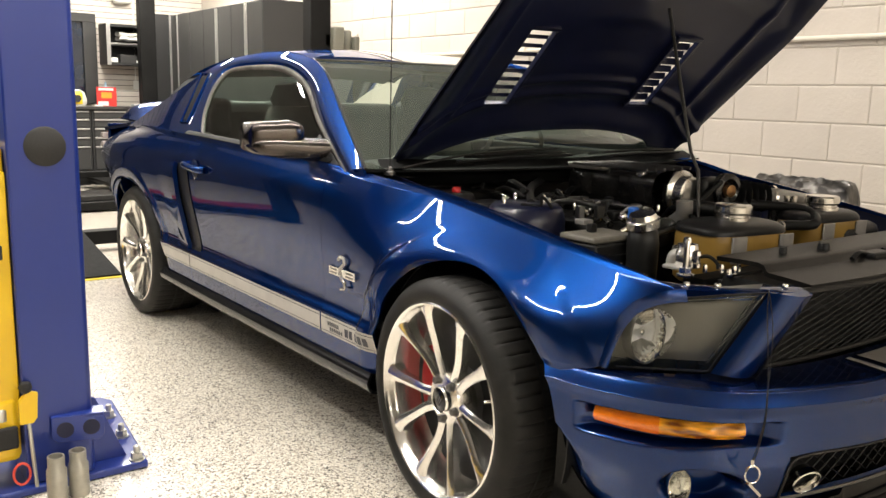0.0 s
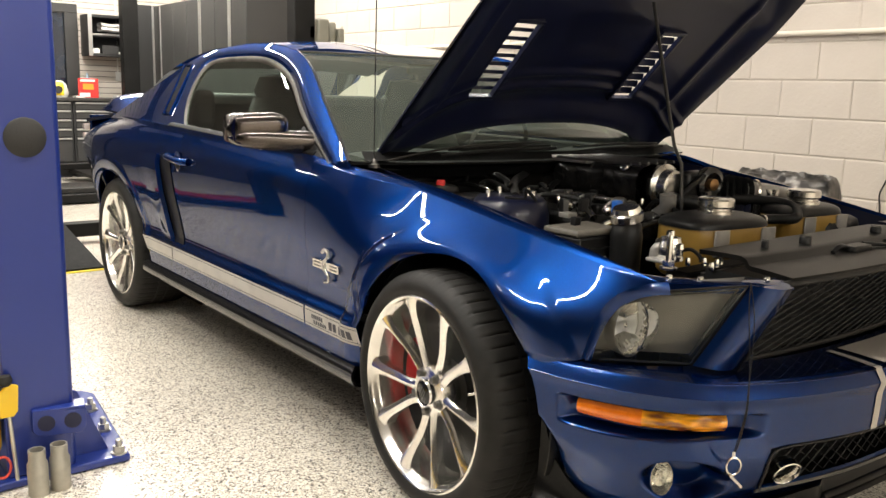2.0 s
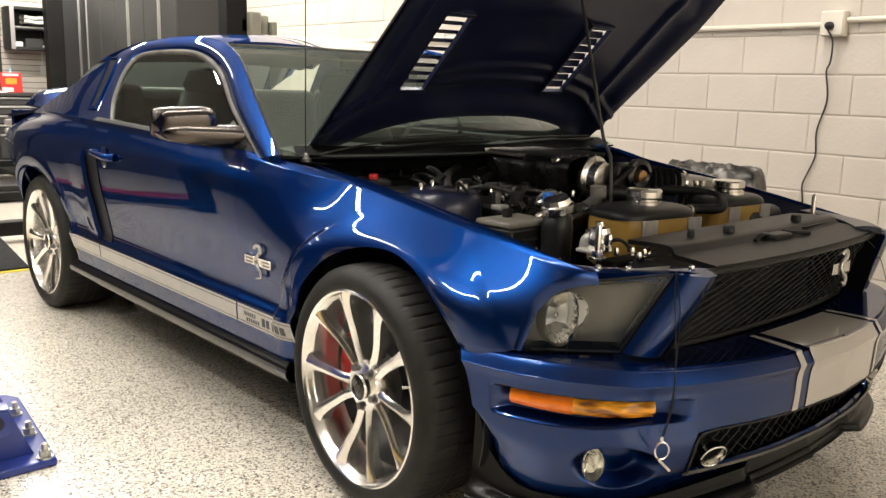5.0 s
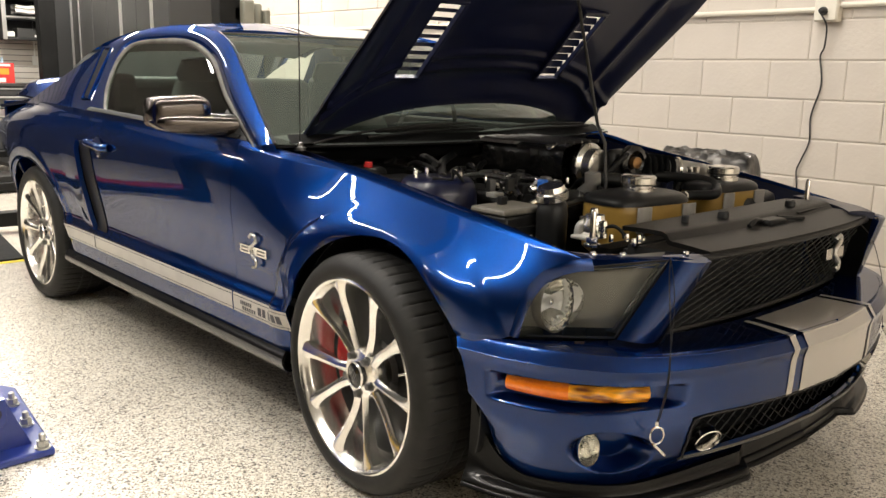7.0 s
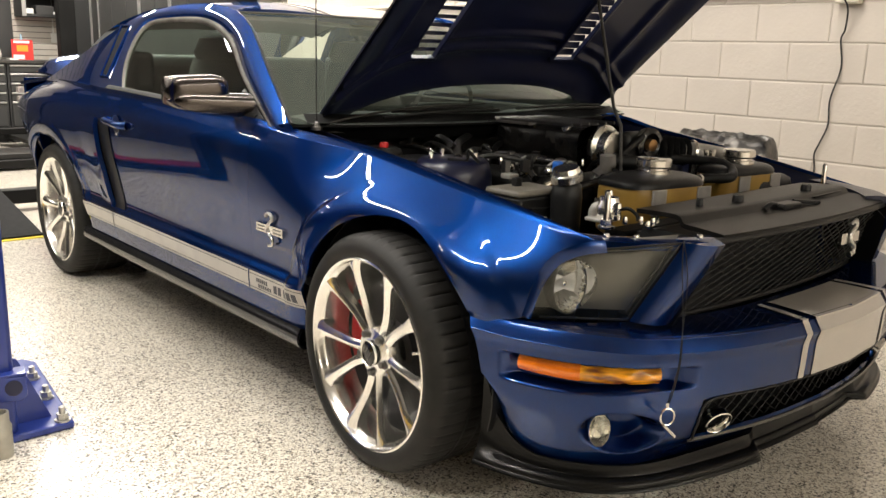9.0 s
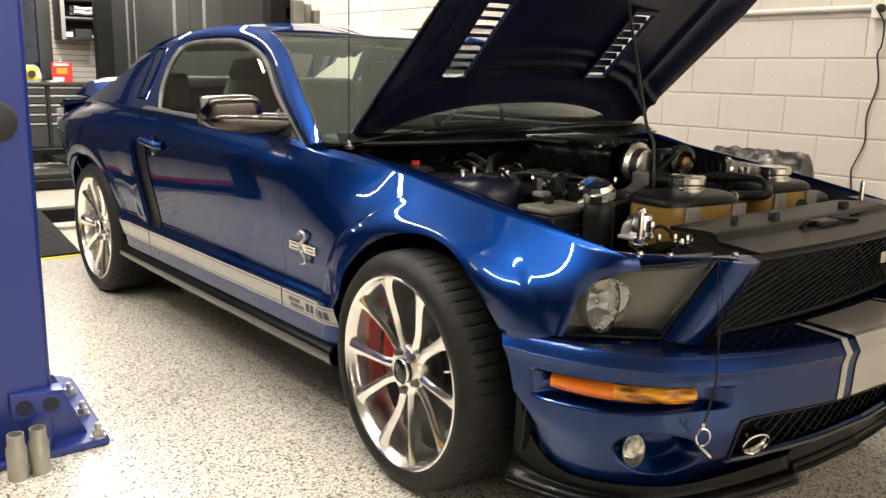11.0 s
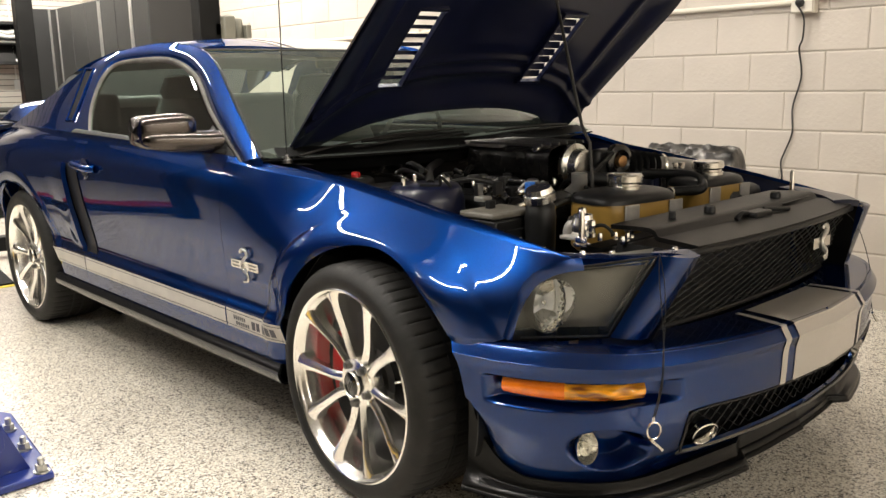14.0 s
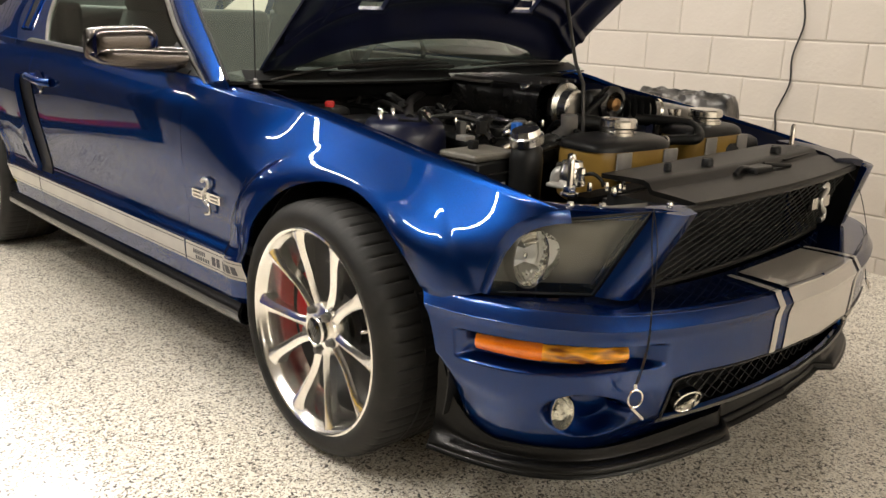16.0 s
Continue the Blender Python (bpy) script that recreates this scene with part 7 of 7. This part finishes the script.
for x in (-4.6, -3.1, -1.7, 0.9, 2.4):
    part("saddle", boxed((x - 0.012, 2.130, 1.52), (x + 0.012, 2.169, 1.585 if x > 0 else 1.57)), CONDUIT, con, bevel=0.003)
out = thing("wall_outlet", "cream surface outlet box with a black plug", "outlet")
part("back_box", boxed((-0.20, 2.112, 1.485), (-0.08, 2.169, 1.61)), CONDUIT, out, bevel=0.006)
part("face_plate", boxed((-0.195, 2.105, 1.49), (-0.085, 2.112, 1.605)), CONDUIT, out, bevel=0.003)
part("plug", lathe([(0.020, 0), (0.020, 0.02), (0.014, 0.038), (0.006, 0.045)], 16, Matrix.Translation((-0.145, 2.106, 1.535)) @ Matrix.Rotation(radians(90), 4, "X")), PAD, out, "black plug")
cable = thing("power_cable", "thin black cable hanging down the block wall", "cable")
part("lead", pipe([(-0.145, 2.065, 1.525), (-0.118, 2.09, 1.46), (-0.14, 2.14, 1.36), (-0.162, 2.155, 1.31), (-0.142, 2.155, 1.17), (-0.178, 2.155, 1.01), (-0.172, 2.155, 0.88), (-0.205, 2.155, 0.78), (-0.222, 2.15, 0.72), (-0.21, 2.15, 0.62), (-0.19, 2.14, 0.3), (-0.18, 2.12, 0.004)], 0.0045, 7, 90), PAD, cable)
FOIL = material("crumpled_silver_wrap", (0.15, 0.14, 0.13), rough=0.3, metal=0.6, second=(0.012, 0.012, 0.012), scale=11, amount=0.6, grain=1.0, grain_scale=38)
wrap = thing("wrapped_panel", "long car part in crumpled silver and black wrap", "wrapped part")
def wrap_fn(u, v):
    a, t = 2 * math.pi * u, v
    n = noise.noise(Vector((6 * math.cos(a), 6 * math.sin(a), 9 * t))) * 0.022
    k = curve(t, (0, 0.02), (0.03, 0.8), (0.1, 1), (0.94, 1), (0.985, 0.85), (1, 0.02))
    y = 1.82 + (0.10 * k + n * k) * math.cos(a)
    z = 0.41 + (0.41 * k + n) * math.copysign(abs(math.sin(a)) ** 0.55, math.sin(a))
    return Vector((mix(-0.86, -0.27, t), y, max(0.0, z)))
part("wrapping", sheet(wrap_fn, 64, 70), FOIL, wrap)

# ---- wall blocks ----
def block_mesh(length):
    """One block face: proud of the mortar, with softened edges."""
    h, b, d = COURSE - 0.0045, 0.007, 0.0065
    l = length - 0.0035
    bm = bmesh.new()
    front = [bm.verts.new((x, -d, z)) for x, z in ((b, b), (l - b, b), (l - b, h - b), (b, h - b))]
    rim = [bm.verts.new((x, -d + 0.0025, z)) for x, z in ((0, 0), (l, 0), (l, h), (0, h))]
    back = [bm.verts.new((x, 0.004, z)) for x, z in ((0, 0), (l, 0), (l, h), (0, h))]
    bm.faces.new(front)
    for a, c in ((front, rim), (rim, back)):
        for k in range(4):
            bm.faces.new((a[k], c[k], c[(k + 1) % 4], a[(k + 1) % 4]))
    bmesh.ops.recalc_face_normals(bm, faces=bm.faces)
    me = bpy.data.meshes.new("block")
    bm.to_mesh(me)
    bm.free()
    me.materials.append(BLOCK)
    return me


FULL = block_mesh(BLOCK_L)
rng = random.Random(3)
rest = bmesh.new()
for row in range(-1, 17):
    z = 0.077 + COURSE * row
    if z + COURSE > CEILING + 0.05 or z < -0.2:
        continue
    shift = -0.435 if row % 2 else -0.232
    k0 = int((X0 - shift) // BLOCK_L)
    for k in range(k0, int((X1 - shift) // BLOCK_L) + 1):
        x = shift + BLOCK_L * k
        if -5.95 < x < 0.85 and 0.2 < z < 2.6:
            ob = new("block", FULL)
            ob.parent = WALL_N
            ob.location = (x + 0.0018, Y1 + 0.006, z + 0.0018)
            ob.rotation_euler = (rng.uniform(-0.004, 0.004), 0, rng.uniform(-0.003, 0.003))
        elif X0 + 0.3 < x + 0.1 and x + BLOCK_L < X1:
            n = len(rest.verts)
            rest.from_mesh(FULL)
            rest.verts.ensure_lookup_table()
            for v in rest.verts[n:]:
                v.co += Vector((x + 0.0018, Y1 + 0.006, z + 0.0018))
far_blocks = part("far_blocks", rest, BLOCK, WALL_N, "cream painted blocks", flat=True, weld=False)
tagged(far_blocks, kind="stuff")
